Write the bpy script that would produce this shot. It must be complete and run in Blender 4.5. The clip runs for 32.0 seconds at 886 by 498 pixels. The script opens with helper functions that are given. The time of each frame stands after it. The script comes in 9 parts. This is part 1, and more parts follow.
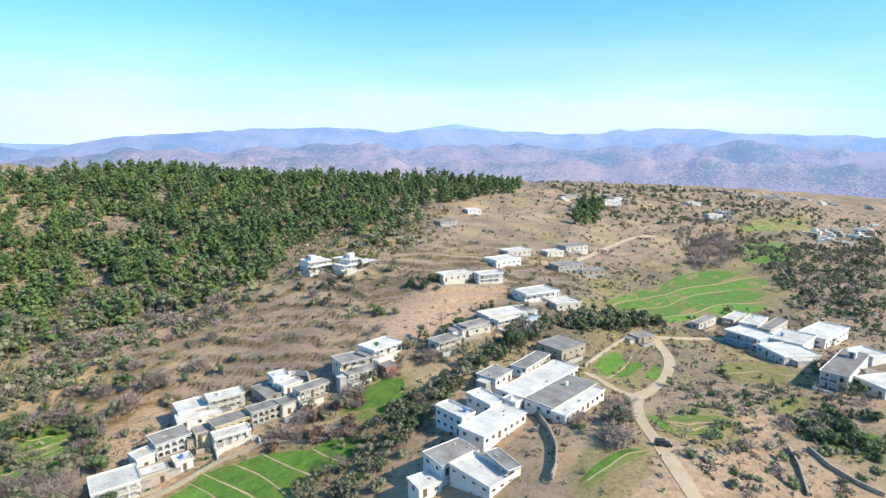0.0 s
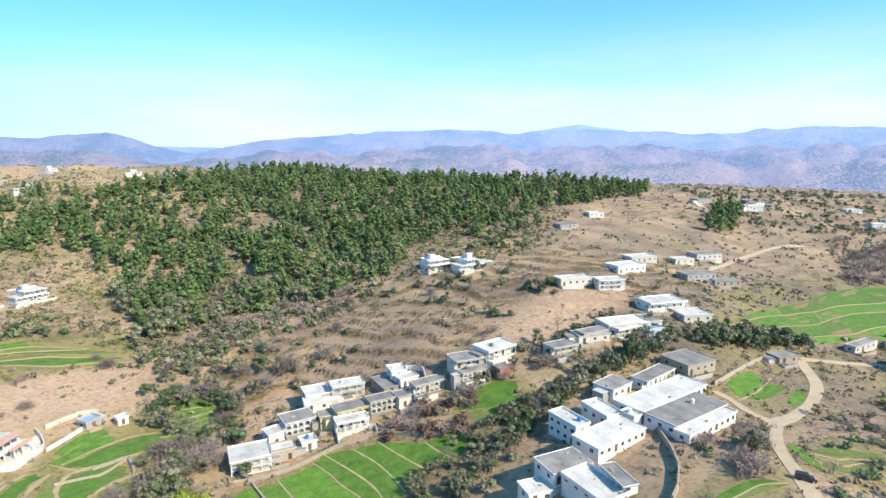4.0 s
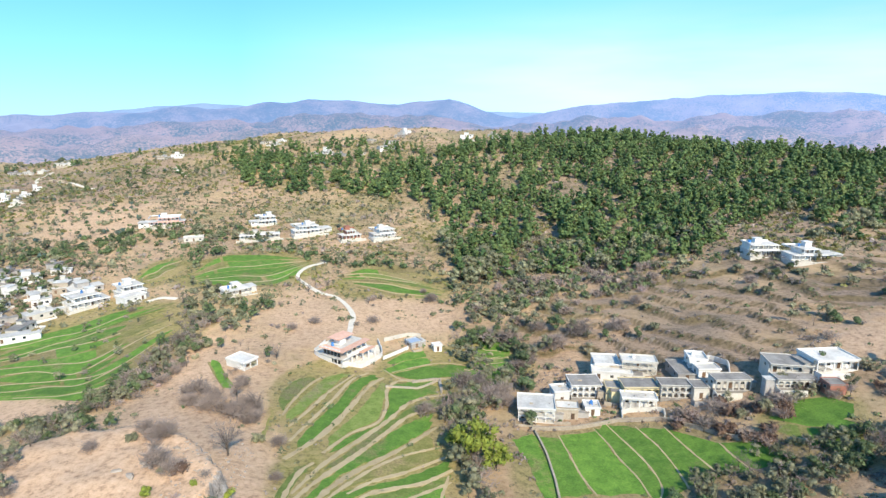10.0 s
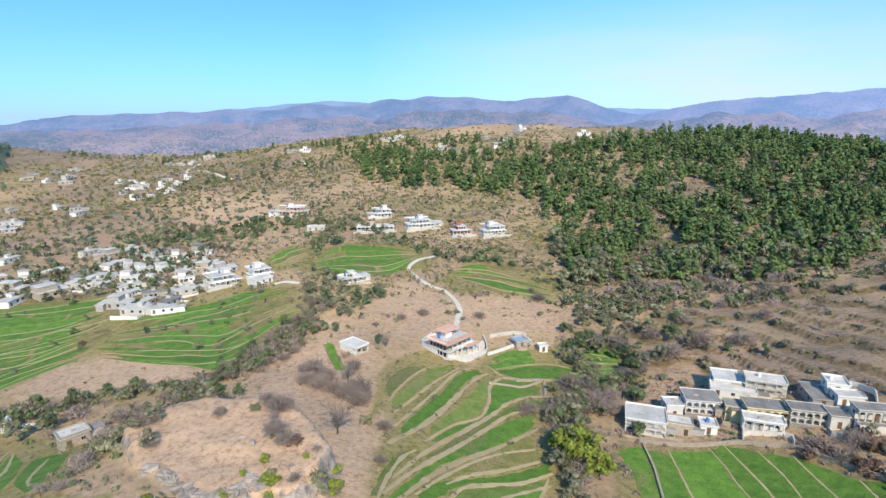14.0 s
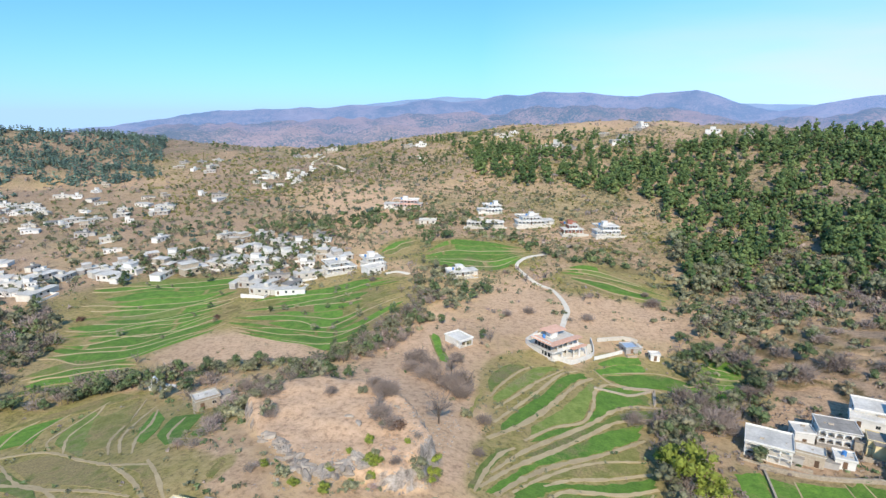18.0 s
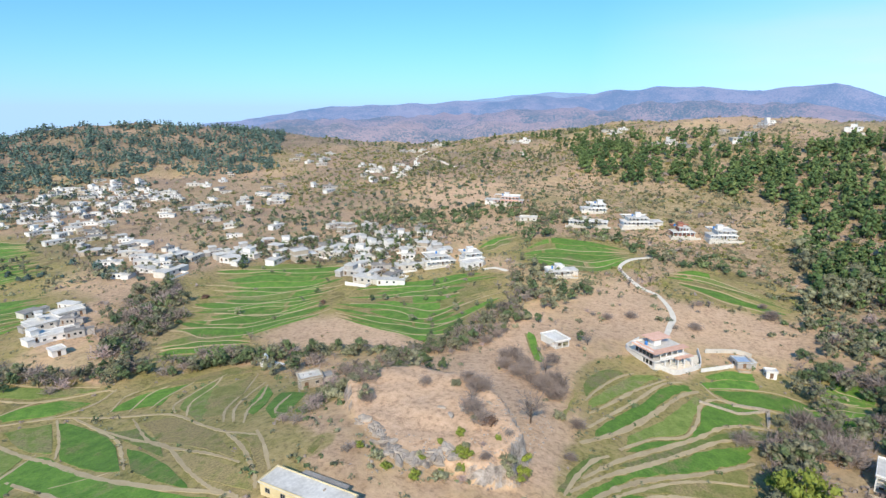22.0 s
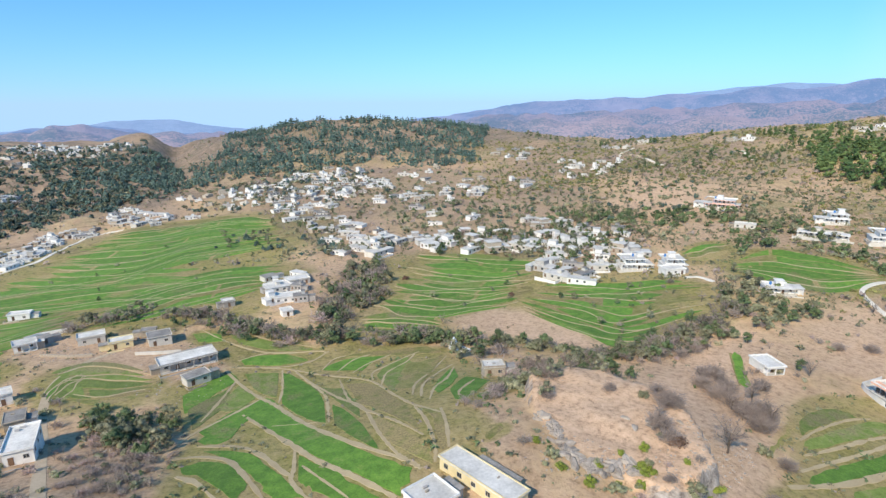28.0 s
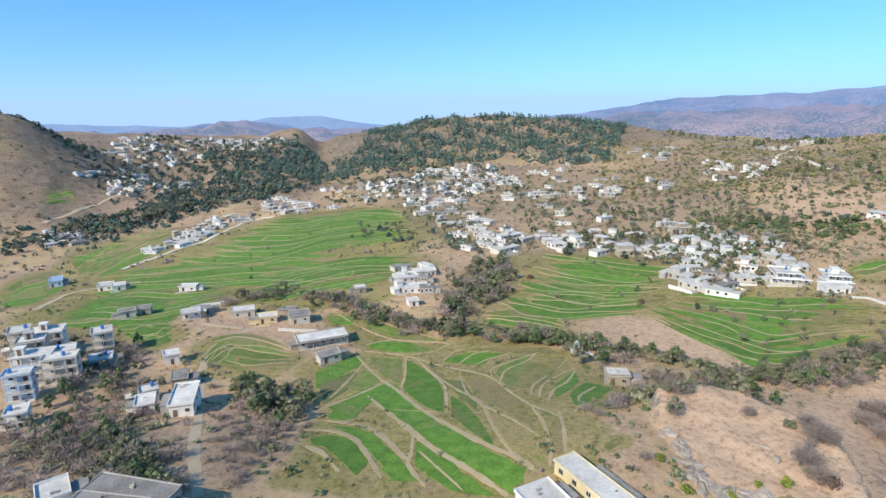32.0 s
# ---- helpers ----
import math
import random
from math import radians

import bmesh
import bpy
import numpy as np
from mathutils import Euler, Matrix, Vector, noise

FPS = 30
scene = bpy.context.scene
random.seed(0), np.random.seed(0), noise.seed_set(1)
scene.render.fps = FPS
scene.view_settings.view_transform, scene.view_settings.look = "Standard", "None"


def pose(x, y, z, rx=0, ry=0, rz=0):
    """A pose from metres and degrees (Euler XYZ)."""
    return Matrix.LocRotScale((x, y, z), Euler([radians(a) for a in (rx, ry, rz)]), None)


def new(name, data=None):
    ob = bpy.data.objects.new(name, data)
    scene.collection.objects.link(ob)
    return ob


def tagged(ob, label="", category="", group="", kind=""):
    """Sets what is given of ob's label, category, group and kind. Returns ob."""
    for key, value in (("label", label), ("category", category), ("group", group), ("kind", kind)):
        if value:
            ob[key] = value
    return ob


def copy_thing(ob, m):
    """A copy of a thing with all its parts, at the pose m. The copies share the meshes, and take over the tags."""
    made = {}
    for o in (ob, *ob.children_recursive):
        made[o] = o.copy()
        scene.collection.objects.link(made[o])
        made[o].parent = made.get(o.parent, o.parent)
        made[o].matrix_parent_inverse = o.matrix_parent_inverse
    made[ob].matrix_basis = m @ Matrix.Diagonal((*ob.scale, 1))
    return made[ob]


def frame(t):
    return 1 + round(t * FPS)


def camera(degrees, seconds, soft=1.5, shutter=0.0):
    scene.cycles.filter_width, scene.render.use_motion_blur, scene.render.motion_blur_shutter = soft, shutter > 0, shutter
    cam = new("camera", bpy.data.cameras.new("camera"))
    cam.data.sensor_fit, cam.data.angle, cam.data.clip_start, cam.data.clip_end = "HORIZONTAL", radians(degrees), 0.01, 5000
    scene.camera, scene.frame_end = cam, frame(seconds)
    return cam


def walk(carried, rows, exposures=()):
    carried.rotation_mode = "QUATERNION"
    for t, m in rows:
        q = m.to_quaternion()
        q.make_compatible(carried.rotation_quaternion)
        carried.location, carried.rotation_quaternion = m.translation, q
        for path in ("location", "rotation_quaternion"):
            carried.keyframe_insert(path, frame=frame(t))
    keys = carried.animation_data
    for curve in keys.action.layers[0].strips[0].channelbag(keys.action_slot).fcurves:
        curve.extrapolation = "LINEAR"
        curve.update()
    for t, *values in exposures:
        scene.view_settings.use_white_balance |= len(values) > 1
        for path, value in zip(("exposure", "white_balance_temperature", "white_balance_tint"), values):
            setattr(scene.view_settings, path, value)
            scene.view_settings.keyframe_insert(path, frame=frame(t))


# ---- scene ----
import itertools

# A drone hangs over a farming valley and turns to its left. Metres; the eye is 116 m over the datum.
EYE = 116.0
cam = camera(76.8, 32.0, soft=1.4)
# seconds, yaw (to the left), pitch, roll
PATH = [
    (0, -52.71, -9.87, -0.27),
    (0.5, -51.40, -9.90, -0.23),
    (1, -49.94, -9.90, -0.22),
    (1.5, -48.56, -9.90, -0.19),
    (2, -47.40, -9.89, -0.24),
    (2.5, -46.29, -9.91, -0.18),
    (4.5, -36.59, -9.82, -0.51),
    (5, -31.66, -10.19, -0.47),
    (5.5, -27.45, -10.65, -0.28),
    (6, -23.47, -12.63, -0.26),
    (6.5, -20.61, -12.76, -0.15),
    (7, -19.31, -12.76, -0.11),
    (7.5, -17.81, -12.79, -0.08),
    (8, -15.31, -12.81, -0.02),
    (8.5, -13.60, -12.83, 0.04),
    (9, -12.12, -12.88, 0.08),
    (9.5, -10.77, -12.93, 0.11),
    (10, -9.49, -12.95, 0.11),
    (10.5, -8.24, -12.99, 0.12),
    (11, -6.73, -13.03, 0.13),
    (11.5, -5.13, -13.08, 0.14),
    (12, -3.67, -13.13, 0.17),
    (12.5, -2.38, -13.17, 0.16),
    (13, -0.96, -13.22, 0.18),
    (13.5, 0.44, -13.27, 0.15),
    (14, 1.99, -13.30, 0.13),
    (14.5, 3.37, -13.33, 0.10),
    (16.5, 8.72, -13.55, 0.19),
    (17, 10.62, -13.62, 0.19),
    (17.5, 12.18, -13.67, 0.20),
    (18, 13.41, -13.75, 0.27),
    (18.5, 14.46, -13.78, 0.22),
    (19, 15.73, -13.85, 0.24),
    (19.5, 16.95, -13.89, 0.24),
    (20, 18.43, -13.96, 0.27),
    (20.5, 19.91, -14.04, 0.28),
    (21, 21.17, -14.10, 0.28),
    (21.5, 22.35, -14.16, 0.26),
    (22, 23.83, -14.20, 0.23),
    (22.5, 25.07, -14.25, 0.19),
    (23, 26.47, -14.33, 0.15),
    (23.5, 27.77, -14.35, 0.10),
    (24, 29.23, -14.40, 0.07),
    (24.5, 30.60, -14.43, 0.02),
    (26.5, 36.62, -14.60, -0.08),
    (27, 38.73, -14.63, -0.12),
    (27.5, 41.25, -14.67, -0.17),
    (28, 43.96, -14.70, -0.24),
    (28.5, 45.98, -14.71, -0.28),
    (29, 47.63, -14.75, -0.31),
    (29.5, 48.97, -14.78, -0.30),
    (30, 50.59, -14.82, -0.39),
    (30.5, 52.49, -14.85, -0.41),
    (31, 54.29, -14.85, -0.42),
    (31.5, 55.76, -14.89, -0.48),
    (32, 57.24, -14.90, -0.47),
]
walk(cam, [(t, pose(0, 0, EYE, 90 + pitch, 0, yaw) @ pose(0, 0, 0, 0, 0, roll)) for t, yaw, pitch, roll in PATH],
     exposures=((0.0, 0.27, 6500, 10), (6.0, 0.40, 6500, 10), (9.0, 0.46, 6480, 10), (11.0, 0.04, 6350, 12), (13.0, -0.05, 6320, 13), (20.0, 0.0, 6320, 13), (27.0, -0.02, 6320, 13), (32.0, -0.07, 6320, 13)))

# ---- sun and sky ----
SUN_EL, SUN_AZ = 38.0, 193.0        # azimuth counted to the left from +y
sun = new("sun", bpy.data.lights.new("sun", "SUN"))
sun.data.energy, sun.data.angle, sun.data.color = 5.0, radians(0.5), (1.0, 0.905, 0.715)
sun_dir = Vector((-math.sin(radians(SUN_AZ)) * math.cos(radians(SUN_EL)), math.cos(radians(SUN_AZ)) * math.cos(radians(SUN_EL)), math.sin(radians(SUN_EL))))
sun.matrix_world = Matrix.Translation((0, 0, 300)) @ sun_dir.to_track_quat("Z", "Y").to_matrix().to_4x4()
world = bpy.data.worlds.new("sky")
scene.world = world
world.use_nodes = True
wt = world.node_tree
wn, wl = wt.nodes, wt.links
background = wn["Background"]
sky = wn.new("ShaderNodeTexSky")
sky.sky_type, sky.sun_disc = "NISHITA", False
sky.sun_elevation, sky.sun_rotation = radians(SUN_EL), radians(-SUN_AZ)
sky.altitude, sky.air_density, sky.dust_density, sky.ozone_density = 900, 1.0, 0.45, 2.6
background.inputs["Strength"].default_value = 0.13
# the hazy rim of the sky goes on below the level of the eye
coord, split, join, lift, tune = wn.new("ShaderNodeTexCoord"), wn.new("ShaderNodeSeparateXYZ"), wn.new("ShaderNodeCombineXYZ"), wn.new("ShaderNodeMath"), wn.new("ShaderNodeHueSaturation")
wl.new(coord.outputs["Generated"], split.inputs[0])
lift.operation = "MULTIPLY_ADD"
lift.inputs[1].default_value, lift.inputs[2].default_value = 0.80, 0.11
above = wn.new("ShaderNodeMath")
above.operation = "MAXIMUM"
above.inputs[1].default_value = 0.0
wl.new(split.outputs[2], above.inputs[0])
wl.new(above.outputs[0], lift.inputs[0])
for axis in (0, 1):
    wl.new(split.outputs[axis], join.inputs[axis])
wl.new(lift.outputs[0], join.inputs[2])
wl.new(join.outputs[0], sky.inputs["Vector"])
tune.inputs["Saturation"].default_value, tune.inputs["Value"].default_value = 1.14, 1.45
tint = wn.new("ShaderNodeMix")
tint.data_type, tint.blend_type = "RGBA", "MULTIPLY"
tint.inputs[0].default_value, tint.inputs[7].default_value = 1.0, (0.86, 1.10, 1.15, 1)
wl.new(sky.outputs[0], tint.inputs[6])
wl.new(tint.outputs[2], tune.inputs["Color"])


def sums(op, a, b, clamp=False):
    m = wn.new("ShaderNodeMath")
    m.operation, m.use_clamp = op, clamp
    for sock, v in zip(m.inputs, (a, b)):
        if isinstance(v, (int, float)):
            sock.default_value = v
        else:
            wl.new(v, sock)
    return m.outputs[0]


# thin high cloud, low over the mountains
stretch = wn.new("ShaderNodeMapping")
stretch.inputs["Scale"].default_value = (1.6, 1.6, 9.0)
wl.new(coord.outputs["Generated"], stretch.inputs[0])
wisps = wn.new("ShaderNodeTexNoise")
wisps.inputs["Scale"].default_value, wisps.inputs["Detail"].default_value = 1.6, 4.0
wl.new(stretch.outputs[0], wisps.inputs["Vector"])
side = sums("ADD", sums("MULTIPLY", split.outputs[0], 0.75), sums("MULTIPLY", split.outputs[1], 0.66))
side = sums("MULTIPLY", sums("SUBTRACT", side, 0.52), 2.6, True)
height = sums("DIVIDE", sums("SUBTRACT", split.outputs[2], 0.07), 0.085)
low = sums("POWER", 2.718, sums("MULTIPLY", sums("MULTIPLY", height, height), -1.0))
veil = sums("MULTIPLY", sums("MULTIPLY", side, low), sums("ADD", 0.35, sums("MULTIPLY", sums("SUBTRACT", wisps.outputs[0], 0.3), 1.3, True)), True)
# pale lavender haze along the horizon
haze_fac = sums("POWER", 2.718, sums("MULTIPLY", sums("MAXIMUM", split.outputs[2], 0.0), -20.0))
hazy = wn.new("ShaderNodeMix")
hazy.data_type = "RGBA"
wl.new(sums("MULTIPLY", haze_fac, 0.85), hazy.inputs[0])
wl.new(tune.outputs[0], hazy.inputs[6])
hazy.inputs[7].default_value = (3.9, 5.6, 7.6, 1)
clouds = wn.new("ShaderNodeMix")
clouds.data_type = "RGBA"
wl.new(veil, clouds.inputs[0])
glare = wn.new("ShaderNodeMix")
glare.data_type, glare.blend_type = "RGBA", "MULTIPLY"
glare.inputs[0].default_value = 1.0
wl.new(hazy.outputs[2], glare.inputs[6])
wl.new(sums("ADD", 1.0, sums("MULTIPLY", side, 0.26)), glare.inputs[7])
wl.new(glare.outputs[2], clouds.inputs[6])
clouds.inputs[7].default_value = (6.6, 6.9, 7.5, 1)
wl.new(clouds.outputs[2], background.inputs["Color"])

# ---- materials ----
MATS = {}


def nodes_of(name):
    mat = bpy.data.materials.new(name)
    mat.use_nodes = True
    return mat, mat.node_tree.nodes, mat.node_tree.links, mat.node_tree.nodes["Principled BSDF"]


def ramp(n, stops):
    node = n.new("ShaderNodeValToRGB")
    el = node.color_ramp.elements
    while len(el) < len(stops):
        el.new(0.5)
    for e, (pos, col) in zip(el, stops):
        e.position, e.color = pos, (*col, 1)
    return node


def noisy(n, l, scale, detail=4.0, rough=0.6, coords="Object"):
    """A noise texture in metres."""
    co = n.new("ShaderNodeTexCoord")
    tex = n.new("ShaderNodeTexNoise")
    tex.inputs["Scale"].default_value, tex.inputs["Detail"].default_value, tex.inputs["Roughness"].default_value = scale, detail, rough
    l.new(co.outputs[coords], tex.inputs["Vector"])
    return tex


def mixed(n, l, fac, a, b, mode="MIX"):
    m = n.new("ShaderNodeMix")
    m.data_type, m.blend_type = "RGBA", mode
    for sock, v in ((m.inputs[0], fac), (m.inputs[6], a), (m.inputs[7], b)):
        if hasattr(v, "is_linked"):
            l.new(v, sock)
        else:
            sock.default_value = v if isinstance(v, (int, float)) else (*v, 1)
    return m.outputs[2]


def surface(name, dark, light, scale=1.5, fine=9.0, rough=0.9, bump=0.3, vary=0.25, coords="Object", metal=0.0, leafy=0.0):
    """A weathered surface: broad stains, fine grain, a small change from piece to piece, and relief."""
    if name in MATS:
        return MATS[name]
    mat, n, l, bsdf = nodes_of(name)
    broad, grain = noisy(n, l, scale, 3, 0.6, coords), noisy(n, l, fine, 4, 0.7, coords)
    r = ramp(n, ((0.32, dark), (0.68, light)))
    add = n.new("ShaderNodeMath")
    add.operation = "MULTIPLY_ADD"
    l.new(grain.outputs[0], add.inputs[0])
    add.inputs[1].default_value = 0.45
    half = n.new("ShaderNodeMath")
    half.operation = "MULTIPLY"
    l.new(broad.outputs[0], half.inputs[0])
    half.inputs[1].default_value = 0.55
    l.new(half.outputs[0], add.inputs[2])
    l.new(add.outputs[0], r.inputs[0])
    info = n.new("ShaderNodeObjectInfo")
    hsv = n.new("ShaderNodeHueSaturation")
    mr = n.new("ShaderNodeMapRange")
    mr.inputs["To Min"].default_value, mr.inputs["To Max"].default_value = 1 - vary, 1 + vary
    l.new(info.outputs["Random"], mr.inputs[0])
    value = mr.outputs[0]
    if leafy:
        # each sprig and each tree of a stand has a tone of its own
        geo, own, mul = n.new("ShaderNodeNewGeometry"), n.new("ShaderNodeAttribute"), n.new("ShaderNodeMath")
        own.attribute_name = "tone"
        part_of, tree = n.new("ShaderNodeMapRange"), n.new("ShaderNodeMath")
        part_of.inputs["To Min"].default_value, part_of.inputs["To Max"].default_value = 1 - leafy, 1 + leafy
        l.new(geo.outputs["Random Per Island"], part_of.inputs[0])
        tree.operation, mul.operation = "ADD", "MULTIPLY"
        tree.inputs[1].default_value = 1.0
        l.new(own.outputs["Fac"], tree.inputs[0])
        l.new(tree.outputs[0], mul.inputs[0])
        l.new(part_of.outputs[0], mul.inputs[1])
        both = n.new("ShaderNodeMath")
        both.operation = "MULTIPLY"
        l.new(mul.outputs[0], both.inputs[0])
        l.new(value, both.inputs[1])
        value = both.outputs[0]
        hue = n.new("ShaderNodeMath")
        hue.operation = "MULTIPLY_ADD"
        hue.inputs[1].default_value, hue.inputs[2].default_value = -0.07, 0.5
        l.new(own.outputs["Fac"], hue.inputs[0])
        l.new(hue.outputs[0], hsv.inputs["Hue"])
    l.new(value, hsv.inputs["Value"])
    l.new(r.outputs[0], hsv.inputs["Color"])
    l.new(hsv.outputs[0], bsdf.inputs["Base Color"])
    bsdf.inputs["Roughness"].default_value, bsdf.inputs["Metallic"].default_value = rough, metal
    if bump:
        b = n.new("ShaderNodeBump")
        b.inputs["Strength"].default_value, b.inputs["Distance"].default_value = bump, 0.1
        l.new(grain.outputs[0], b.inputs["Height"])
        l.new(b.outputs[0], bsdf.inputs["Normal"])
    MATS[name] = mat
    return mat


# ---- the shape of the land ----
BEARINGS = tuple(range(-180, 180, 24))
SWELLS = []


def ring(radius, heights):
    """Broad swells of the ground round the valley, one at each bearing."""
    for b, h in zip(BEARINGS, heights):
        SWELLS.append((-radius * math.sin(radians(b)), radius * math.cos(radians(b)), radius * 0.42, h))


ring(109, (36.4, -43.2, 60.3, -43.9, 22.6, 6.2, -13.9, 10.2, -9.7, 28.6, -11.0, 15.5, 2.6, 20.2, -13.9))
ring(181, (-17.4, 13.5, -23.8, 26.5, -17.3, 8.3, -5.9, -13.2, 16.4, -9.4, 5.5, -5.1, 5.8, -13.2, 13.9))
ring(290, (-18.6, 47.9, -26.1, 36.7, -31.2, 30.0, 6.5, -17.1, 16.4, -20.0, 19.9, -22.3, 36.5, -7.8, 22.3))
ring(450, (5.9, -7.1, -27.3, 21.3, -16.4, 2.8, -15.4, -30.6, -2.2, 11.9, -11.9, 26.4, -24.9, -9.0, -2.9))
ring(682, (2.9, -27.3, 58.7, 19.3, -54.2, 40.0, 13.2, 42.6, 3.2, -72.6, 24.9, -60.3, 18.8, 18.6, 11.7))
ring(1015, (0.4, -12.8, 2.9, -101.8, 39.1, 86.4, -57.7, 86.6, 28.4, 64.2, 69.9, -71.9, 12.0, -86.9, 19.3))
ring(1522, (6.1, -1.3, 26.5, 11.5, 8.8, -32.6, -54.5, 5.5, -30.3, -41.8, -38.7, 34.5, 74.5, -22.8, 14.9))


def ripple(x, y, size, seed):
    """Smooth, uneven ripples between -1 and 1."""
    total = 0
    for k in range(5):
        a = seed * 1.7 + k * 2.4
        f = (1 + 0.37 * k) / size
        total = total + np.sin((x * math.cos(a) + y * math.sin(a)) * f * 6.283 + seed * 3.1 + k * 1.9
                               + 1.3 * np.sin((x * math.sin(a * 1.3) - y * math.cos(a * 1.3)) * f * 3.1 + k))
    return total / 3.2


def lattice(x, y, seed):
    """Smooth random values between -1 and 1 on a grid of unit cells."""
    i, j = np.floor(x), np.floor(y)
    u, v = x - i, y - j
    u, v = u * u * (3 - 2 * u), v * v * (3 - 2 * v)

    def h(a, b):
        q = np.sin(a * 127.1 + b * 311.7 + seed * 74.7) * 43758.5453
        return 2 * (q - np.floor(q)) - 1

    return (h(i, j) * (1 - u) + h(i + 1, j) * u) * (1 - v) + (h(i, j + 1) * (1 - u) + h(i + 1, j + 1) * u) * v


def ridges(x, y, size, seed, octaves=5):
    """Eroded relief between about -1 and 1: sharp spurs parted by gullies."""
    total, k, w = 0, 1.0, 0.55
    for o in range(octaves):
        a = seed + 1.1 * o
        px, py = x * math.cos(a) + y * math.sin(a), y * math.cos(a) - x * math.sin(a)
        total = total + w * (1 - 2.2 * np.abs(lattice(px / size * k, py / size * k, seed + o)))
        k, w = k * 2.05, w * 0.52
    return total


def bump_of(x, y, cx, cy, rx, ry, turn):
    c, s = math.cos(radians(turn)), math.sin(radians(turn))
    u, v = ((x - cx) * c + (y - cy) * s) / rx, (-(x - cx) * s + (y - cy) * c) / ry
    return u * u + v * v


def smooth(a, b, v):
    s = np.clip((v - a) / (b - a), 0, 1)
    return s * s * (3 - 2 * s)


def broad(x, y):
    x, y = np.asarray(x, float), np.asarray(y, float)
    z = np.full(np.broadcast(x, y).shape, 20.3)
    for cx, cy, r, h in SWELLS:
        z = z + h * np.exp(-((x - cx) ** 2 + (y - cy) ** 2) / (2 * r * r))
    return z


# x, y, length, breadth, turn of the dry terraces, and the height of their steps
TERRACED = ((150, 224, 84, 54, -8, 2.6), (276, 188, 87, 58, 10, 2.3))
# x, y, length, breadth, turn, height
KNOLLS = (
    (-856, 640, 300, 135, 36, 29),      # wooded hill over the town
    (-1316, 461, 105, 75, 20, 22),      # crag at the gorge
    (-1260, 440, 34, 80, -19, 12),
    (-1215, 462, 380, 38, 159, -36),    # the gorge
    (-1204, -58, 160, 130, 0, 20.3),    # brown hills beyond the river
    (-994, -104, 150, 122, 6, 100),
    (-493, 928, 174, 160, 0, -13),      # saddle
)


def steps_at(x, y, z):
    """For each set of dry terraces: its weight, the step, and how far up the step a place lies."""
    for cx, cy, rx, ry, turn, step in TERRACED:
        w = smooth(1.15, 0.75, bump_of(x, y, cx, cy, rx, ry, turn))
        q = (0.45 * z + 0.12 * np.hypot(x, y - 40) + 1.5 * ripple(x, y, 130, 7) + 0.45 * ripple(x, y, 38, 8)) / step
        yield w, step, q - np.floor(q)


def tread(x, y):
    """1 on the open treads of the dry terraces."""
    out = 0
    for w, step, part_up in steps_at(x, y, level(x, y)):
        out = np.maximum(out, smooth(0.3, 0.6, w) * smooth(0.86, 0.78, part_up) * smooth(0.0, 0.06, part_up))
    return out


def riser(x, y):
    """1 on the banks between the treads."""
    out = 0
    for w, step, part_up in steps_at(x, y, level(x, y)):
        out = np.maximum(out, smooth(0.2, 0.5, w) * smooth(0.74, 0.86, part_up))
    return out


def level(x, y):
    """The height of the ground before it is cut into terraces."""
    x, y = np.asarray(x, float), np.asarray(y, float)
    z = broad(x, y)
    r = np.hypot(x, y)
    for cx, cy, rx, ry, turn, h in KNOLLS:
        z = z + h * np.exp(-bump_of(x, y, cx, cy, rx, ry, turn))
    z = z + 0.5 * smooth(90, 230, r) * ripple(x, y, 100, 1) + smooth(430, 800, r) * (3.6 * ripple(x, y, 230, 2) + 1.7 * ripple(x, y, 80, 3))
    z = z - smooth(1380, 2500, r) * 190
    # the bare knoll: a flat top with a steep rocky rim
    rim = bump_of(x, y, -55, 118, 27, 17, -25) + 0.16 * ripple(x, y, 26, 4) + 0.07 * ripple(x, y, 9, 5)
    z = z + smooth(1.3, 0.92, rim) * (41.5 + 0.5 * ripple(x, y, 30, 6) + 0.03 * (y - 118) - z)
    return z


def ground(x, y):
    """The height of the ground."""
    x, y = np.asarray(x, float), np.asarray(y, float)
    z = level(x, y)
    up = 0
    for w, step, part_up in steps_at(x, y, z):
        up = up + w * step * (smooth(0.80, 1.0, part_up) - part_up)
    return z + up



def sheet(name, verts, faces, mat, smooth_shade=True):
    me = bpy.data.meshes.new(name)
    verts, faces = np.asarray(verts, np.float32), np.asarray(faces, np.int32)
    me.vertices.add(len(verts))
    me.vertices.foreach_set("co", verts.ravel())
    k = faces.shape[1]
    me.loops.add(faces.size)
    me.loops.foreach_set("vertex_index", faces.ravel())
    me.polygons.add(len(faces))
    me.polygons.foreach_set("loop_start", np.arange(0, faces.size, k, dtype=np.int32))
    me.polygons.foreach_set("use_smooth", np.full(len(faces), smooth_shade))
    me.update(calc_edges=True)
    me.materials.append(mat)
    return me


# ---- the ground, one sheet to the horizon ----
def spaced(stops):
    out = []
    for a, b, step in stops:
        out += list(np.arange(a, b - 1e-6, step))
    return np.array(out + [stops[-1][1]])


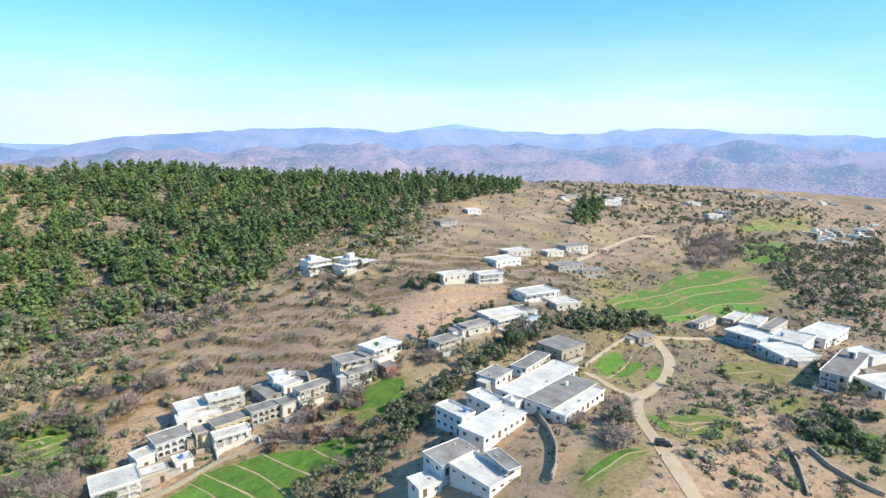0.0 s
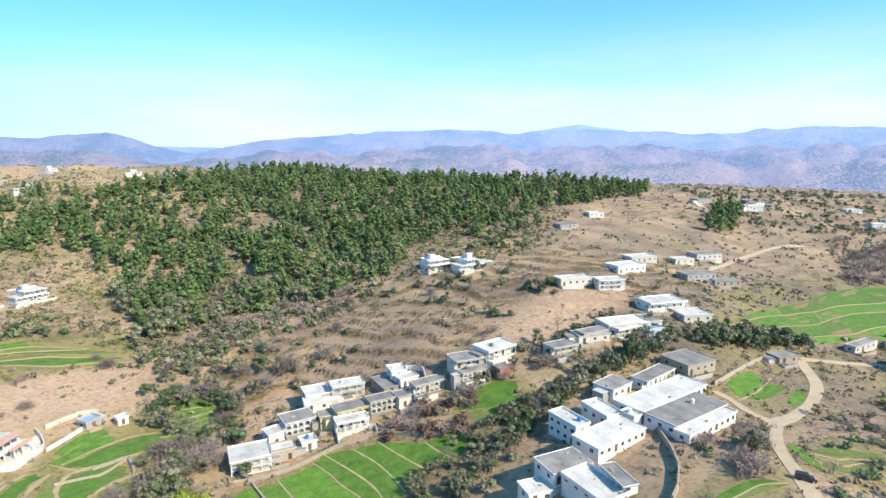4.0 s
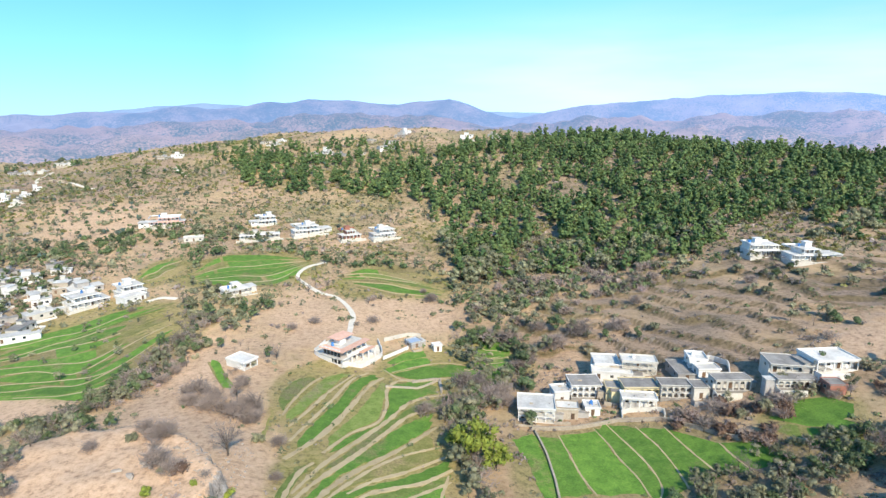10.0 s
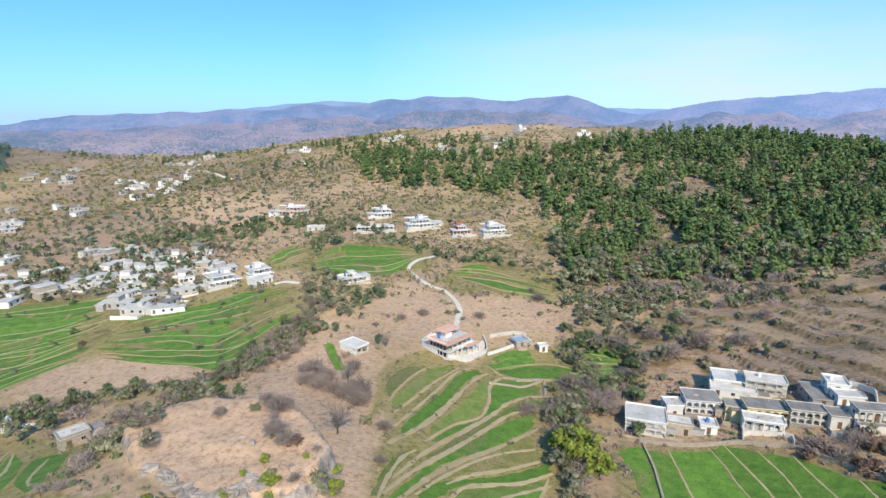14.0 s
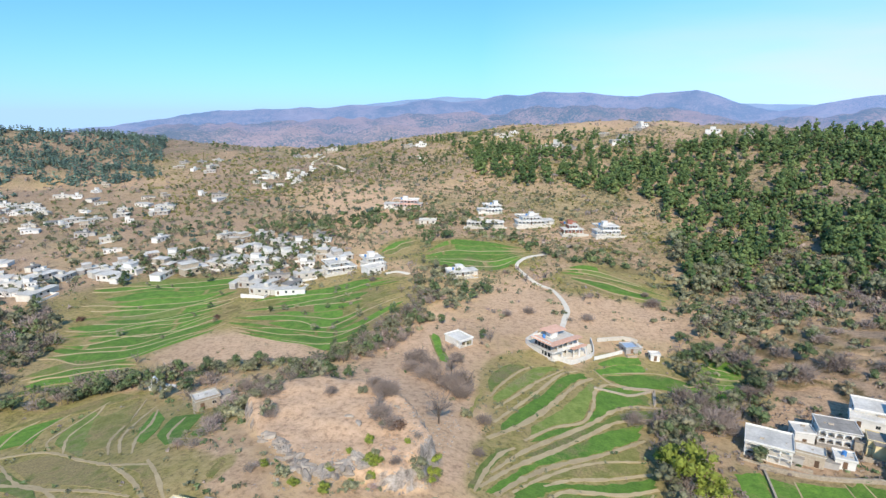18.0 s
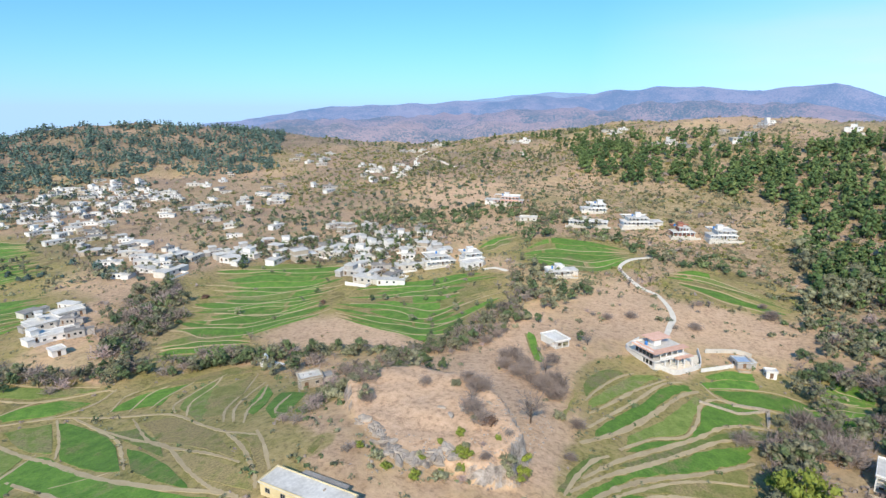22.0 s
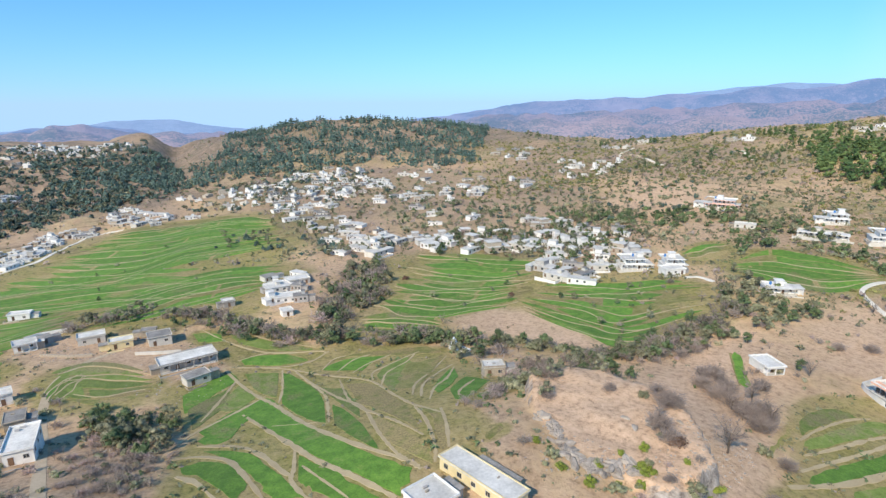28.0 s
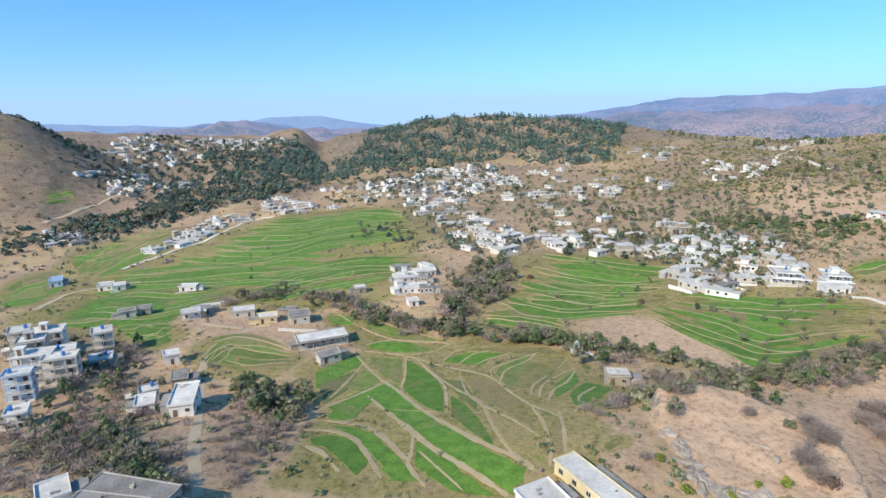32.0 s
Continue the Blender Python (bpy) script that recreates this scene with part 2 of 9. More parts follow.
def wooded(x, y):
    """How much dry olive undergrowth covers the ground, 0 to 1."""
    w = smooth(1.35, 0.7, bump_of(x, y, 312, 610, 480, 218, 27)) + 0.4 * smooth(400, 580, np.hypot(x, y)) * (0.45 + 0.8 * ripple(x, y, 170, 11))
    w = w + smooth(1.6, 0.8, bump_of(x, y, -856, 640, 420, 230, 36))
    w = w + 0.7 * smooth(1.35, 0.7, bump_of(x, y, -325, 720, 300, 135, 4)) * (0.75 + 0.6 * ripple(x, y, 90, 14))
    return np.clip(w, 0, 1)


def soil_material():
    mat, n, l, bsdf = nodes_of("dry_soil")
    wide, mid, fine = noisy(n, l, 0.012, 4, 0.6), noisy(n, l, 0.09, 5, 0.65), noisy(n, l, 0.55, 6, 0.8)
    earth = ramp(n, ((0.35, (0.42, 0.28, 0.15)), (0.5, (0.60, 0.42, 0.235)), (0.65, (0.48, 0.35, 0.17))))
    l.new(mid.outputs[0], earth.inputs[0])
    grass = ramp(n, ((0.38, (0.13, 0.12, 0.05)), (0.5, (0.245, 0.205, 0.09)), (0.62, (0.40, 0.30, 0.175))))
    l.new(fine.outputs[0], grass.inputs[0])
    at = n.new("ShaderNodeAttribute")
    at.attribute_name = "cover"
    m = n.new("ShaderNodeMath")
    m.operation = "MULTIPLY_ADD"
    l.new(mid.outputs[0], m.inputs[0])
    m.inputs[1].default_value, m.inputs[2].default_value = 1.4, -0.7
    s = n.new("ShaderNodeMath")
    s.operation, s.use_clamp = "ADD", True
    l.new(m.outputs[0], s.inputs[0])
    l.new(at.outputs["Fac"], s.inputs[1])
    col = mixed(n, l, s.outputs[0], earth.outputs[0], grass.outputs[0])
    brush = noisy(n, l, 0.016, 7, 0.68)
    heath = ramp(n, ((0.36, (0.28, 0.185, 0.12)), (0.5, (0.48, 0.33, 0.215)), (0.64, (0.62, 0.44, 0.295))))
    l.new(fine.outputs[0], heath.inputs[0])
    patchy = ramp(n, ((0.44, (0, 0, 0)), (0.56, (1, 1, 1))))
    l.new(brush.outputs[0], patchy.inputs[0])
    half = n.new("ShaderNodeMath")
    half.operation = "MULTIPLY"
    l.new(patchy.outputs[0], half.inputs[0])
    half.inputs[1].default_value = 0.75
    col = mixed(n, l, half.outputs[0], col, heath.outputs[0])
    straw = ramp(n, ((0.40, (1, 1, 1)), (0.46, (0, 0, 0))))
    l.new(brush.outputs[0], straw.inputs[0])
    dry = ramp(n, ((0.4, (0.33, 0.25, 0.12)), (0.6, (0.52, 0.405, 0.235))))
    l.new(fine.outputs[0], dry.inputs[0])
    some = n.new("ShaderNodeMath")
    some.operation = "MULTIPLY"
    l.new(straw.outputs[0], some.inputs[0])
    some.inputs[1].default_value = 0.7
    col = mixed(n, l, some.outputs[0], col, dry.outputs[0])
    lawn = ramp(n, ((0.36, (0.155, 0.15, 0.037)), (0.5, (0.265, 0.235, 0.065)), (0.64, (0.37, 0.30, 0.11))))
    l.new(fine.outputs[0], lawn.inputs[0])
    near = n.new("ShaderNodeAttribute")
    near.attribute_name = "verdure"
    v = n.new("ShaderNodeMath")
    v.operation, v.use_clamp = "MULTIPLY_ADD", True
    l.new(mid.outputs[0], v.inputs[0])
    v.inputs[1].default_value = 1.6
    v2 = n.new("ShaderNodeMath")
    v2.operation = "ADD"
    l.new(near.outputs["Fac"], v2.inputs[0])
    v2.inputs[1].default_value = -1.05
    l.new(v2.outputs[0], v.inputs[2])
    col = mixed(n, l, v.outputs[0], col, lawn.outputs[0])
    # grass grows on the risers of the terraces, the treads are bare
    place, xyz = n.new("ShaderNodeNewGeometry"), n.new("ShaderNodeSeparateXYZ")
    l.new(place.outputs["Position"], xyz.inputs[0])

    def sums(op, a, b, clamp=False):
        m = n.new("ShaderNodeMath")
        m.operation, m.use_clamp = op, clamp
        for sock, v in zip(m.inputs, (a, b)):
            if isinstance(v, (int, float)):
                sock.default_value = v
            else:
                l.new(v, sock)
        return m.outputs[0]

    brushy = n.new("ShaderNodeAttribute")
    brushy.attribute_name = "scrubby"
    dusk = ramp(n, ((0.38, (0.095, 0.085, 0.06)), (0.5, (0.215, 0.165, 0.12)), (0.62, (0.37, 0.265, 0.195))))
    l.new(sums("ADD", sums("MULTIPLY", fine.outputs[0], 0.5), sums("MULTIPLY", mid.outputs[0], 0.5)), dusk.inputs[0])
    col = mixed(n, l, sums("MULTIPLY", brushy.outputs["Fac"], 0.85), col, dusk.outputs[0])
    lines = sums("ADD", sums("MULTIPLY", xyz.outputs[2], 0.55), sums("MULTIPLY", wide.outputs[0], 5.0))
    lines = sums("ADD", lines, sums("MULTIPLY", mid.outputs[0], 0.7))
    riser = ramp(n, ((0.0, (0, 0, 0)), (0.62, (0, 0, 0)), (0.72, (1, 1, 1)), (0.9, (1, 1, 1)), (1.0, (0, 0, 0))))
    l.new(sums("FRACT", lines, 0.0), riser.inputs[0])
    stepped = n.new("ShaderNodeAttribute")
    stepped.attribute_name = "terraced"
    banks = n.new("ShaderNodeAttribute")
    banks.attribute_name = "riser"
    l_fac = sums("ADD", sums("MULTIPLY", riser.outputs[0], stepped.outputs["Fac"], True), sums("MULTIPLY", banks.outputs["Fac"], 0.85), True)
    tuft = ramp(n, ((0.38, (0.075, 0.06, 0.028)), (0.6, (0.18, 0.135, 0.062))))
    l.new(fine.outputs[0], tuft.inputs[0])
    col = mixed(n, l, l_fac, col, tuft.outputs[0])
    # bare red earth on the knoll, grey rock where the ground is steep
    worn = n.new("ShaderNodeAttribute")
    worn.attribute_name = "worn"
    red = ramp(n, ((0.36, (0.43, 0.285, 0.18)), (0.5, (0.575, 0.395, 0.255)), (0.64, (0.66, 0.475, 0.32))))
    l.new(fine.outputs[0], red.inputs[0])
    col = mixed(n, l, worn.outputs["Fac"], col, red.outputs[0])
    slope = n.new("ShaderNodeSeparateXYZ")
    l.new(place.outputs["True Normal"], slope.inputs[0])
    rock = ramp(n, ((0.36, (0.15, 0.125, 0.105)), (0.5, (0.31, 0.27, 0.23)), (0.64, (0.48, 0.43, 0.38))))
    l.new(fine.outputs[0], rock.inputs[0])
    steep = sums("MULTIPLY", sums("SUBTRACT", 0.66, sums("ADD", slope.outputs[2], sums("MULTIPLY", sums("SUBTRACT", mid.outputs[0], 0.5), 0.5))), 5.0, True)
    col = mixed(n, l, steep, col, rock.outputs[0])
    speck = ramp(n, ((0.35, (0.52, 0.48, 0.42)), (0.47, (1, 1, 1))))
    l.new(fine.outputs[0], speck.inputs[0])
    col = mixed(n, l, 0.55, col, speck.outputs[0], "MULTIPLY")
    tone = ramp(n, ((0.36, (0.88, 0.855, 0.83)), (0.62, (1.12, 1.07, 1.02))))
    l.new(wide.outputs[0], tone.inputs[0])
    col = mixed(n, l, 1.0, col, tone.outputs[0], "MULTIPLY")
    l.new(col, bsdf.inputs["Base Color"])
    bsdf.inputs["Roughness"].default_value = 0.95
    b = n.new("ShaderNodeBump")
    b.inputs["Strength"].default_value, b.inputs["Distance"].default_value = 0.7, 0.6
    l.new(fine.outputs[0], b.inputs["Height"])
    l.new(b.outputs[0], bsdf.inputs["Normal"])
    return mat


soil = soil_material()

bearing = np.radians(spaced(((-100, 110, 0.42), (110, 260, 3.0))))
radius = [0.0, 30.0, 55.0, 78.0]
while radius[-1] < 4700:
    radius.append(radius[-1] * (1.0068 if radius[-1] < 620 else 1.018 if radius[-1] < 1600 else 1.06))
radius = np.array(radius)
R, A = np.meshgrid(radius, bearing, indexing="ij")
X, Y = -R * np.sin(A), R * np.cos(A)
Z = ground(X, Y)
nr, na = R.shape
index = np.arange(nr * na).reshape(nr, na)
quads = np.stack([index[:-1, :-1], index[1:, :-1], index[1:, 1:], index[:-1, 1:]], -1).reshape(-1, 4)[:, ::-1]
land = new("ground", sheet("ground", np.stack([X, Y, Z], -1).reshape(-1, 3), quads, soil))
tagged(land, "dry tan hillsides with scrub grass and bare terraces", "ground", kind="structure")
cover = land.data.attributes.new("cover", "FLOAT", "POINT")
cover.data.foreach_set("value", wooded(X, Y).astype(np.float32).ravel())

# ---- mountains along the horizon: bearing and height over the eye's level, in degrees ----
SKYLINE = ((-100, 1.0), (-90, 1.1), (-84, 1.3), (-75, 1.9), (-65, 1.6), (-54, 2.1), (-45, 2.1), (-39, 2.3), (-31, 1.8), (-24, 1.5), (-21, 1.0), (-17, 0.3), (-15, 0.4),
           (-10, 1.85), (-5, 1.6), (0, 1.9), (7, 1.5), (12, 0.9), (14.5, 1.1), (18, 0.75), (27, 0.2), (33, -0.1), (37, -0.3), (44, -1.4), (52, -2.2), (65, -2.8),
           (71, -2.5), (76, -1.9), (79, -2.05), (84, -2.5), (91, -2.4), (95, -1.6), (105, -0.6))


def mountains(name, inner, outer, share, bumps, table, mat, label, seed, rough):
    """A range of folded slopes that rises from inner to a crest near outer; share is its part of the full height."""
    b = np.arange(-100, 110.01, 0.32)
    full = np.interp(b, [p[0] for p in table], [p[1] for p in table])
    crest = -2.9 + (full + 2.9) * share + bumps * (ripple(b * 10, b * 0, 130, seed + 6) + 0.5 * ripple(b * 10, b * 0, 45, seed + 7) + 0.16 * ripple(b * 10, b * 0, 14, seed + 8))
    steps = np.r_[np.linspace(0, 0.96, 44), 0.98, 1.0, 1.05, 1.15]
    B, S = np.meshgrid(np.radians(b), steps)
    r = inner + (outer - inner) * S
    x, y = -r * np.sin(B), r * np.cos(B)
    top = outer * np.tan(np.radians(-2.9 + (full + 2.9) * share))[None, :] + EYE
    peaks = outer * np.tan(np.radians(crest))[None, :] + EYE - top
    low = -150.0
    rise = np.where(S < 1, np.sin(np.clip(S, 0, 1) * 1.5708) ** 1.3, 1 - 4 * (S - 1))
    fold = ridges(x, y, 430, seed, 6)
    z = low + (top - low) * rise + peaks * rise ** 4 + rough * fold * np.clip(1.25 - rise, 0.1, 1) * np.clip(S * 4, 0, 1)
    n0, n1 = x.shape
    idx = np.arange(n0 * n1).reshape(n0, n1)
    q = np.stack([idx[:-1, :-1], idx[1:, :-1], idx[1:, 1:], idx[:-1, 1:]], -1).reshape(-1, 4)[:, ::-1]
    return tagged(new(name, sheet(name, np.stack([x, y, z], -1).reshape(-1, 3), q, mat)), label, "mountains", kind="structure")


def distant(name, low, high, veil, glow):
    """Far slopes, with blue haze put into the surface as a faint glow."""
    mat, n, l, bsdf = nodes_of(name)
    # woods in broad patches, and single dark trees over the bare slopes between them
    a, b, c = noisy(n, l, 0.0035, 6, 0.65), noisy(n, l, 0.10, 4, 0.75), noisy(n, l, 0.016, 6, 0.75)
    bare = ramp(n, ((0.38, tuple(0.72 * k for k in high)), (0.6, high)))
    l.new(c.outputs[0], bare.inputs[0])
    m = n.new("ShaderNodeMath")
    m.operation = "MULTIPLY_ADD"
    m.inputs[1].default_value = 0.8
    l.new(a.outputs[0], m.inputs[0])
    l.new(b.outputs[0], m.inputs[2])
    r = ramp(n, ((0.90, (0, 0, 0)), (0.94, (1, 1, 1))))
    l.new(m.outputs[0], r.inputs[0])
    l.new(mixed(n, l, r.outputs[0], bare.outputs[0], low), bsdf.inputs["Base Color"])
    bsdf.inputs["Roughness"].default_value = 1.0
    # the blue glow painted on for haze grows stronger to the east
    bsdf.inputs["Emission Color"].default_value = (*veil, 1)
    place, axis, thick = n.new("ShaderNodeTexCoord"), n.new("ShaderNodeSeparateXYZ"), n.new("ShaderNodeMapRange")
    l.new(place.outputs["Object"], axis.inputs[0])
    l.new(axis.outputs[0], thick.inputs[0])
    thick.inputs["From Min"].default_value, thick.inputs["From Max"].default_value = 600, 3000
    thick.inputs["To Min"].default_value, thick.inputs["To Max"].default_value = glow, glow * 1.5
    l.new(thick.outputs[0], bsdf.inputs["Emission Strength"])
    return mat


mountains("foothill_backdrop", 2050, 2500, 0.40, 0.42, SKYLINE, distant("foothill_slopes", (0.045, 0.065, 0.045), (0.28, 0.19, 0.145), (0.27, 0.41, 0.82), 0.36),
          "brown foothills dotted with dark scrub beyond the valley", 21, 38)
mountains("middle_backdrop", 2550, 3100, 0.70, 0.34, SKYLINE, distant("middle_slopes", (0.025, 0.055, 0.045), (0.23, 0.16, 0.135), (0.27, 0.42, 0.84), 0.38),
          "haze-tinted pink-brown ridges with dark green forest patches", 13, 55)
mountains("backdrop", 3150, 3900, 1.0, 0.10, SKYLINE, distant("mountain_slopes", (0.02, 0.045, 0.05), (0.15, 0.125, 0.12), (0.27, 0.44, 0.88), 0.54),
          "haze-tinted blue-green mountain ridges", 3, 75)
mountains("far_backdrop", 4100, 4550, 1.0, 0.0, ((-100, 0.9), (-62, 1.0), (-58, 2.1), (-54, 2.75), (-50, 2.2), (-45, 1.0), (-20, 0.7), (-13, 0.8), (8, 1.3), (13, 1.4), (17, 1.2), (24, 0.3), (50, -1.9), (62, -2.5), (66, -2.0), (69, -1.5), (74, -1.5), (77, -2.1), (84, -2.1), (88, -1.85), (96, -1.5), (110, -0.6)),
          distant("far_mountain_haze", (0.06, 0.09, 0.12), (0.12, 0.15, 0.18), (0.33, 0.52, 0.92), 0.55), "haze-tinted pale blue mountains on the horizon", 8, 40)


# ---- builders ----
def part(name, mesh, parent, label="", at=None):
    ob = new(name, mesh)
    ob.parent = parent
    if at is not None:
        ob.matrix_basis = at
    if label:
        ob["label"] = label
    return ob


def thing(name, m, label, category, group=""):
    ob = new(name)
    ob.empty_display_size = 0.2
    ob.matrix_basis = m
    return tagged(ob, label, category, group)


BOX = ((0, 1, 3, 2), (4, 6, 7, 5), (0, 4, 5, 1), (2, 3, 7, 6), (0, 2, 6, 4), (1, 5, 7, 3))


def solid(name, boxes, mat):
    """One mesh of boxes (x0, y0, z0, x1, y1, z1)."""
    v, f = [], []
    for x0, y0, z0, x1, y1, z1 in boxes:
        k = len(v)
        v += [(x, y, z) for x in (x0, x1) for y in (y0, y1) for z in (z0, z1)]
        f += [tuple(k + i for i in q) for q in BOX]
    me = bpy.data.meshes.new(name)
    me.from_pydata(v, [], f)
    me.materials.append(mat)
    me.update()
    return me


def profile(name, outline, depth, mat, holes=()):
    """A plate in the xz plane with holes, extruded along y."""
    bm = bmesh.new()
    edges = []
    for loop in (outline, *holes):
        vs = [bm.verts.new((x, 0, z)) for x, z in loop]
        edges += [bm.edges.new((vs[i], vs[(i + 1) % len(vs)])) for i in range(len(vs))]
    bmesh.ops.triangle_fill(bm, use_beauty=True, edges=edges)
    out = bmesh.ops.extrude_face_region(bm, geom=bm.faces[:])
    bmesh.ops.translate(bm, vec=(0, depth, 0), verts=[g for g in out["geom"] if isinstance(g, bmesh.types.BMVert)])
    bmesh.ops.recalc_face_normals(bm, faces=bm.faces[:])
    me = bpy.data.meshes.new(name)
    bm.to_mesh(me)
    bm.free()
    me.materials.append(mat)
    return me


PAINT = {
    "white": surface("whitewash", (0.62, 0.59, 0.535), (0.83, 0.80, 0.745), 0.5, 3.0, 0.85, 0.1, 0.08),
    "cream": surface("cream_plaster", (0.48, 0.44, 0.37), (0.66, 0.62, 0.54), 0.5, 3.0, 0.9, 0.15, 0.1),
    "grey": surface("bare_cement", (0.31, 0.285, 0.255), (0.47, 0.44, 0.40), 0.6, 4.0, 0.9, 0.2, 0.12),
    "yellow": surface("yellow_wash", (0.58, 0.46, 0.22), (0.74, 0.62, 0.38), 0.5, 3.0, 0.85, 0.1, 0.05),
    "pink": surface("salmon_wash", (0.62, 0.36, 0.27), (0.78, 0.50, 0.39), 0.5, 3.0, 0.85, 0.1, 0.05),
    "stone": surface("rubble_stone", (0.27, 0.22, 0.16), (0.52, 0.44, 0.34), 1.6, 6.0, 0.95, 0.6, 0.15),
    "red": surface("red_brick_wall", (0.30, 0.11, 0.07), (0.42, 0.19, 0.13), 1.0, 6.0, 0.9, 0.3, 0.1),
    "blue": surface("pale_blue_wash", (0.42, 0.50, 0.58), (0.58, 0.66, 0.74), 0.5, 3.0, 0.85, 0.1, 0.1),
}
ROOFS = {
    "pale": surface("pale_roof_screed", (0.42, 0.39, 0.34), (0.77, 0.73, 0.655), 0.22, 1.6, 0.9, 0.15, 0.12),
    "dull": surface("weathered_roof_screed", (0.15, 0.135, 0.118), (0.37, 0.34, 0.30), 0.25, 1.8, 0.9, 0.2, 0.15),
    "rust": surface("terracotta_roof", (0.60, 0.33, 0.22), (0.76, 0.48, 0.35), 0.6, 5.0, 0.8, 0.2, 0.08),
    "tin": surface("tin_sheet", (0.42, 0.48, 0.54), (0.62, 0.68, 0.74), 0.8, 3.0, 0.45, 0.1, 0.1, metal=0.5),
}
GLASS = surface("dark_window_glass", (0.015, 0.02, 0.025), (0.04, 0.05, 0.06), 1.0, 3.0, 0.15, 0.0, 0.3)
FRAMES = surface("window_paint", (0.40, 0.36, 0.30), (0.58, 0.54, 0.48), 2.0, 8.0, 0.7, 0.0, 0.3)
TIMBER = surface("door_timber", (0.10, 0.055, 0.03), (0.20, 0.12, 0.07), 2.0, 9.0, 0.7, 0.1, 0.4)
TANK = surface("blue_plastic", (0.04, 0.16, 0.42), (0.07, 0.24, 0.55), 1.0, 4.0, 0.5, 0.0, 0.15)
SHARED = {}


def shared(key, make):
    if key not in SHARED:
        SHARED[key] = make()
    return SHARED[key]


def window_frame_mesh():
    w, h = 0.65, 0.6
    return solid("window", [(-w, -0.06, -h, w, 0.02, -h + 0.1), (-w, -0.06, h - 0.1, w, 0.02, h), (-w, -0.06, -h, -w + 0.09, 0.02, h),
                            (w - 0.09, -0.06, -h, w, 0.02, h), (-0.035, -0.05, -h, 0.035, 0.02, h)], FRAMES)


def pane_mesh():
    return solid("pane", [(-0.6, -0.03, -0.54, 0.6, 0.01, 0.54)], GLASS)


def door_mesh():
    return solid("door", [(-0.5, -0.06, 0, 0.5, 0.02, 2.05), (-0.58, -0.09, 0, -0.5, 0.02, 2.15), (0.5, -0.09, 0, 0.58, 0.02, 2.15), (-0.58, -0.09, 2.05, 0.58, 0.02, 2.15)], TIMBER)


def tank_mesh(mat, r=0.6, h=1.3):
    bm = bmesh.new()
    bmesh.ops.create_cone(bm, cap_ends=True, segments=14, radius1=r, radius2=r, depth=h, matrix=Matrix.Translation((0, 0, h / 2)))
    bmesh.ops.create_cone(bm, cap_ends=True, segments=14, radius1=r * 0.95, radius2=r * 0.35, depth=0.25, matrix=Matrix.Translation((0, 0, h + 0.125)))
    me = bpy.data.meshes.new("water_tank")
    bm.to_mesh(me)
    bm.free()
    me.materials.append(mat)
    return me


def put_window(parent, m):
    w = part("window", shared("window", window_frame_mesh), parent, at=m)
    part("pane", shared("pane", pane_mesh), w, "dark glass")


def arcade_mesh(name, w, h, mat, bays):
    """A veranda front of round arches on piers."""
    bay = w / bays
    holes = []
    for i in range(bays):
        x0, x1 = bay * i + 0.22, bay * (i + 1) - 0.22
        c, r = (x0 + x1) / 2, (x1 - x0) / 2
        top = max(h - 0.5 - r * 0.7, 1.0)
        holes.append([(x0, 0.05), (x1, 0.05)] + [(c + r * math.cos(a * math.pi / 7), top + 0.7 * r * math.sin(a * math.pi / 7)) for a in range(8)])
    return profile(name, [(0, 0), (w, 0), (w, h), (0, h)], 0.3, mat, holes)


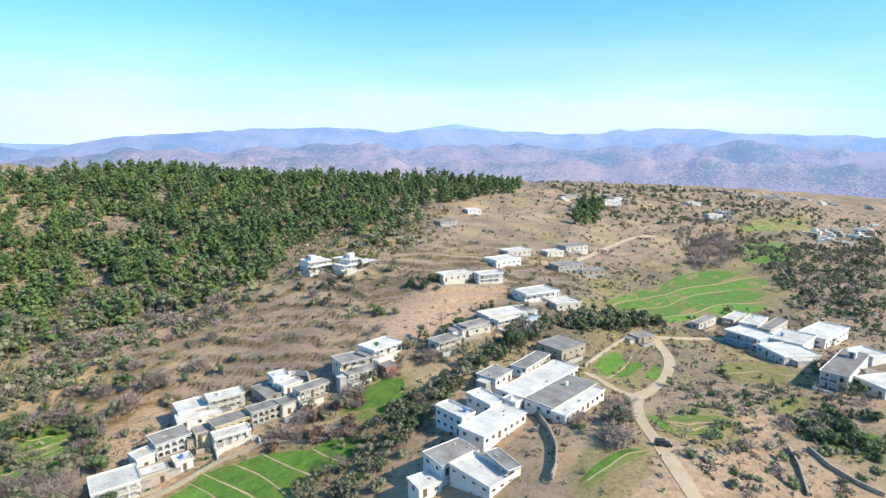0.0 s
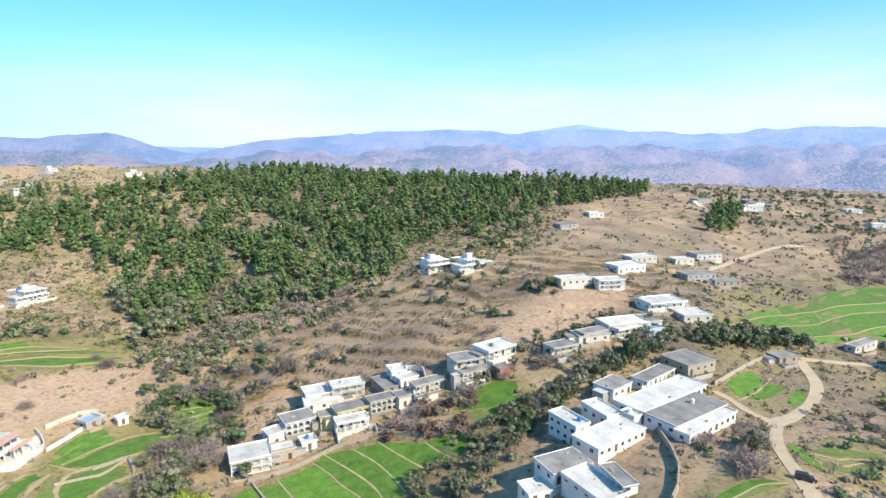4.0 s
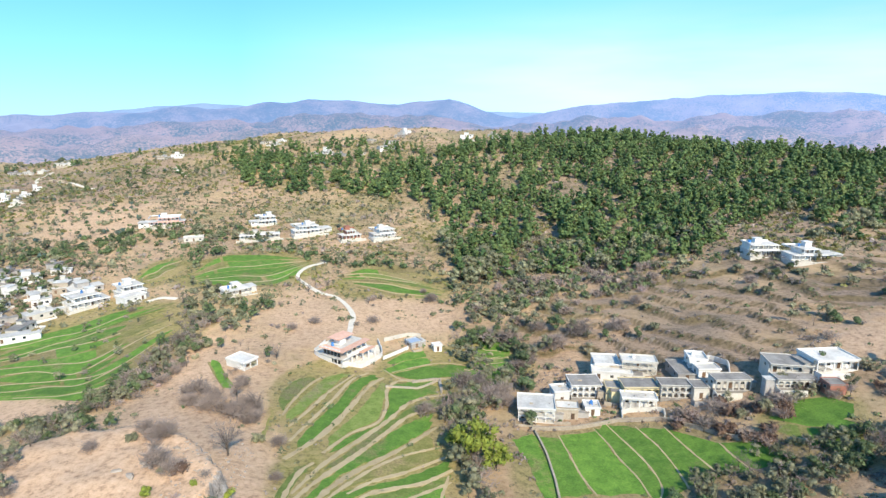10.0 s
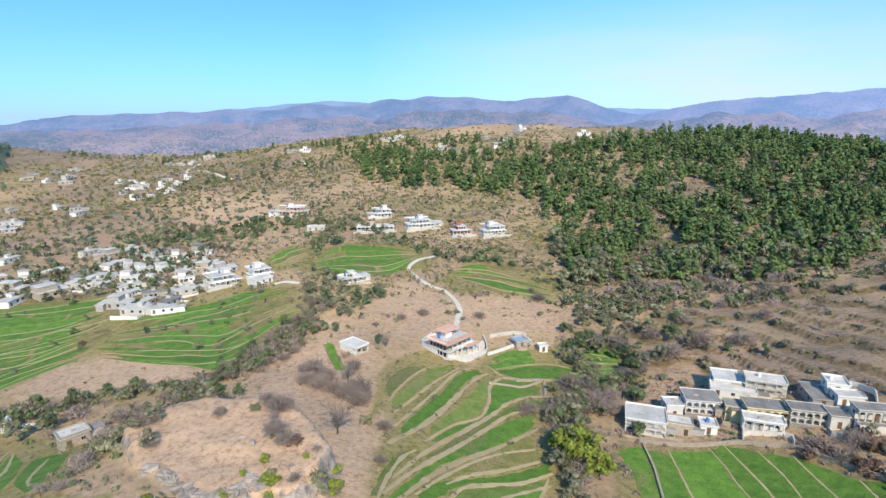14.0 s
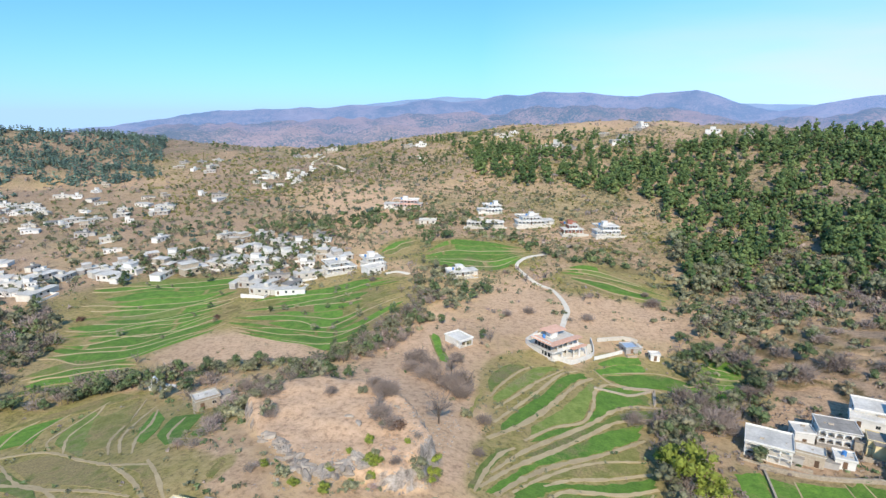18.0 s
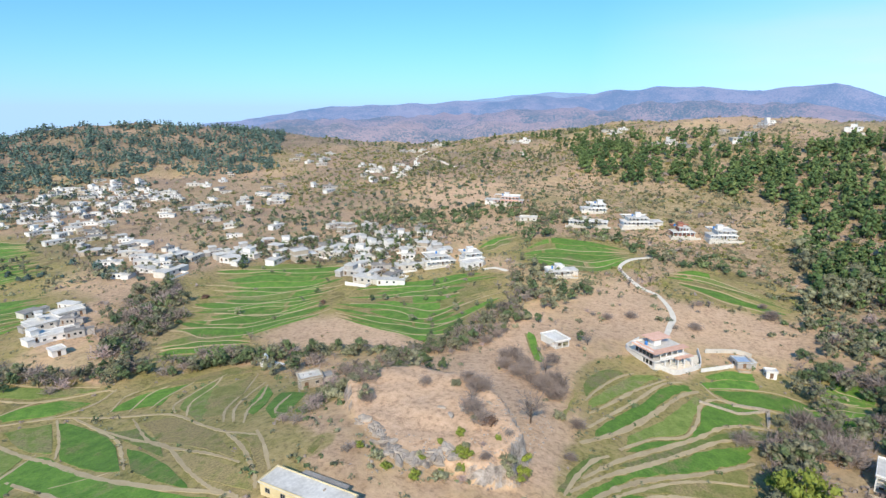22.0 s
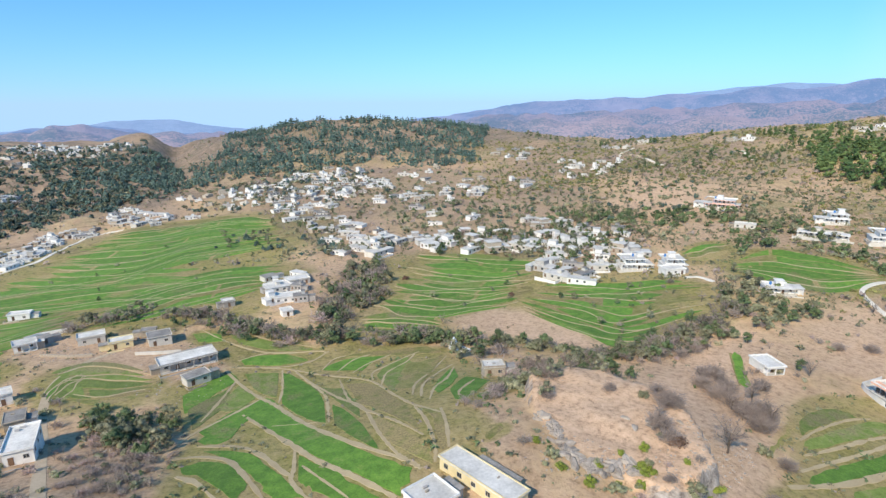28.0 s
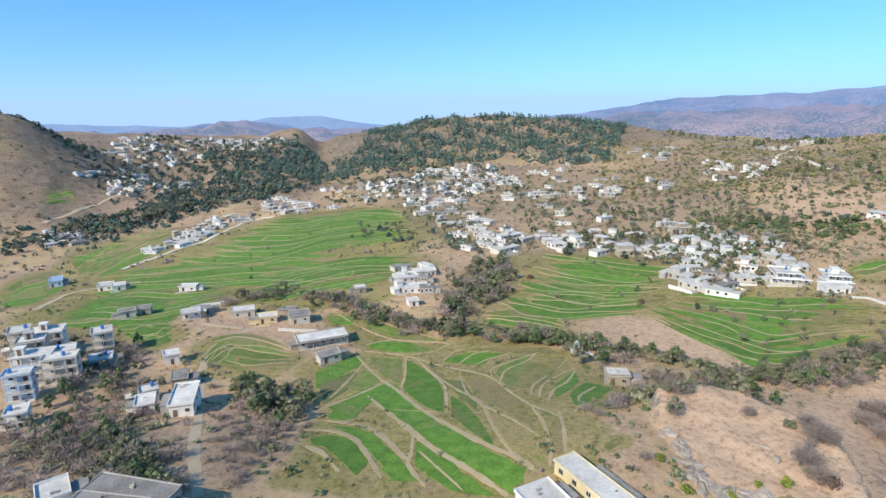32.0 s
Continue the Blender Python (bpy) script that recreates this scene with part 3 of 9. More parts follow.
def house(x, y, yaw, w, d, storeys=1, wall="white", roof="pale", front="plain", tank="", label="", seed=0, tall=3.3, parapet=0.5, sink=2.5, category="house", group="", base=None):
    """A flat-roofed village house. Its front runs w along its own x, its depth d along y."""
    rnd = random.Random(seed * 31 + int(abs(x) * 7) + int(abs(y) * 3))
    c, s = math.cos(radians(yaw)), math.sin(radians(yaw))
    corners = [(x + u * c - v * s, y + u * s + v * c) for u, v in ((0, 0), (w, 0), (0, d), (w, d), (w / 2, d / 2))]
    zs = [float(ground(*p)) for p in corners]
    z = base if base is not None else max(zs[0], zs[1], sum(zs) / 5)
    h = tall * storeys
    near = math.hypot(x, y) < 190
    low = min(zs) - z - 0.6
    top = thing("house", pose(x, y, z, 0, 0, yaw), label or "flat-roofed %s plastered village house" % wall, category, group)
    wm, rm = PAINT[wall], ROOFS[roof]
    deep = 1.9 if front != "plain" else 0.0
    part("wall", solid("wall", [(0, deep, low, w, d, h)], wm), top)
    part("roof", solid("roof", [(-0.35, -0.35, h, w + 0.35, d + 0.25, h + 0.18)], rm), top, "flat concrete roof")
    if roof == "dull":
        parapet = min(parapet, 0.22)
    if parapet:
        p, q = parapet, h + 0.18
        for b in ((-0.3, -0.3, q, w + 0.3, -0.12, q + p), (-0.3, d + 0.02, q, w + 0.3, d + 0.2, q + p), (-0.3, -0.12, q, -0.12, d + 0.02, q + p), (w + 0.12, -0.12, q, w + 0.3, d + 0.02, q + p)):
            part("parapet", solid("parapet", [b], wm), top)
    for k in range(storeys):
        z0 = tall * k
        if k:
            part("floor_band", solid("floor_band", [(-0.12, -0.12 if not deep else 0, z0 - 0.14, w + 0.12, d + 0.12, z0 + 0.06)], rm), top, "projecting floor slab")
        if front == "plain":
            face = 0.0
        else:
            face = deep
            part("veranda_floor", solid("veranda_floor", [(0, 0, low if not k else z0 - 0.1, w, deep, z0 + 0.05)], rm), top)
            n = max(2, round(w / (2.2 if front == "arch" else 3.0)))
            if front == "arch":
                part("arcade", arcade_mesh("arcade", w, tall - 0.1, wm, n), top, "round-arched veranda front", pose(0, 0.02, z0 + 0.06))
            else:
                for i in range(n + 1):
                    cx = min(max(i * w / n, 0.15), w - 0.15)
                    part("pillar", solid("pillar", [(cx - 0.15, 0.02, z0 + 0.05, cx + 0.15, 0.32, z0 + tall - 0.15)], wm), top)
                part("beam", solid("beam", [(0, 0.0, z0 + tall - 0.5, w, 0.36, z0 + tall - 0.02)], wm), top)
                if k:
                    part("railing", solid("railing", [(0.1, 0.05, z0 + 0.75, w - 0.1, 0.12, z0 + 0.83)] + [(i * 0.6 + 0.2, 0.06, z0 + 0.05, i * 0.6 + 0.25, 0.11, z0 + 0.78) for i in range(int((w - 0.4) / 0.6))], FRAMES), top)
        n = max(1, int(w / (2.9 if near else 3.6)))
        gate = rnd.randrange(n)
        for i in range(n):
            cx = w * (i + 0.5) / n
            if i == gate and (k == 0 or front != "plain"):
                part("door", shared("door", door_mesh), top, "dark wooden door", pose(cx, face, z0 + 0.08))
            else:
                put_window(top, pose(cx, face, z0 + tall * 0.52))
        n = max(1, int(d / (3.6 if near else 5.0)))
        for i in range(n):
            cy = d * (i + 0.5) / n
            if cy > deep + 0.7:
                if near or x > 0:
                    put_window(top, pose(0, cy, z0 + tall * 0.55, 0, 0, -90))
                if near or x < 0:
                    put_window(top, pose(w, cy, z0 + tall * 0.55, 0, 0, 90))
    if rnd.random() < 0.55:
        # a lower side room and a yard wall, as families add them
        aw, ad, ah = rnd.uniform(2.4, 4.0), d * rnd.uniform(0.45, 0.7), min(h - 0.4, rnd.uniform(2.1, 2.6))
        ax, ay = (w - 0.02, d * 0.2) if rnd.random() < 0.6 else (-aw + 0.02, d * 0.2)
        plain = PAINT[rnd.choice(("grey", "cream", "stone", wall))]
        part("side_room", solid("side_room", [(ax, ay, low, ax + aw, ay + ad, ah)], plain), top, "low added side room")
        part("side_roof", solid("side_roof", [(ax - 0.2, ay - 0.3, ah, ax + aw + 0.2, ay + ad + 0.1, ah + 0.14)], ROOFS[rnd.choice(("dull", "pale", "dull"))]), top)
        part("yard_wall", solid("yard_wall", [(-1.0, -3.4, low - 0.5, w * 0.62, -3.2, 0.75), (-1.0, -3.2, low - 0.5, -0.8, -0.3, 0.75)], PAINT[rnd.choice(("stone", "grey", wall))]), top, "low yard wall")
    if near:
        # stumps, a drum and a bench of brick left on the roof
        for _ in range(rnd.randrange(1, 3)):
            ux, uy, us = rnd.uniform(0.8, w - 1.2), rnd.uniform(1.0, d - 1.2), rnd.uniform(0.25, 0.55)
            part("roof_block", solid("roof_block", [(ux, uy, h + 0.17, ux + us * rnd.uniform(1, 3), uy + us, h + 0.18 + us)], PAINT[rnd.choice(("grey", "stone"))]), top, "low cement block on the roof")
    if tank:
        bx, by = w * rnd.uniform(0.2, 0.8), d * rnd.uniform(0.5, 0.85)
        if tank == "room":
            r = part("stair_room", solid("stair_room", [(bx - 1.3, by - 1.4, h + 0.18, bx + 1.3, by + 1.4, h + 2.6), (bx - 1.5, by - 1.6, h + 2.6, bx + 1.5, by + 1.6, h + 2.75)], wm), top, "rooftop stair room")
            part("door", shared("door", door_mesh), r, at=pose(bx, by - 1.4, h + 0.2))
        else:
            part("water_tank", shared("tank_" + tank, lambda: tank_mesh(TANK if tank == "blue" else PAINT[tank])), top, "plastic rooftop water tank", pose(bx, by, h + 0.18))
    return top


def villa(x, y, yaw, w, d, wall="white", trim="white", floors=2, label="", wing=0, porch=True, front_wall=3.0, seed=0):
    """A large concrete house: a pillared veranda below, an upper floor set back behind a balcony, a roof room and a side wing."""
    rnd = random.Random(seed)
    c, sn = math.cos(radians(yaw)), math.sin(radians(yaw))
    zs = [float(ground(x + u * c - v * sn, y + u * sn + v * c)) for u, v in ((0, 0), (w, 0), (0, d), (w, d), (w / 2, d / 2))]
    z, low = sum(zs) / 5, min(zs) - sum(zs) / 5 - 1.5
    top = thing("villa", pose(x, y, z, 0, 0, yaw), label, "house")
    wm, tm, rm, h = PAINT[wall], PAINT[trim], ROOFS["pale"], 2.75
    part("plinth", solid("plinth", [(-0.6, -1.0, low, w + 0.6, d + 0.3, 0.15)], PAINT["cream"]), top)
    deep = 2.2
    for k in range(floors):
        z0, inset = 0.15 + k * (h + 0.22), 0.0 if not k else rnd.uniform(0.6, 1.6)
        x0, x1 = (0.0, w) if not k else (rnd.uniform(0, 0.3) * w, w * rnd.uniform(0.72, 1.0))
        part("wall", solid("wall", [(x0, deep + inset, z0, x1, d, z0 + h)], wm), top)
        part("floor_slab", solid("floor_slab", [(x0 - 0.5, -0.3 + inset * 0.5, z0 + h, x1 + 0.5, d + 0.4, z0 + h + 0.22)], rm), top, "projecting concrete slab")
        part("fascia", solid("fascia", [(x0 - 0.55, -0.42 + inset * 0.5, z0 + h - 0.1, x1 + 0.55, -0.3 + inset * 0.5, z0 + h + 0.4)], tm), top, "painted slab edge and low parapet")
        n = max(3, round((x1 - x0) / 3.0))
        for i in range(n + 1):
            px = x0 + 0.2 + (x1 - x0 - 0.4) * i / n
            part("pillar", solid("pillar", [(px - 0.18, 0.1 + inset * 0.5, z0, px + 0.18, 0.46 + inset * 0.5, z0 + h)], tm), top)
        if k:
            part("balcony_wall", solid("balcony_wall", [(x0 - 0.3, -0.2 + inset * 0.5, z0, x1 + 0.3, -0.05 + inset * 0.5, z0 + 0.85)], tm), top)
        for i in range(n):
            cx = x0 + (x1 - x0) * (i + 0.5) / n
            if i == n // 2:
                part("door", shared("door", door_mesh), top, "dark wooden door", pose(cx, deep + inset, z0 + 0.03))
            else:
                put_window(top, pose(cx, deep + inset, z0 + 1.7))
    roof = 0.15 + floors * (h + 0.22)
    for b in ((-0.3, d + 0.1, roof, w * 0.9, d + 0.28, roof + 0.8), (-0.3, 1.0, roof, -0.12, d + 0.1, roof + 0.8)):
        part("parapet", solid("parapet", [b], wm), top)
    rx = w * rnd.uniform(0.25, 0.6)
    part("roof_room", solid("roof_room", [(rx, d * 0.5, roof, rx + 3.4, d * 0.5 + 3.2, roof + 2.6), (rx - 0.4, d * 0.5 - 0.5, roof + 2.6, rx + 3.8, d * 0.5 + 3.5, roof + 2.8)], wm), top, "small room on the flat roof")
    part("water_tank", shared("tank_blue", lambda: tank_mesh(TANK)), top, "blue plastic water tank", pose(rx - 1.8, d * 0.7, roof))
    if wing:
        a = (-abs(wing) + 0.02, 0.02) if wing < 0 else (w - 0.02, w + wing)
        part("wing", solid("wing", [(a[0], 2.5, low, a[1], d - 0.5, 3.0)], wm), top, "lower side wing")
        part("wing_roof", solid("wing_roof", [(a[0] - 0.3, 1.2, 3.0, a[1] + 0.3, d - 0.2, 3.2)], rm), top)
        for px in (a[0] + 0.3, (a[0] + a[1]) / 2, a[1] - 0.3):
            part("pillar", solid("pillar", [(px - 0.15, 1.4, low, px + 0.15, 1.7, 3.0)], wm), top)
        put_window(top, pose((a[0] + a[1]) / 2 - 1.1, 2.5, 1.7))
    if front_wall:
        part("terrace_wall", solid("terrace_wall", [(-2.5, -front_wall - 1.2, low - 2.0, w + 2.5, -front_wall - 0.9, 0.5), (-2.5, -front_wall - 0.9, low - 2.0, -2.2, d * 0.6, 0.5)], PAINT["cream"]), top, "pale retaining wall of the yard")
    return top


# ---- plants ----
LEAF = {
    "straw": surface("dry_yellow_leaves", (0.16, 0.155, 0.045), (0.30, 0.28, 0.09), 0.4, 2.5, 0.9, 0.0, 0.3, leafy=0.25),
    "pine": surface("pine_needles", (0.048, 0.092, 0.027), (0.138, 0.195, 0.060), 0.35, 2.2, 0.85, 0.0, 0.25, leafy=0.25),
    "green": surface("evergreen_leaves", (0.052, 0.085, 0.032), (0.145, 0.185, 0.075), 0.4, 2.5, 0.85, 0.0, 0.3, leafy=0.28),
    "olive": surface("dusty_olive_leaves", (0.14, 0.145, 0.078), (0.285, 0.275, 0.16), 0.4, 2.5, 0.9, 0.0, 0.3, leafy=0.28),
    "lime": surface("bright_lime_leaves", (0.13, 0.17, 0.018), (0.28, 0.31, 0.045), 0.4, 2.5, 0.8, 0.0, 0.15, leafy=0.25),
    "bare": surface("leafless_twigs", (0.20, 0.155, 0.13), (0.36, 0.29, 0.245), 0.5, 3.0, 0.95, 0.0, 0.25, leafy=0.15),
    # far pines and copses: distance haze mixed into the leaf colour as blue
    "blue": surface("haze_tinted_leaves", (0.068, 0.120, 0.096), (0.142, 0.200, 0.158), 0.35, 2.2, 0.9, 0.0, 0.3, leafy=0.22),
    "rust": surface("rusty_winter_leaves", (0.13, 0.075, 0.05), (0.21, 0.13, 0.085), 0.5, 3.0, 0.95, 0.0, 0.2, leafy=0.2),
}
BARK = surface("bark", (0.07, 0.05, 0.035), (0.15, 0.115, 0.085), 1.5, 6.0, 0.95, 0.2, 0.2)
OCTA_V = np.array([(1, 0, 0), (-1, 0, 0), (0, 1, 0), (0, -1, 0), (0, 0, 1), (0, 0, -1)], float)
OCTA_F = np.array([(0, 2, 4), (2, 1, 4), (1, 3, 4), (3, 0, 4), (2, 0, 5), (1, 2, 5), (3, 1, 5), (0, 3, 5)])


def clumps(rng, centres, size, squash, sprigs):
    """Ragged tufts of foliage: a small uneven body at each centre, with loose sprigs standing out of it."""
    n = len(centres)
    v = OCTA_V[None] * (size[:, None, None] * rng.uniform(0.55, 1.15, (n, 6, 1))) * np.array([1, 1, squash])
    a = rng.uniform(0, 6.283, n)
    c, s = np.cos(a)[:, None], np.sin(a)[:, None]
    v = np.stack([v[..., 0] * c - v[..., 1] * s, v[..., 0] * s + v[..., 1] * c, v[..., 2] + v[..., 0] * 0.25], -1) + centres[:, None]
    f = OCTA_F[None] + 6 * np.arange(n)[:, None, None]
    v, f = v.reshape(-1, 3), f.reshape(-1, 3)
    if sprigs:
        i = rng.integers(0, n, sprigs)
        way = rng.normal(size=(sprigs, 3))
        way /= np.linalg.norm(way, axis=1)[:, None]
        side = np.cross(way, rng.normal(size=(sprigs, 3)))
        side /= np.linalg.norm(side, axis=1)[:, None]
        o, r = centres[i] + way * size[i, None] * 0.45, size[i, None]
        t = np.stack([o - side * r * 0.33, o + side * r * 0.33, o + way * r * 1.0], 1)
        f = np.concatenate([f, len(v) + np.arange(sprigs * 3).reshape(-1, 3)])
        v = np.concatenate([v, t.reshape(-1, 3)])
    return v, f


ICO_T = (1 + 5 ** 0.5) / 2
ICO_V = np.array([(-1, ICO_T, 0), (1, ICO_T, 0), (-1, -ICO_T, 0), (1, -ICO_T, 0), (0, -1, ICO_T), (0, 1, ICO_T), (0, -1, -ICO_T), (0, 1, -ICO_T),
                  (ICO_T, 0, -1), (ICO_T, 0, 1), (-ICO_T, 0, -1), (-ICO_T, 0, 1)]) / math.hypot(1, ICO_T)
ICO_F = np.array([(0, 11, 5), (0, 5, 1), (0, 1, 7), (0, 7, 10), (0, 10, 11), (1, 5, 9), (5, 11, 4), (11, 10, 2), (10, 7, 6), (7, 1, 8),
                  (3, 9, 4), (3, 4, 2), (3, 2, 6), (3, 6, 8), (3, 8, 9), (4, 9, 5), (2, 4, 11), (6, 2, 10), (8, 6, 7), (9, 8, 1)])


def sprays(rng, lobes, size, squash, leaves, leaf, body=0.8):
    """A crown: an uneven dark body in each lobe, hidden under many small sprays of leaves that face outwards."""
    v, f = np.zeros((0, 3)), np.zeros((0, 3), int)
    n = len(lobes)
    flat = np.array([1, 1, squash])
    if body:
        v = (ICO_V[None] * (size[:, None, None] * body * rng.uniform(0.82, 1.06, (n, 12, 1))) * flat + lobes[:, None]).reshape(-1, 3)
        f = (ICO_F[None] + 12 * np.arange(n)[:, None, None]).reshape(-1, 3)
    i = rng.choice(n, leaves, p=size ** 2 / np.sum(size ** 2))
    way = rng.normal(size=(leaves, 3))
    way[:, 2] += 0.35
    way /= np.linalg.norm(way, axis=1)[:, None]
    o = lobes[i] + way * flat * size[i, None] * rng.uniform(0.7, 1.12, (leaves, 1))
    up = way + rng.normal(size=(leaves, 3)) * 0.6
    up /= np.linalg.norm(up, axis=1)[:, None]
    a = np.cross(up, rng.normal(size=(leaves, 3)))
    a /= np.linalg.norm(a, axis=1)[:, None]
    b = np.cross(up, a)
    k = leaf * rng.uniform(0.6, 1.35, (leaves, 1))
    t = np.stack([o + a * k, o - a * k * 0.5 + b * k * 0.85, o - a * k * 0.5 - b * k * 0.85], 1)
    t += rng.normal(size=t.shape) * leaf * 0.2
    return np.concatenate([v, t.reshape(-1, 3)]), np.concatenate([f, len(v) + np.arange(leaves * 3).reshape(-1, 3)])


def tube(points, radii, sides=6):
    """A tapered limb through the points."""
    v, f = [], []
    for (p, r) in zip(points, radii):
        for k in range(sides):
            a = 6.283 * k / sides
            v.append((p[0] + r * math.cos(a), p[1] + r * math.sin(a), p[2]))
    for i in range(len(points) - 1):
        for k in range(sides):
            a, b = i * sides + k, i * sides + (k + 1) % sides
            f += [(a, b, b + sides), (a, b + sides, a + sides)]
    return np.array(v), np.array(f)


def gather(pieces):
    v, f, k = [], [], 0
    for pv, pf in pieces:
        v.append(pv)
        f.append(pf + k)
        k += len(pv)
    return np.concatenate(v), np.concatenate(f)


def pine_shape(seed, count=12, leaves=230, leaf=0.05):
    """Crown and trunk of a long-needled pine, 1 unit tall: lumpy tiers under a rounded top."""
    rng = np.random.default_rng(seed)
    h = np.linspace(0.24, 0.93, count) + rng.normal(size=count) * 0.03
    reach = 0.165 * np.clip((1.02 - h) / 0.72, 0, 1) ** 0.75
    a = np.arange(count) * 2.4 + rng.normal(size=count) * 0.5
    lobes = np.stack([reach * np.cos(a), reach * np.sin(a), h], -1) * (1, 1, 1)
    lobes[-1] = (0, 0, 0.92)
    size = (0.075 + 0.09 * np.clip(1.05 - h, 0, 1)) * rng.uniform(0.85, 1.2, count) * (12 / count) ** 0.33
    crown = sprays(rng, lobes, size, 0.8, leaves, leaf)
    b = rng.uniform(-0.03, 0.03, 2)
    return crown, tube([(0, 0, -0.04), (b[0] * 0.5, b[1] * 0.5, 0.45), (b[0], b[1], 0.95)], (0.022, 0.016, 0.004))


def round_shape(seed, count=9, leaves=420, leaf=0.042, low=0.1, wide=0.46):
    """Crown and trunk of a spreading broadleaf tree, 1 unit tall, with a lumpy outline."""
    rng = np.random.default_rng(seed)
    a = np.arange(count) * 2.4 + rng.uniform(0, 1, count)
    r = wide * rng.uniform(0.25, 0.78, count)
    lobes = np.stack([r * np.cos(a), r * np.sin(a), rng.uniform(low + 0.2, 0.74, count)], -1)
    lobes[0] = (0, 0, 0.78)
    crown = sprays(rng, lobes, rng.uniform(0.13, 0.21, count) * (9 / count) ** 0.33, 0.85, leaves, leaf, 0.72)
    limbs = [tube([(0, 0, -0.04), (0.01, 0.0, low), (0, 0, 0.6)], (0.034, 0.026, 0.008))]
    for l in lobes[1:5]:
        limbs.append(tube([(0, 0, low * 0.8), (l[0] * 0.5, l[1] * 0.5, (low + l[2]) * 0.5), tuple(l)], (0.018, 0.012, 0.004), 5))
    return crown, gather(limbs)


def twig_shape(seed, limbs=10, twigs=640, low=0.12, spread=0.42):
    """A leafless tree: forking limbs and a haze of thin twigs."""
    rng = np.random.default_rng(seed)
    wood = [tube([(0, 0, -0.04), (0.01, 0, low + 0.1), (0, 0, 0.55)], (0.028, 0.022, 0.01))]
    tips = []
    for k in range(limbs):
        a = 6.283 * (k + rng.uniform(0, 0.8)) / limbs
        r, z = spread * rng.uniform(0.55, 1.0), rng.uniform(0.5, 0.98)
        s = rng.uniform(low, 0.45)
        p = [(0, 0, s), (r * 0.45 * math.cos(a), r * 0.45 * math.sin(a), s + (z - s) * 0.6), (r * math.cos(a + 0.2), r * math.sin(a + 0.2), z)]
        wood.append(tube(p, (0.011, 0.006, 0.0015), 4))
        tips += [np.array(p[0]) * (1 - t) + np.array(p[1]) * t if t < 1 else np.array(p[1]) * (2 - t) + np.array(p[2]) * (t - 1) for t in np.linspace(0.5, 2, 8)]
    tips = np.array(tips)
    i = rng.integers(0, len(tips), twigs)
    way = rng.normal(size=(twigs, 3)) * (0.6, 0.6, 0.5) + np.array([0, 0, 0.35]) + tips[i] * (0.9, 0.9, 0)
    way /= np.linalg.norm(way, axis=1)[:, None]
    side = np.cross(way, rng.normal(size=(twigs, 3)))
    side /= np.linalg.norm(side, axis=1)[:, None]
    ln = rng.uniform(0.08, 0.2, (twigs, 1))
    t = np.stack([tips[i] - side * 0.006, tips[i] + side * 0.006, tips[i] + way * ln], 1)
    return (t.reshape(-1, 3), np.arange(twigs * 3).reshape(-1, 3)), gather(wood)


def bush_shape(seed, count=7, leaves=240, leaf=0.075, flat=0.6):
    """A low bush, about 1 unit across."""
    rng = np.random.default_rng(seed)
    a = np.arange(count) * 2.4 + rng.uniform(0, 1, count)
    r = 0.36 * np.sqrt(rng.uniform(0.05, 1.0, count))
    lobes = np.stack([r * np.cos(a), r * np.sin(a), flat * rng.uniform(0.25, 0.75, count) * (1.1 - r)], -1)
    return sprays(rng, lobes, rng.uniform(0.16, 0.28, count) * (7 / count) ** 0.33, 0.85, leaves, leaf, 0.72)


def thicket_shape(seed, twigs=800):
    """A leafless shrub: a dome of fine stems."""
    rng = np.random.default_rng(seed)
    o = rng.normal(size=(twigs, 3)) * (0.24, 0.24, 0.02)
    o[:, 2] = np.abs(o[:, 2]) + rng.uniform(0, 0.55, twigs)
    way = rng.normal(size=(twigs, 3)) * (0.5, 0.5, 0.3) + np.array([0, 0, 0.55]) + o * (1.3, 1.3, 0)
    way /= np.linalg.norm(way, axis=1)[:, None]
    side = np.cross(way, rng.normal(size=(twigs, 3)))
    side /= np.linalg.norm(side, axis=1)[:, None]
    ln = rng.uniform(0.15, 0.42, (twigs, 1))
    t = np.stack([o - side * 0.013, o + side * 0.013, o + way * ln], 1)
    return t.reshape(-1, 3), np.arange(twigs * 3).reshape(-1, 3)


KINDS = {}


def plant_kind(kind, crowns, leaf, crowd=(), near=()):
    """Meshes of one kind of plant, several shapes each; the crowd may use shapes with fewer leaves, and others where it stands near."""
    KINDS[kind] = []
    for k, (crown, wood) in enumerate(crowns):
        light = crowd[k][0] if crowd else crown
        KINDS[kind].append((sheet("crown", *crown, LEAF[leaf]), sheet("trunk", *wood, BARK) if wood else None, light, (wood[0][:18], wood[1][:24]) if wood else None, near[k][0] if near else light))


def bare_of(shapes, twigs):
    """The same leafless plants with fewer, stouter twigs."""
    out = []
    for crown, wood in shapes:
        t = crown[0].reshape(-1, 3, 3)[:twigs]
        mid = (t[:, :1] + t[:, 1:2]) / 2
        t = np.concatenate([mid + (t[:, :2] - mid) * 1.8, t[:, 2:]], 1)
        out.append(((t.reshape(-1, 3), np.arange(twigs * 3).reshape(-1, 3)), wood))
    return out


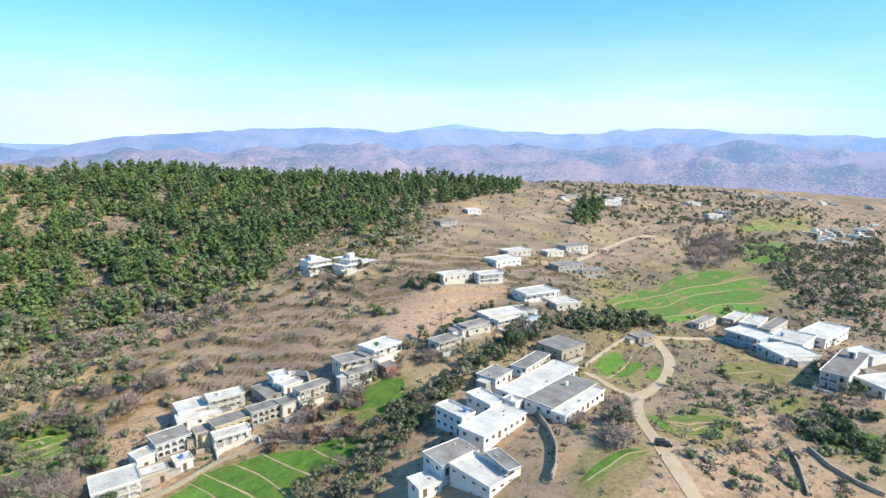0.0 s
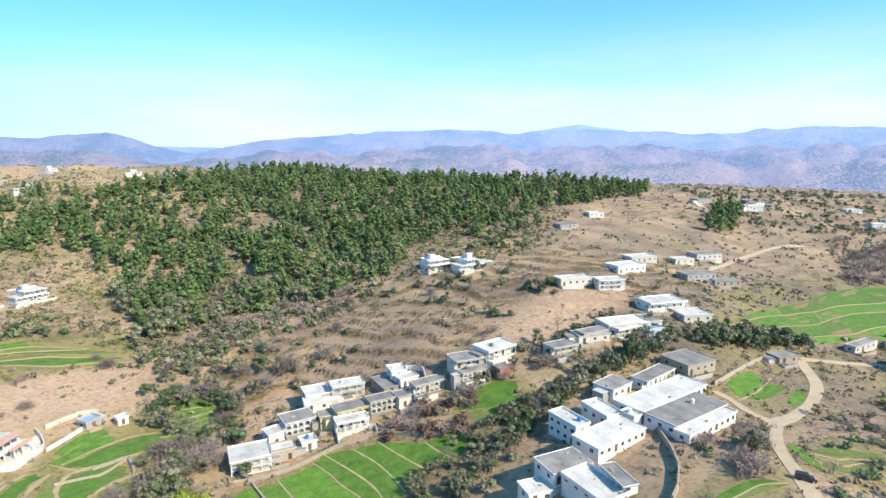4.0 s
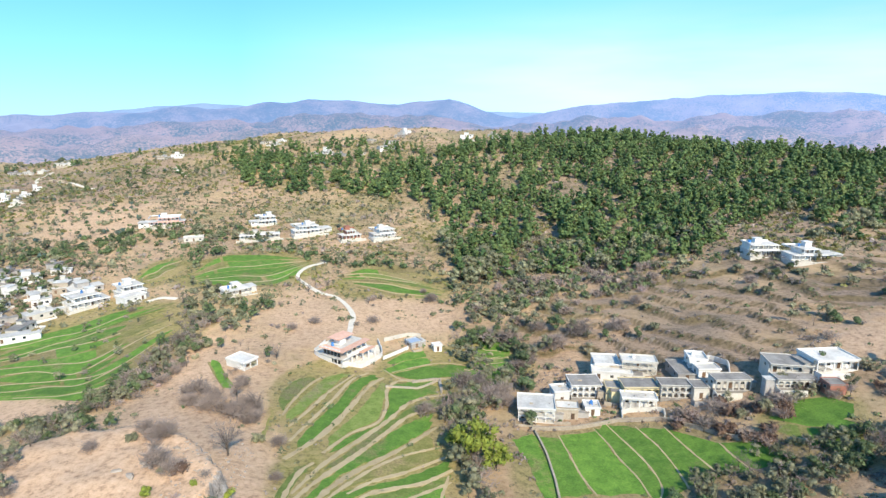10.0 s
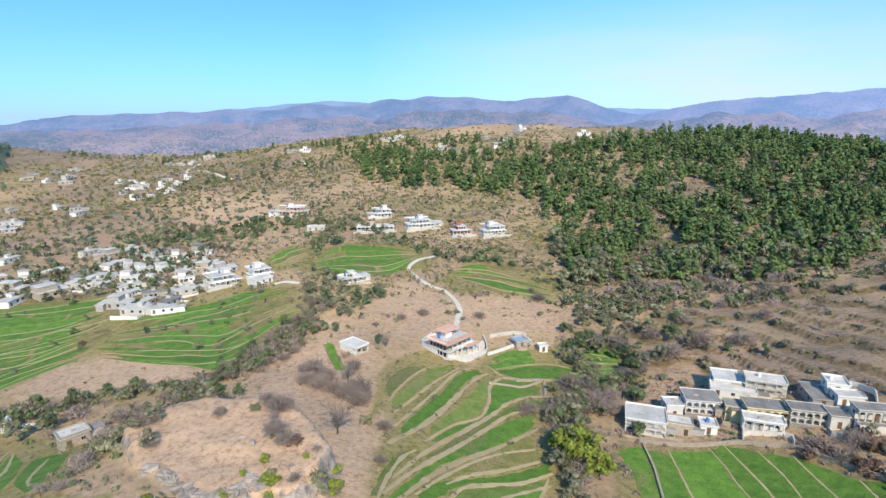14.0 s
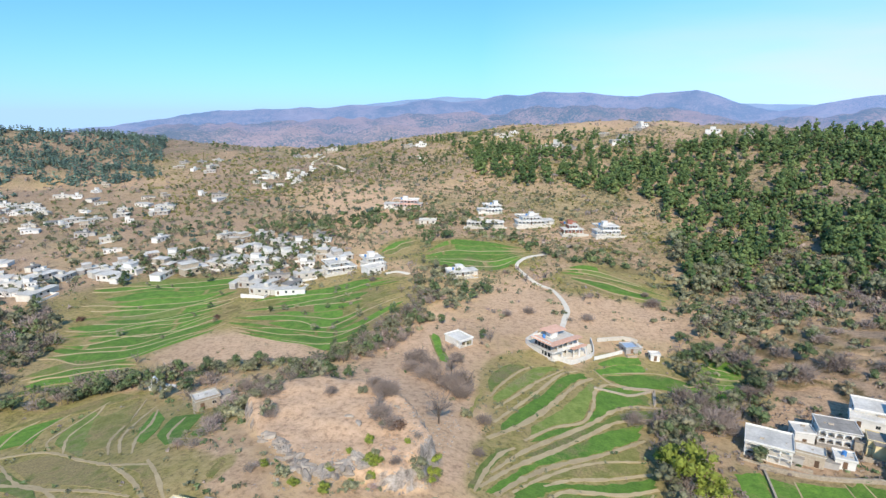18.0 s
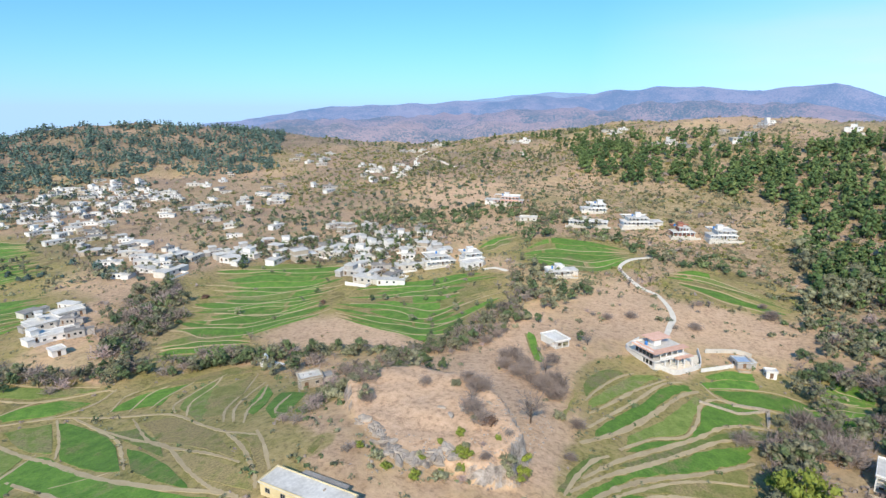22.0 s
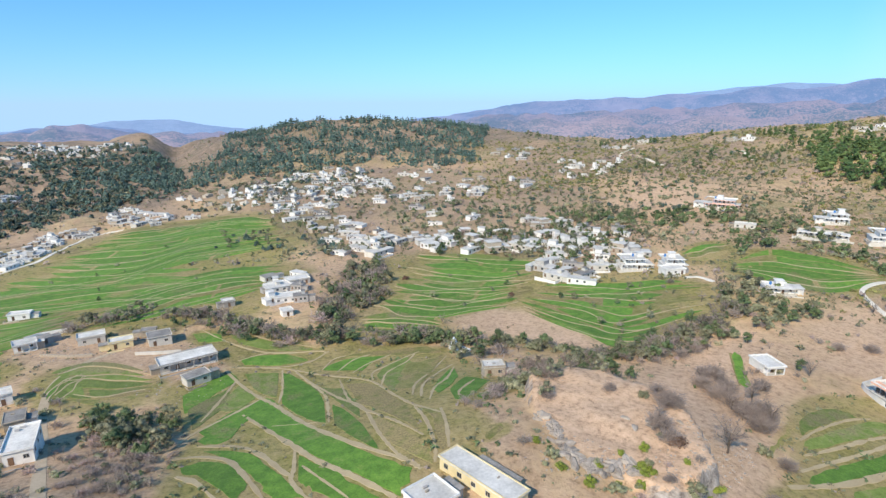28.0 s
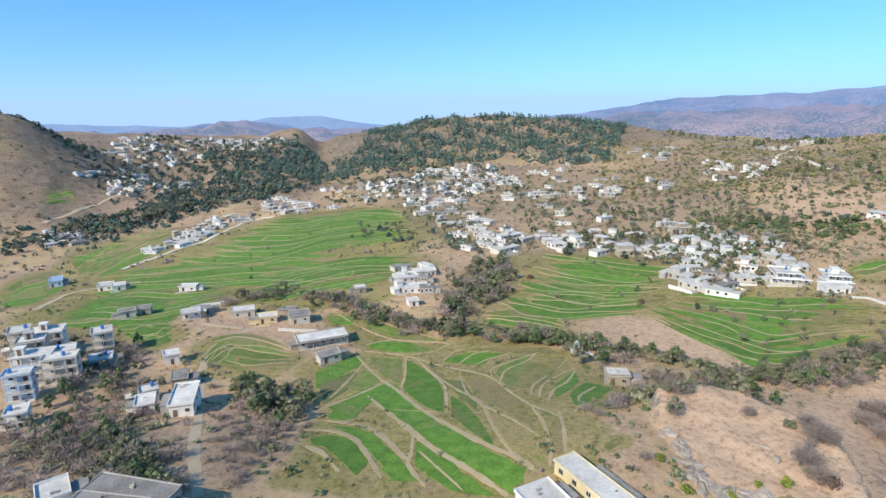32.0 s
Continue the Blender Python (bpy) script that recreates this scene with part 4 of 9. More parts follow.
plant_kind("pine", [pine_shape(s) for s in range(6)], "pine", [pine_shape(s, 5, 84, 0.074) for s in range(6)])
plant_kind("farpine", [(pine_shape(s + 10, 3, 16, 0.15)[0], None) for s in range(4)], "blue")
plant_kind("tree", [round_shape(s + 20, 9, 520, 0.036) for s in range(5)], "green", [round_shape(s + 20, 5, 120, 0.075) for s in range(5)], [round_shape(s + 20, 8, 340, 0.040) for s in range(5)])
plant_kind("olive", [round_shape(s + 40, 8, 440, 0.036, 0.06, 0.5) for s in range(4)], "olive", [round_shape(s + 40, 4, 70, 0.09, 0.06, 0.5) for s in range(4)], [round_shape(s + 40, 7, 280, 0.040, 0.06, 0.5) for s in range(4)])
plant_kind("lime", [round_shape(60, 14, 900, 0.035, 0.2, 0.5)], "lime")
bare_shapes, thicket_shapes = [twig_shape(s + 70) for s in range(4)], [(thicket_shape(s + 90), None) for s in range(4)]
plant_kind("bare", bare_shapes, "bare", bare_of(bare_shapes, 160))
plant_kind("bush", [(bush_shape(s + 80, 7, 320, 0.06), None) for s in range(4)], "olive", [(bush_shape(s + 80, 3, 44, 0.13), None) for s in range(4)], [(bush_shape(s + 80, 5, 160, 0.066), None) for s in range(4)])
plant_kind("shrub", [(bush_shape(s + 85, 7, 320, 0.06), None) for s in range(4)], "green", [(bush_shape(s + 85, 3, 50, 0.13), None) for s in range(4)], [(bush_shape(s + 85, 5, 160, 0.066), None) for s in range(4)])
plant_kind("thicket", thicket_shapes, "bare", bare_of(thicket_shapes, 224))
plant_kind("rust", [(bush_shape(s + 95, 5, 200), None) for s in range(3)], "rust")
plant_kind("broom", [(bush_shape(s + 130, 5, 150), None) for s in range(3)], "straw", [(bush_shape(s + 130, 3, 40, 0.14), None) for s in range(3)])
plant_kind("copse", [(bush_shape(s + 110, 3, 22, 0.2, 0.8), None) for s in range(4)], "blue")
plant_kind("gorse", [(bush_shape(s + 99), None) for s in range(2)], "lime")
WORDS = {
    "broom": ("broom_bush", "yellow-olive dry bush on the hillside", "bush"),
    "copse": ("copse", "haze-tinted dark green copse on the far slopes", "tree"),
    "farpine": ("hill_pine", "haze-tinted blue-green pine on the far wooded hill", "tree"),
    "pine": ("pine_tree", "tall dark green pine on the dry hillside", "tree"), "tree": ("broadleaf_tree", "dense dark green tree beside the fields", "tree"),
    "olive": ("olive_tree", "dusty grey-green spreading tree on dry ground", "tree"), "lime": ("lime_green_tree", "large bright yellow-green tree at the field edge", "tree"),
    "bare": ("bare_tree", "leafless grey tree with fine twigs", "tree"), "bush": ("bush", "dusty olive bush on dry ground", "bush"), "shrub": ("shrub", "dark green shrub on dry ground", "bush"),
    "thicket": ("thicket", "leafless grey-brown thicket of fine stems", "bush"), "rust": ("winter_bush", "rusty brown winter bush", "bush"), "gorse": ("yellow_bush", "yellow-green flowering bush among rocks", "bush"),
}
PLANTED = {k: 0 for k in KINDS}
CROWD = {k: [] for k in KINDS}


def plant(kind, x, y, height, rng, label=""):
    """One plant on the ground; past 110 of a kind they join the crowd of that kind."""
    shapes = KINDS[kind]
    i = int(rng.integers(len(shapes)))
    z = float(ground(x, y))
    turn, wide = rng.uniform(0, 360), rng.uniform(0.85, 1.2)
    if not label and kind != "pine" and rng.uniform() < 0.85 * float(tread(x, y)):
        return
    PLANTED[kind] += 1
    if PLANTED[kind] > 110 and not label:
        CROWD[kind].append((i, x, y, z, turn, height, wide))
        return
    m = pose(x, y, z, 0, 0, turn) @ Matrix.Diagonal((height * wide, height * wide, height, 1))
    crown, trunk = shapes[i][:2]
    name, words, cat = WORDS[kind]
    if trunk is None:
        ob = new(name, crown)
        ob.matrix_basis = m
        tagged(ob, label or words, cat, name + "s of the valley")
    else:
        top = thing(name, m, label or words, cat, name + "s of the valley")
        part("trunk", trunk, top)
        part("crown", crown, top)


def settle_crowds():
    """The rest of each kind as one mesh."""
    for kind, rows in CROWD.items():
        if not rows:
            continue
        for which, slot in (("crown", 2), ("trunk", 3)):
            pieces, tones = [], []
            rng = np.random.default_rng(len(rows))
            for i, x, y, z, turn, h, wide in rows:
                shape = KINDS[kind][i][4 if which == "crown" and x * x + y * y < 250 ** 2 else slot]
                if shape is None:
                    continue
                v, f = shape
                c, s = math.cos(radians(turn)), math.sin(radians(turn))
                k = h * wide
                pieces.append((np.stack([(v[:, 0] * c - v[:, 1] * s) * k + x, (v[:, 0] * s + v[:, 1] * c) * k + y, v[:, 2] * h + z], -1), f))
                tones.append(np.full(len(v), rng.normal() * 0.2))
            if pieces:
                v, f = gather(pieces)
                mat = (KINDS[kind][0][0] if which == "crown" else KINDS[kind][0][1]).materials[0]
                ob = new(WORDS[kind][0] + ("_foliage" if which == "crown" else "_stems"), sheet(kind, v, f, mat))
                ob.data.attributes.new("tone", "FLOAT", "POINT").data.foreach_set("value", np.concatenate(tones).astype(np.float32).clip(-0.45, 0.6))
                tagged(ob, "massed " + WORDS[kind][1], WORDS[kind][2], kind="stuff")


def along(points, n):
    """Points spread evenly along a line, by arc length."""
    p = np.array(points, float)
    d = np.r_[0, np.cumsum(np.hypot(*np.diff(p, axis=0).T))]
    s = np.linspace(0, d[-1], n)
    return np.stack([np.interp(s, d, p[:, 0]), np.interp(s, d, p[:, 1])], -1)


def curve(points, n):
    """A smooth line through a few points."""
    p = np.array(points, float)
    if len(p) < 3:
        return along(p, n)
    t = np.linspace(0, len(p) - 1, n)
    i = np.clip(t.astype(int), 0, len(p) - 2)
    u = (t - i)[:, None]
    q = np.vstack([2 * p[0] - p[1], p, 2 * p[-1] - p[-2]])
    a, b, c, d = q[i], q[i + 1], q[i + 2], q[i + 3]
    return 0.5 * (2 * b + (c - a) * u + (2 * a - 5 * b + 4 * c - d) * u * u + (3 * b - a - 3 * c + d) * u ** 3)


def belt(points, width, count, kinds, low, high, seed):
    """Plants strewn along a line."""
    rng = np.random.default_rng(seed)
    p = along(points, 200)
    for _ in range(count):
        q = p[rng.integers(200)] + rng.normal(size=2) * width * 0.5
        plant(kinds[int(rng.integers(len(kinds)))], float(q[0]), float(q[1]), float(rng.uniform(low, high)), rng)


def inside(poly, x, y):
    """Whether a point lies inside a plan outline."""
    hit = False
    for (x0, y0), (x1, y1) in zip(poly, poly[1:] + poly[:1]):
        if (y0 > y) != (y1 > y) and x < (x1 - x0) * (y - y0) / (y1 - y0) + x0:
            hit = not hit
    return hit


def strew(poly, count, seed, clump=0.0):
    """Points strewn over a plan outline, in loose groups where clump is high."""
    rng = np.random.default_rng(seed)
    p = np.array(poly)
    lo, hi = p.min(0), p.max(0)
    out, tries = [], 0
    while len(out) < count and tries < count * 60:
        tries += 1
        q = rng.uniform(lo, hi)
        if inside(list(poly), q[0], q[1]) and (not clump or rng.uniform() > clump * (0.5 - 0.7 * float(ripple(q[0], q[1], 60, seed % 7)))):
            out.append((float(q[0]), float(q[1])))
    return out, rng


def wood(poly, count, kinds, low, high, seed, clump=0.0):
    """Plants strewn over a plan outline."""
    spots, rng = strew(poly, count, seed, clump)
    for x, y in spots:
        plant(kinds[int(rng.integers(len(kinds)))], x, y, float(rng.uniform(low, high)), rng)


FAR_HOUSES = []


def far_house_kinds():
    """Low flat-roofed houses for the hamlets, built once each: stepped blocks that grew together, with a shaded doorway."""
    rnd = random.Random(41)
    looks = ("white", "cream", "white", "grey", "cream", "white", "stone", "white", "cream", "white", "grey", "stone", "white", "cream")
    for k, wall in enumerate(looks):
        top = thing("distant_house", pose(0, 0, -400), "small flat-roofed %s house in a distant hamlet" % wall, "house", "houses of the distant hamlets")
        w, d, h = rnd.uniform(7, 12), rnd.uniform(5, 7.5), rnd.uniform(2.7, 3.3)
        blocks = [(-w / 2, -d / 2, -4, w / 2, d / 2, h)]
        if rnd.random() < 0.8:
            u, v, e = rnd.uniform(3, 5), rnd.uniform(3.5, 6), rnd.uniform(2.2, 2.8)
            x0 = rnd.choice((-w / 2 - u, w / 2))
            blocks.append((x0, -d / 2 + rnd.uniform(-2.5, 1), -4, x0 + u, -d / 2 + v, e))
        if k % 3 == 0:
            u = rnd.uniform(0.4, 0.65) * w
            blocks.append((-w / 2 + 0.02, -d / 2 + rnd.uniform(0.5, 2), h - 0.1, -w / 2 + u, d / 2 - 0.02, h + 2.8))
        elif k % 3 == 1:
            blocks.append((0.6, 0, h - 0.1, 2.8, d / 2 - 0.4, h + 1.9))
        yard = [(-w / 2 - 2, -d / 2 - 4.2, -4, w / 2 - 1, -d / 2 - 4.0, 0.7), (w / 2 - 1.2, -d / 2 - 4.0, -4, w / 2 - 1.0, -d / 2, 0.7)] if rnd.random() < 0.6 else []
        part("wall", solid("wall", blocks, PAINT[wall]), top)
        roof = ROOFS["pale" if rnd.random() < 0.72 else "dull"]
        part("roof", solid("roof", [(a - 0.3, b - 0.3, f, c + 0.3, e + 0.3, f + 0.18) for a, b, _, c, e, f in blocks], roof), top)
        if yard:
            part("yard_wall", solid("yard_wall", yard, PAINT[rnd.choice(("white", "stone", "cream"))]), top)
        gaps = [(-w / 2 + 1.0, 0.1, -w / 2 + 2.1, 2.1), (w / 2 - 2.6, 0.9, w / 2 - 1.4, 2.1), (-0.6, 0.9, 0.6, 2.1)]
        part("doorway", solid("doorway", [(gaps[0][0], -d / 2 - 0.03, gaps[0][1], gaps[0][2], -d / 2 + 0.05, gaps[0][3])], TIMBER), top)
        for a, b, c, e in gaps[1:]:
            part("window", solid("window", [(a, -d / 2 - 0.03, b, c, -d / 2 + 0.05, e)], GLASS), top)
        FAR_HOUSES.append((top, blocks, wall))


TOWN = {}


def hamlet(poly, count, seed, spread=9.0, size=1.0, joined=False):
    """Houses strewn over a plan outline, apart from one another and facing down the slope, more or less; those far off join the town."""
    spots, rng = strew(poly, count * 4, seed)
    kept = []
    for x, y in spots:
        if len(kept) < count and all((x - u) ** 2 + (y - v) ** 2 > spread ** 2 for u, v in kept):
            kept.append((x, y))
            z = float(min(ground(x + 4, y), ground(x - 4, y), ground(x, y + 4), ground(x, y - 4)))
            k = float(rng.uniform(0.7, 1.15)) * size
            face = math.degrees(math.atan2(-x, y)) + float(rng.choice((-40, -15, 0, 20, 45))) + float(rng.uniform(-12, 12))
            m = pose(x, y, z + 0.8, 0, 0, face) @ Matrix.Diagonal((k, k, 0.62 + 0.3 * k, 1))
            top, blocks, wall = FAR_HOUSES[int(rng.integers(len(FAR_HOUSES)))]
            if joined:
                for a, b, c, d, e, f in blocks:
                    TOWN.setdefault(wall, []).append([m @ Vector(p) for p in itertools.product((a, d), (b, e), (c, f))])
            else:
                copy_thing(top, m)


def settle_town():
    """The houses too far off to count, one mesh for each kind of wall."""
    for wall, boxes in TOWN.items():
        v = np.array([tuple(p) for box in boxes for p in box])
        f = (np.array(BOX)[None] + 8 * np.arange(len(boxes))[:, None, None]).reshape(-1, 4)
        tagged(new("far_town", sheet("far_town", v, f, PAINT[wall], False)), "crowded flat-roofed %s houses of the far town" % wall, "houses", kind="stuff")


# ---- fields and ways ----
def crop_material(name, deep, fresh, thin, share):
    """Young wheat: mottled greens with thin, dry and trodden patches, and fine rows of blades."""
    mat, n, l, bsdf = nodes_of(name)
    broad_n, mid_n, fine_n = noisy(n, l, 0.045, 4, 0.6), noisy(n, l, 0.28, 5, 0.7), noisy(n, l, 1.7, 5, 0.8)
    green = ramp(n, ((0.36, deep), (0.64, fresh)))
    l.new(mid_n.outputs[0], green.inputs[0])
    dry = ramp(n, ((0.36, tuple(0.7 * c for c in thin)), (0.62, thin)))
    l.new(fine_n.outputs[0], dry.inputs[0])
    both = n.new("ShaderNodeMath")
    both.operation = "MULTIPLY_ADD"
    l.new(mid_n.outputs[0], both.inputs[0])
    both.inputs[1].default_value = 0.6
    l.new(broad_n.outputs[0], both.inputs[2])
    patch_ramp = ramp(n, ((0.93 - share, (0, 0, 0)), (1.06 - share, (1, 1, 1))))
    l.new(both.outputs[0], patch_ramp.inputs[0])
    col = mixed(n, l, patch_ramp.outputs[0], green.outputs[0], dry.outputs[0])
    shade = ramp(n, ((0.36, (0.62, 0.64, 0.6)), (0.56, (1.06, 1.06, 1.04))))
    l.new(fine_n.outputs[0], shade.inputs[0])
    col = mixed(n, l, 0.8, col, shade.outputs[0], "MULTIPLY")
    info, hsv, mr = n.new("ShaderNodeObjectInfo"), n.new("ShaderNodeHueSaturation"), n.new("ShaderNodeMapRange")
    mr.inputs["To Min"].default_value, mr.inputs["To Max"].default_value = 0.82, 1.15
    l.new(info.outputs["Random"], mr.inputs["Value"])
    l.new(mr.outputs[0], hsv.inputs["Value"])
    l.new(col, hsv.inputs["Color"])
    l.new(hsv.outputs[0], bsdf.inputs["Base Color"])
    bsdf.inputs["Roughness"].default_value = 0.95
    bump = n.new("ShaderNodeBump")
    bump.inputs["Strength"].default_value, bump.inputs["Distance"].default_value = 0.6, 0.25
    l.new(fine_n.outputs[0], bump.inputs["Height"])
    l.new(bump.outputs[0], bsdf.inputs["Normal"])
    return mat


CROPS = (
    crop_material("young_wheat", (0.080, 0.178, 0.016), (0.158, 0.290, 0.034), (0.22, 0.235, 0.07), 0.06),
    crop_material("thin_wheat", (0.135, 0.190, 0.030), (0.225, 0.270, 0.062), (0.28, 0.245, 0.10), 0.14),
    crop_material("sparse_stubble", (0.195, 0.195, 0.045), (0.31, 0.27, 0.085), (0.38, 0.285, 0.12), 0.2),
    crop_material("fallow_grass", (0.185, 0.185, 0.040), (0.33, 0.285, 0.095), (0.39, 0.295, 0.125), 0.2),
)
FIELDS = []
EARTH = surface("trodden_earth", (0.38, 0.285, 0.155), (0.52, 0.405, 0.23), 0.2, 2.0, 0.95, 0.3, 0.08)
DUST = surface("dusty_road", (0.44, 0.33, 0.205), (0.58, 0.45, 0.30), 0.25, 2.0, 0.95, 0.2, 0.05)
MEADOWS, BARE, ROUGH, WAYS = [], [], [], []
CONCRETE = surface("pale_concrete_path", (0.62, 0.55, 0.44), (0.78, 0.71, 0.59), 0.2, 2.0, 0.9, 0.1, 0.05)


def ribbon(name, a, b, rows, lift, mat, trim=None):
    """A draped strip between two lines of points."""
    n = len(a)
    s = np.r_[0, np.linspace(0.03, 0.97, rows - 2), 1][:, None, None]
    p = a[None] * (1 - s) + b[None] * s
    if trim is not None:
        t = np.arange(n)
        for k in range(rows):
            u = np.linspace(trim[0][k] * (n - 1), (1 - trim[1][k]) * (n - 1), n)
            p[k] = np.stack([np.interp(u, t, p[k, :, 0]), np.interp(u, t, p[k, :, 1])], -1)
    far = np.hypot(p[..., 0], p[..., 1])
    inner = ((np.arange(rows) > 0) & (np.arange(rows) < rows - 1))[:, None]
    z = ground(p[..., 0], p[..., 1]) + np.where(inner, lift * 0.45 + 0.00028 * far, -0.15)
    idx = np.arange(rows * n).reshape(rows, n)
    q = np.stack([idx[:-1, :-1], idx[:-1, 1:], idx[1:, 1:], idx[1:, :-1]], -1).reshape(-1, 4)
    me = sheet(name, np.concatenate([p, z[..., None]], -1).reshape(-1, 3), q, mat, False)
    return me


def field(a, b, strips, seed, lush=0.5, gap=0.16, wave=0.3, ragged=0.12, cutting=1, label=""):
    """A terraced field between two edges: sown strips, parted by bare earth banks."""
    rng = np.random.default_rng(seed)
    far = np.linalg.norm(np.mean(np.array(a), 0))
    size = max(np.linalg.norm(np.array(a[-1]) - a[0]), np.linalg.norm(np.array(b[-1]) - b[0]))
    n = int(min(70, max(14, size / 2.2)))
    la, lb = curve(a, n), curve(b, n)
    s = np.linspace(0, 1, n)
    cuts = np.r_[0, np.cumsum(rng.uniform(0.55, 1.5, strips))]
    cuts /= cuts[-1]
    mid = (la[0] + la[-1] + lb[0] + lb[-1]) / 4
    FIELDS.append((np.concatenate([la, lb[::-1]]), size))
    top = thing("crop_field", Matrix.Identity(4), label or "terraced field of young green wheat strips between bare earth banks", "field")
    if gap < 0.2:
        rows = max(8, strips * 3)
        part("fallow", ribbon("fallow", la, lb, rows, 0.05, CROPS[3], rng.uniform(0, 0.8 * ragged, (2, rows))), top, "thin olive grass and stubble")
    wob = [wave / strips * (np.sin(s * rng.uniform(4, 9) + rng.uniform(0, 6)) * 0.6 + np.sin(s * rng.uniform(12, 20) + rng.uniform(0, 6)) * 0.25) for _ in range(strips + 1)]
    wob[0], wob[-1] = wob[0] * 0.4, wob[-1] * 0.4
    for k in range(strips):
        f0, f1 = cuts[k] + wob[k], cuts[k + 1] + wob[k + 1]
        g = gap * (cuts[k + 1] - cuts[k])
        e0, e1 = f0 + g * rng.uniform(0.3, 0.8), f1 - g * rng.uniform(0.3, 0.8)
        i0, i1 = int(n * rng.uniform(0, ragged)), n - int(n * rng.uniform(0, ragged))
        mid_line, ends = (e0 + e1) / 2, np.clip(np.minimum(np.arange(n) - i0, i1 - 1 - np.arange(n)) / (0.13 * n), 0.02, 1) ** 0.6
        e0, e1 = mid_line + (e0 - mid_line) * ends, mid_line + (e1 - mid_line) * ends
        pa = la * (1 - e0)[:, None] + lb * e0[:, None]
        pb = la * (1 - e1)[:, None] + lb * e1[:, None]
        # strips are cut across here and there into separate plots
        stops = [i0] + sorted(int(n * rng.uniform(0.2, 0.8)) for _ in range(int(rng.integers(0, cutting + 1)))) + [i1]
        for u, v in zip(stops, stops[1:]):
            if v - u < 4:
                continue
            tone = rng.uniform()
            crop = CROPS[0] if tone < lush else CROPS[1] if tone < lush + 0.65 * (1 - lush) else CROPS[2]
            sel = slice(u, v)
            part("plot", ribbon("plot", pa[sel], pb[sel], 6, 0.13, crop), top)
        if k and rng.uniform() < 0.75:
            c = max(g * 0.14, (0.22 + 0.0006 * far) / max(4.0, np.mean(np.linalg.norm(la - lb, axis=1))))
            u, v = sorted((int(n * rng.uniform(0, 0.3)), n - int(n * rng.uniform(0, 0.3))))
            ba = (la * (1 - f0 + c)[:, None] + lb * (f0 - c)[:, None])[u:v]
            bb = (la * (1 - f0 - c)[:, None] + lb * (f0 + c)[:, None])[u:v]
            part("bank", ribbon("bank", ba, bb, 4, 0.22, EARTH), top, "low bare earth bank")
    return top


def grassy(*outline):
    MEADOWS.append((np.array(outline), 0))


def bare_ground(*outline):
    BARE.append((np.array(outline), 0))


def rough_ground(*outline):
    ROUGH.append((np.array(outline), 0))


def sown(label):
    return thing("crop_field", Matrix.Identity(4), label, "field")


def plot(top, a, b, crop, seed):
    """A sown plot between two lines, with a ragged border; its lower border runs along an earth bank."""
    rng = np.random.default_rng(seed)
    n = int(max(14, np.sum(np.hypot(*np.diff(np.array(a, float), axis=0).T)) / 1.0))
    pa, pb = curve(a, n), curve(b, n)
    FIELDS.append((np.concatenate([pa, pb[::-1]]), 10))
    across = (pb - pa) / np.maximum(0.1, np.linalg.norm(pb - pa, axis=1))[:, None]
    rough = np.convolve(rng.normal(size=n + 4), np.ones(3) / 3, "same")[2:-2, None] * 0.5
    part("plot", ribbon("plot", pa + across * rough, pb + across * rough[::-1], 7, 0.13, CROPS[crop], rng.uniform(0, 0.05, (2, 7))), top)


def bank(top, points, width, seed):
    """A trodden bank between plots, which also serves as a path."""
    rng = np.random.default_rng(seed)
    n = int(max(8, np.sum(np.hypot(*np.diff(np.array(points, float), axis=0).T)) / 1.5))
    c = curve(points, n)
    t = np.gradient(c, axis=0)
    t /= np.linalg.norm(t, axis=1)[:, None]
    side = np.stack([-t[:, 1], t[:, 0]], -1) * (width * 0.48 * (1 + 0.25 * rng.normal(size=n)) * np.sin(np.linspace(0.25, 2.9, n)) ** 0.4)[:, None]
    part("bank", ribbon("bank", c + side, c - side, 6, 0.17, EARTH), top, "trodden earth bank")


def way(name, points, width, mat, label, n=90, lift=0.27):
    c = curve(points, n)
    t = np.gradient(c, axis=0)
    t /= np.linalg.norm(t, axis=1)[:, None]
    nrm = np.stack([-t[:, 1], t[:, 0]], -1)
    wob = 1 + 0.12 * np.sin(np.linspace(0, 17, n))[:, None]
    WAYS.append((np.concatenate([c + nrm * width * 0.6, (c - nrm * width * 0.6)[::-1]]), 0))
    ob = new(name, ribbon(name, c + nrm * width / 2 * wob, c - nrm * width / 2 * wob, 5, lift, mat))
    return tagged(ob, label, "path", kind="structure")


def garden_wall(points, height, thick, mat, label, name="boundary_wall"):
    """A wall that follows the ground."""
    c = along(points, max(3, int(np.sum(np.hypot(*np.diff(np.array(points, float), axis=0).T)) / 2.5)))
    t = np.gradient(c, axis=0)
    t /= np.linalg.norm(t, axis=1)[:, None]
    nrm = np.stack([-t[:, 1], t[:, 0]], -1) * thick / 2
    z = ground(c[:, 0], c[:, 1])
    n = len(c)
    v = np.concatenate([np.c_[c + nrm, z - 0.6], np.c_[c + nrm, z + height], np.c_[c - nrm, z + height], np.c_[c - nrm, z - 0.6]])
    f = []
    for i in range(n - 1):
        for k in range(4):
            j = (k + 1) % 4
            f.append((k * n + i, j * n + i, j * n + i + 1, k * n + i + 1))
    f += [(0, n, 2 * n, 3 * n)[::-1], (n - 1, 2 * n - 1, 3 * n - 1, 4 * n - 1)]
    return tagged(new(name, sheet(name, v, np.array(f), mat, False)), label, "wall")


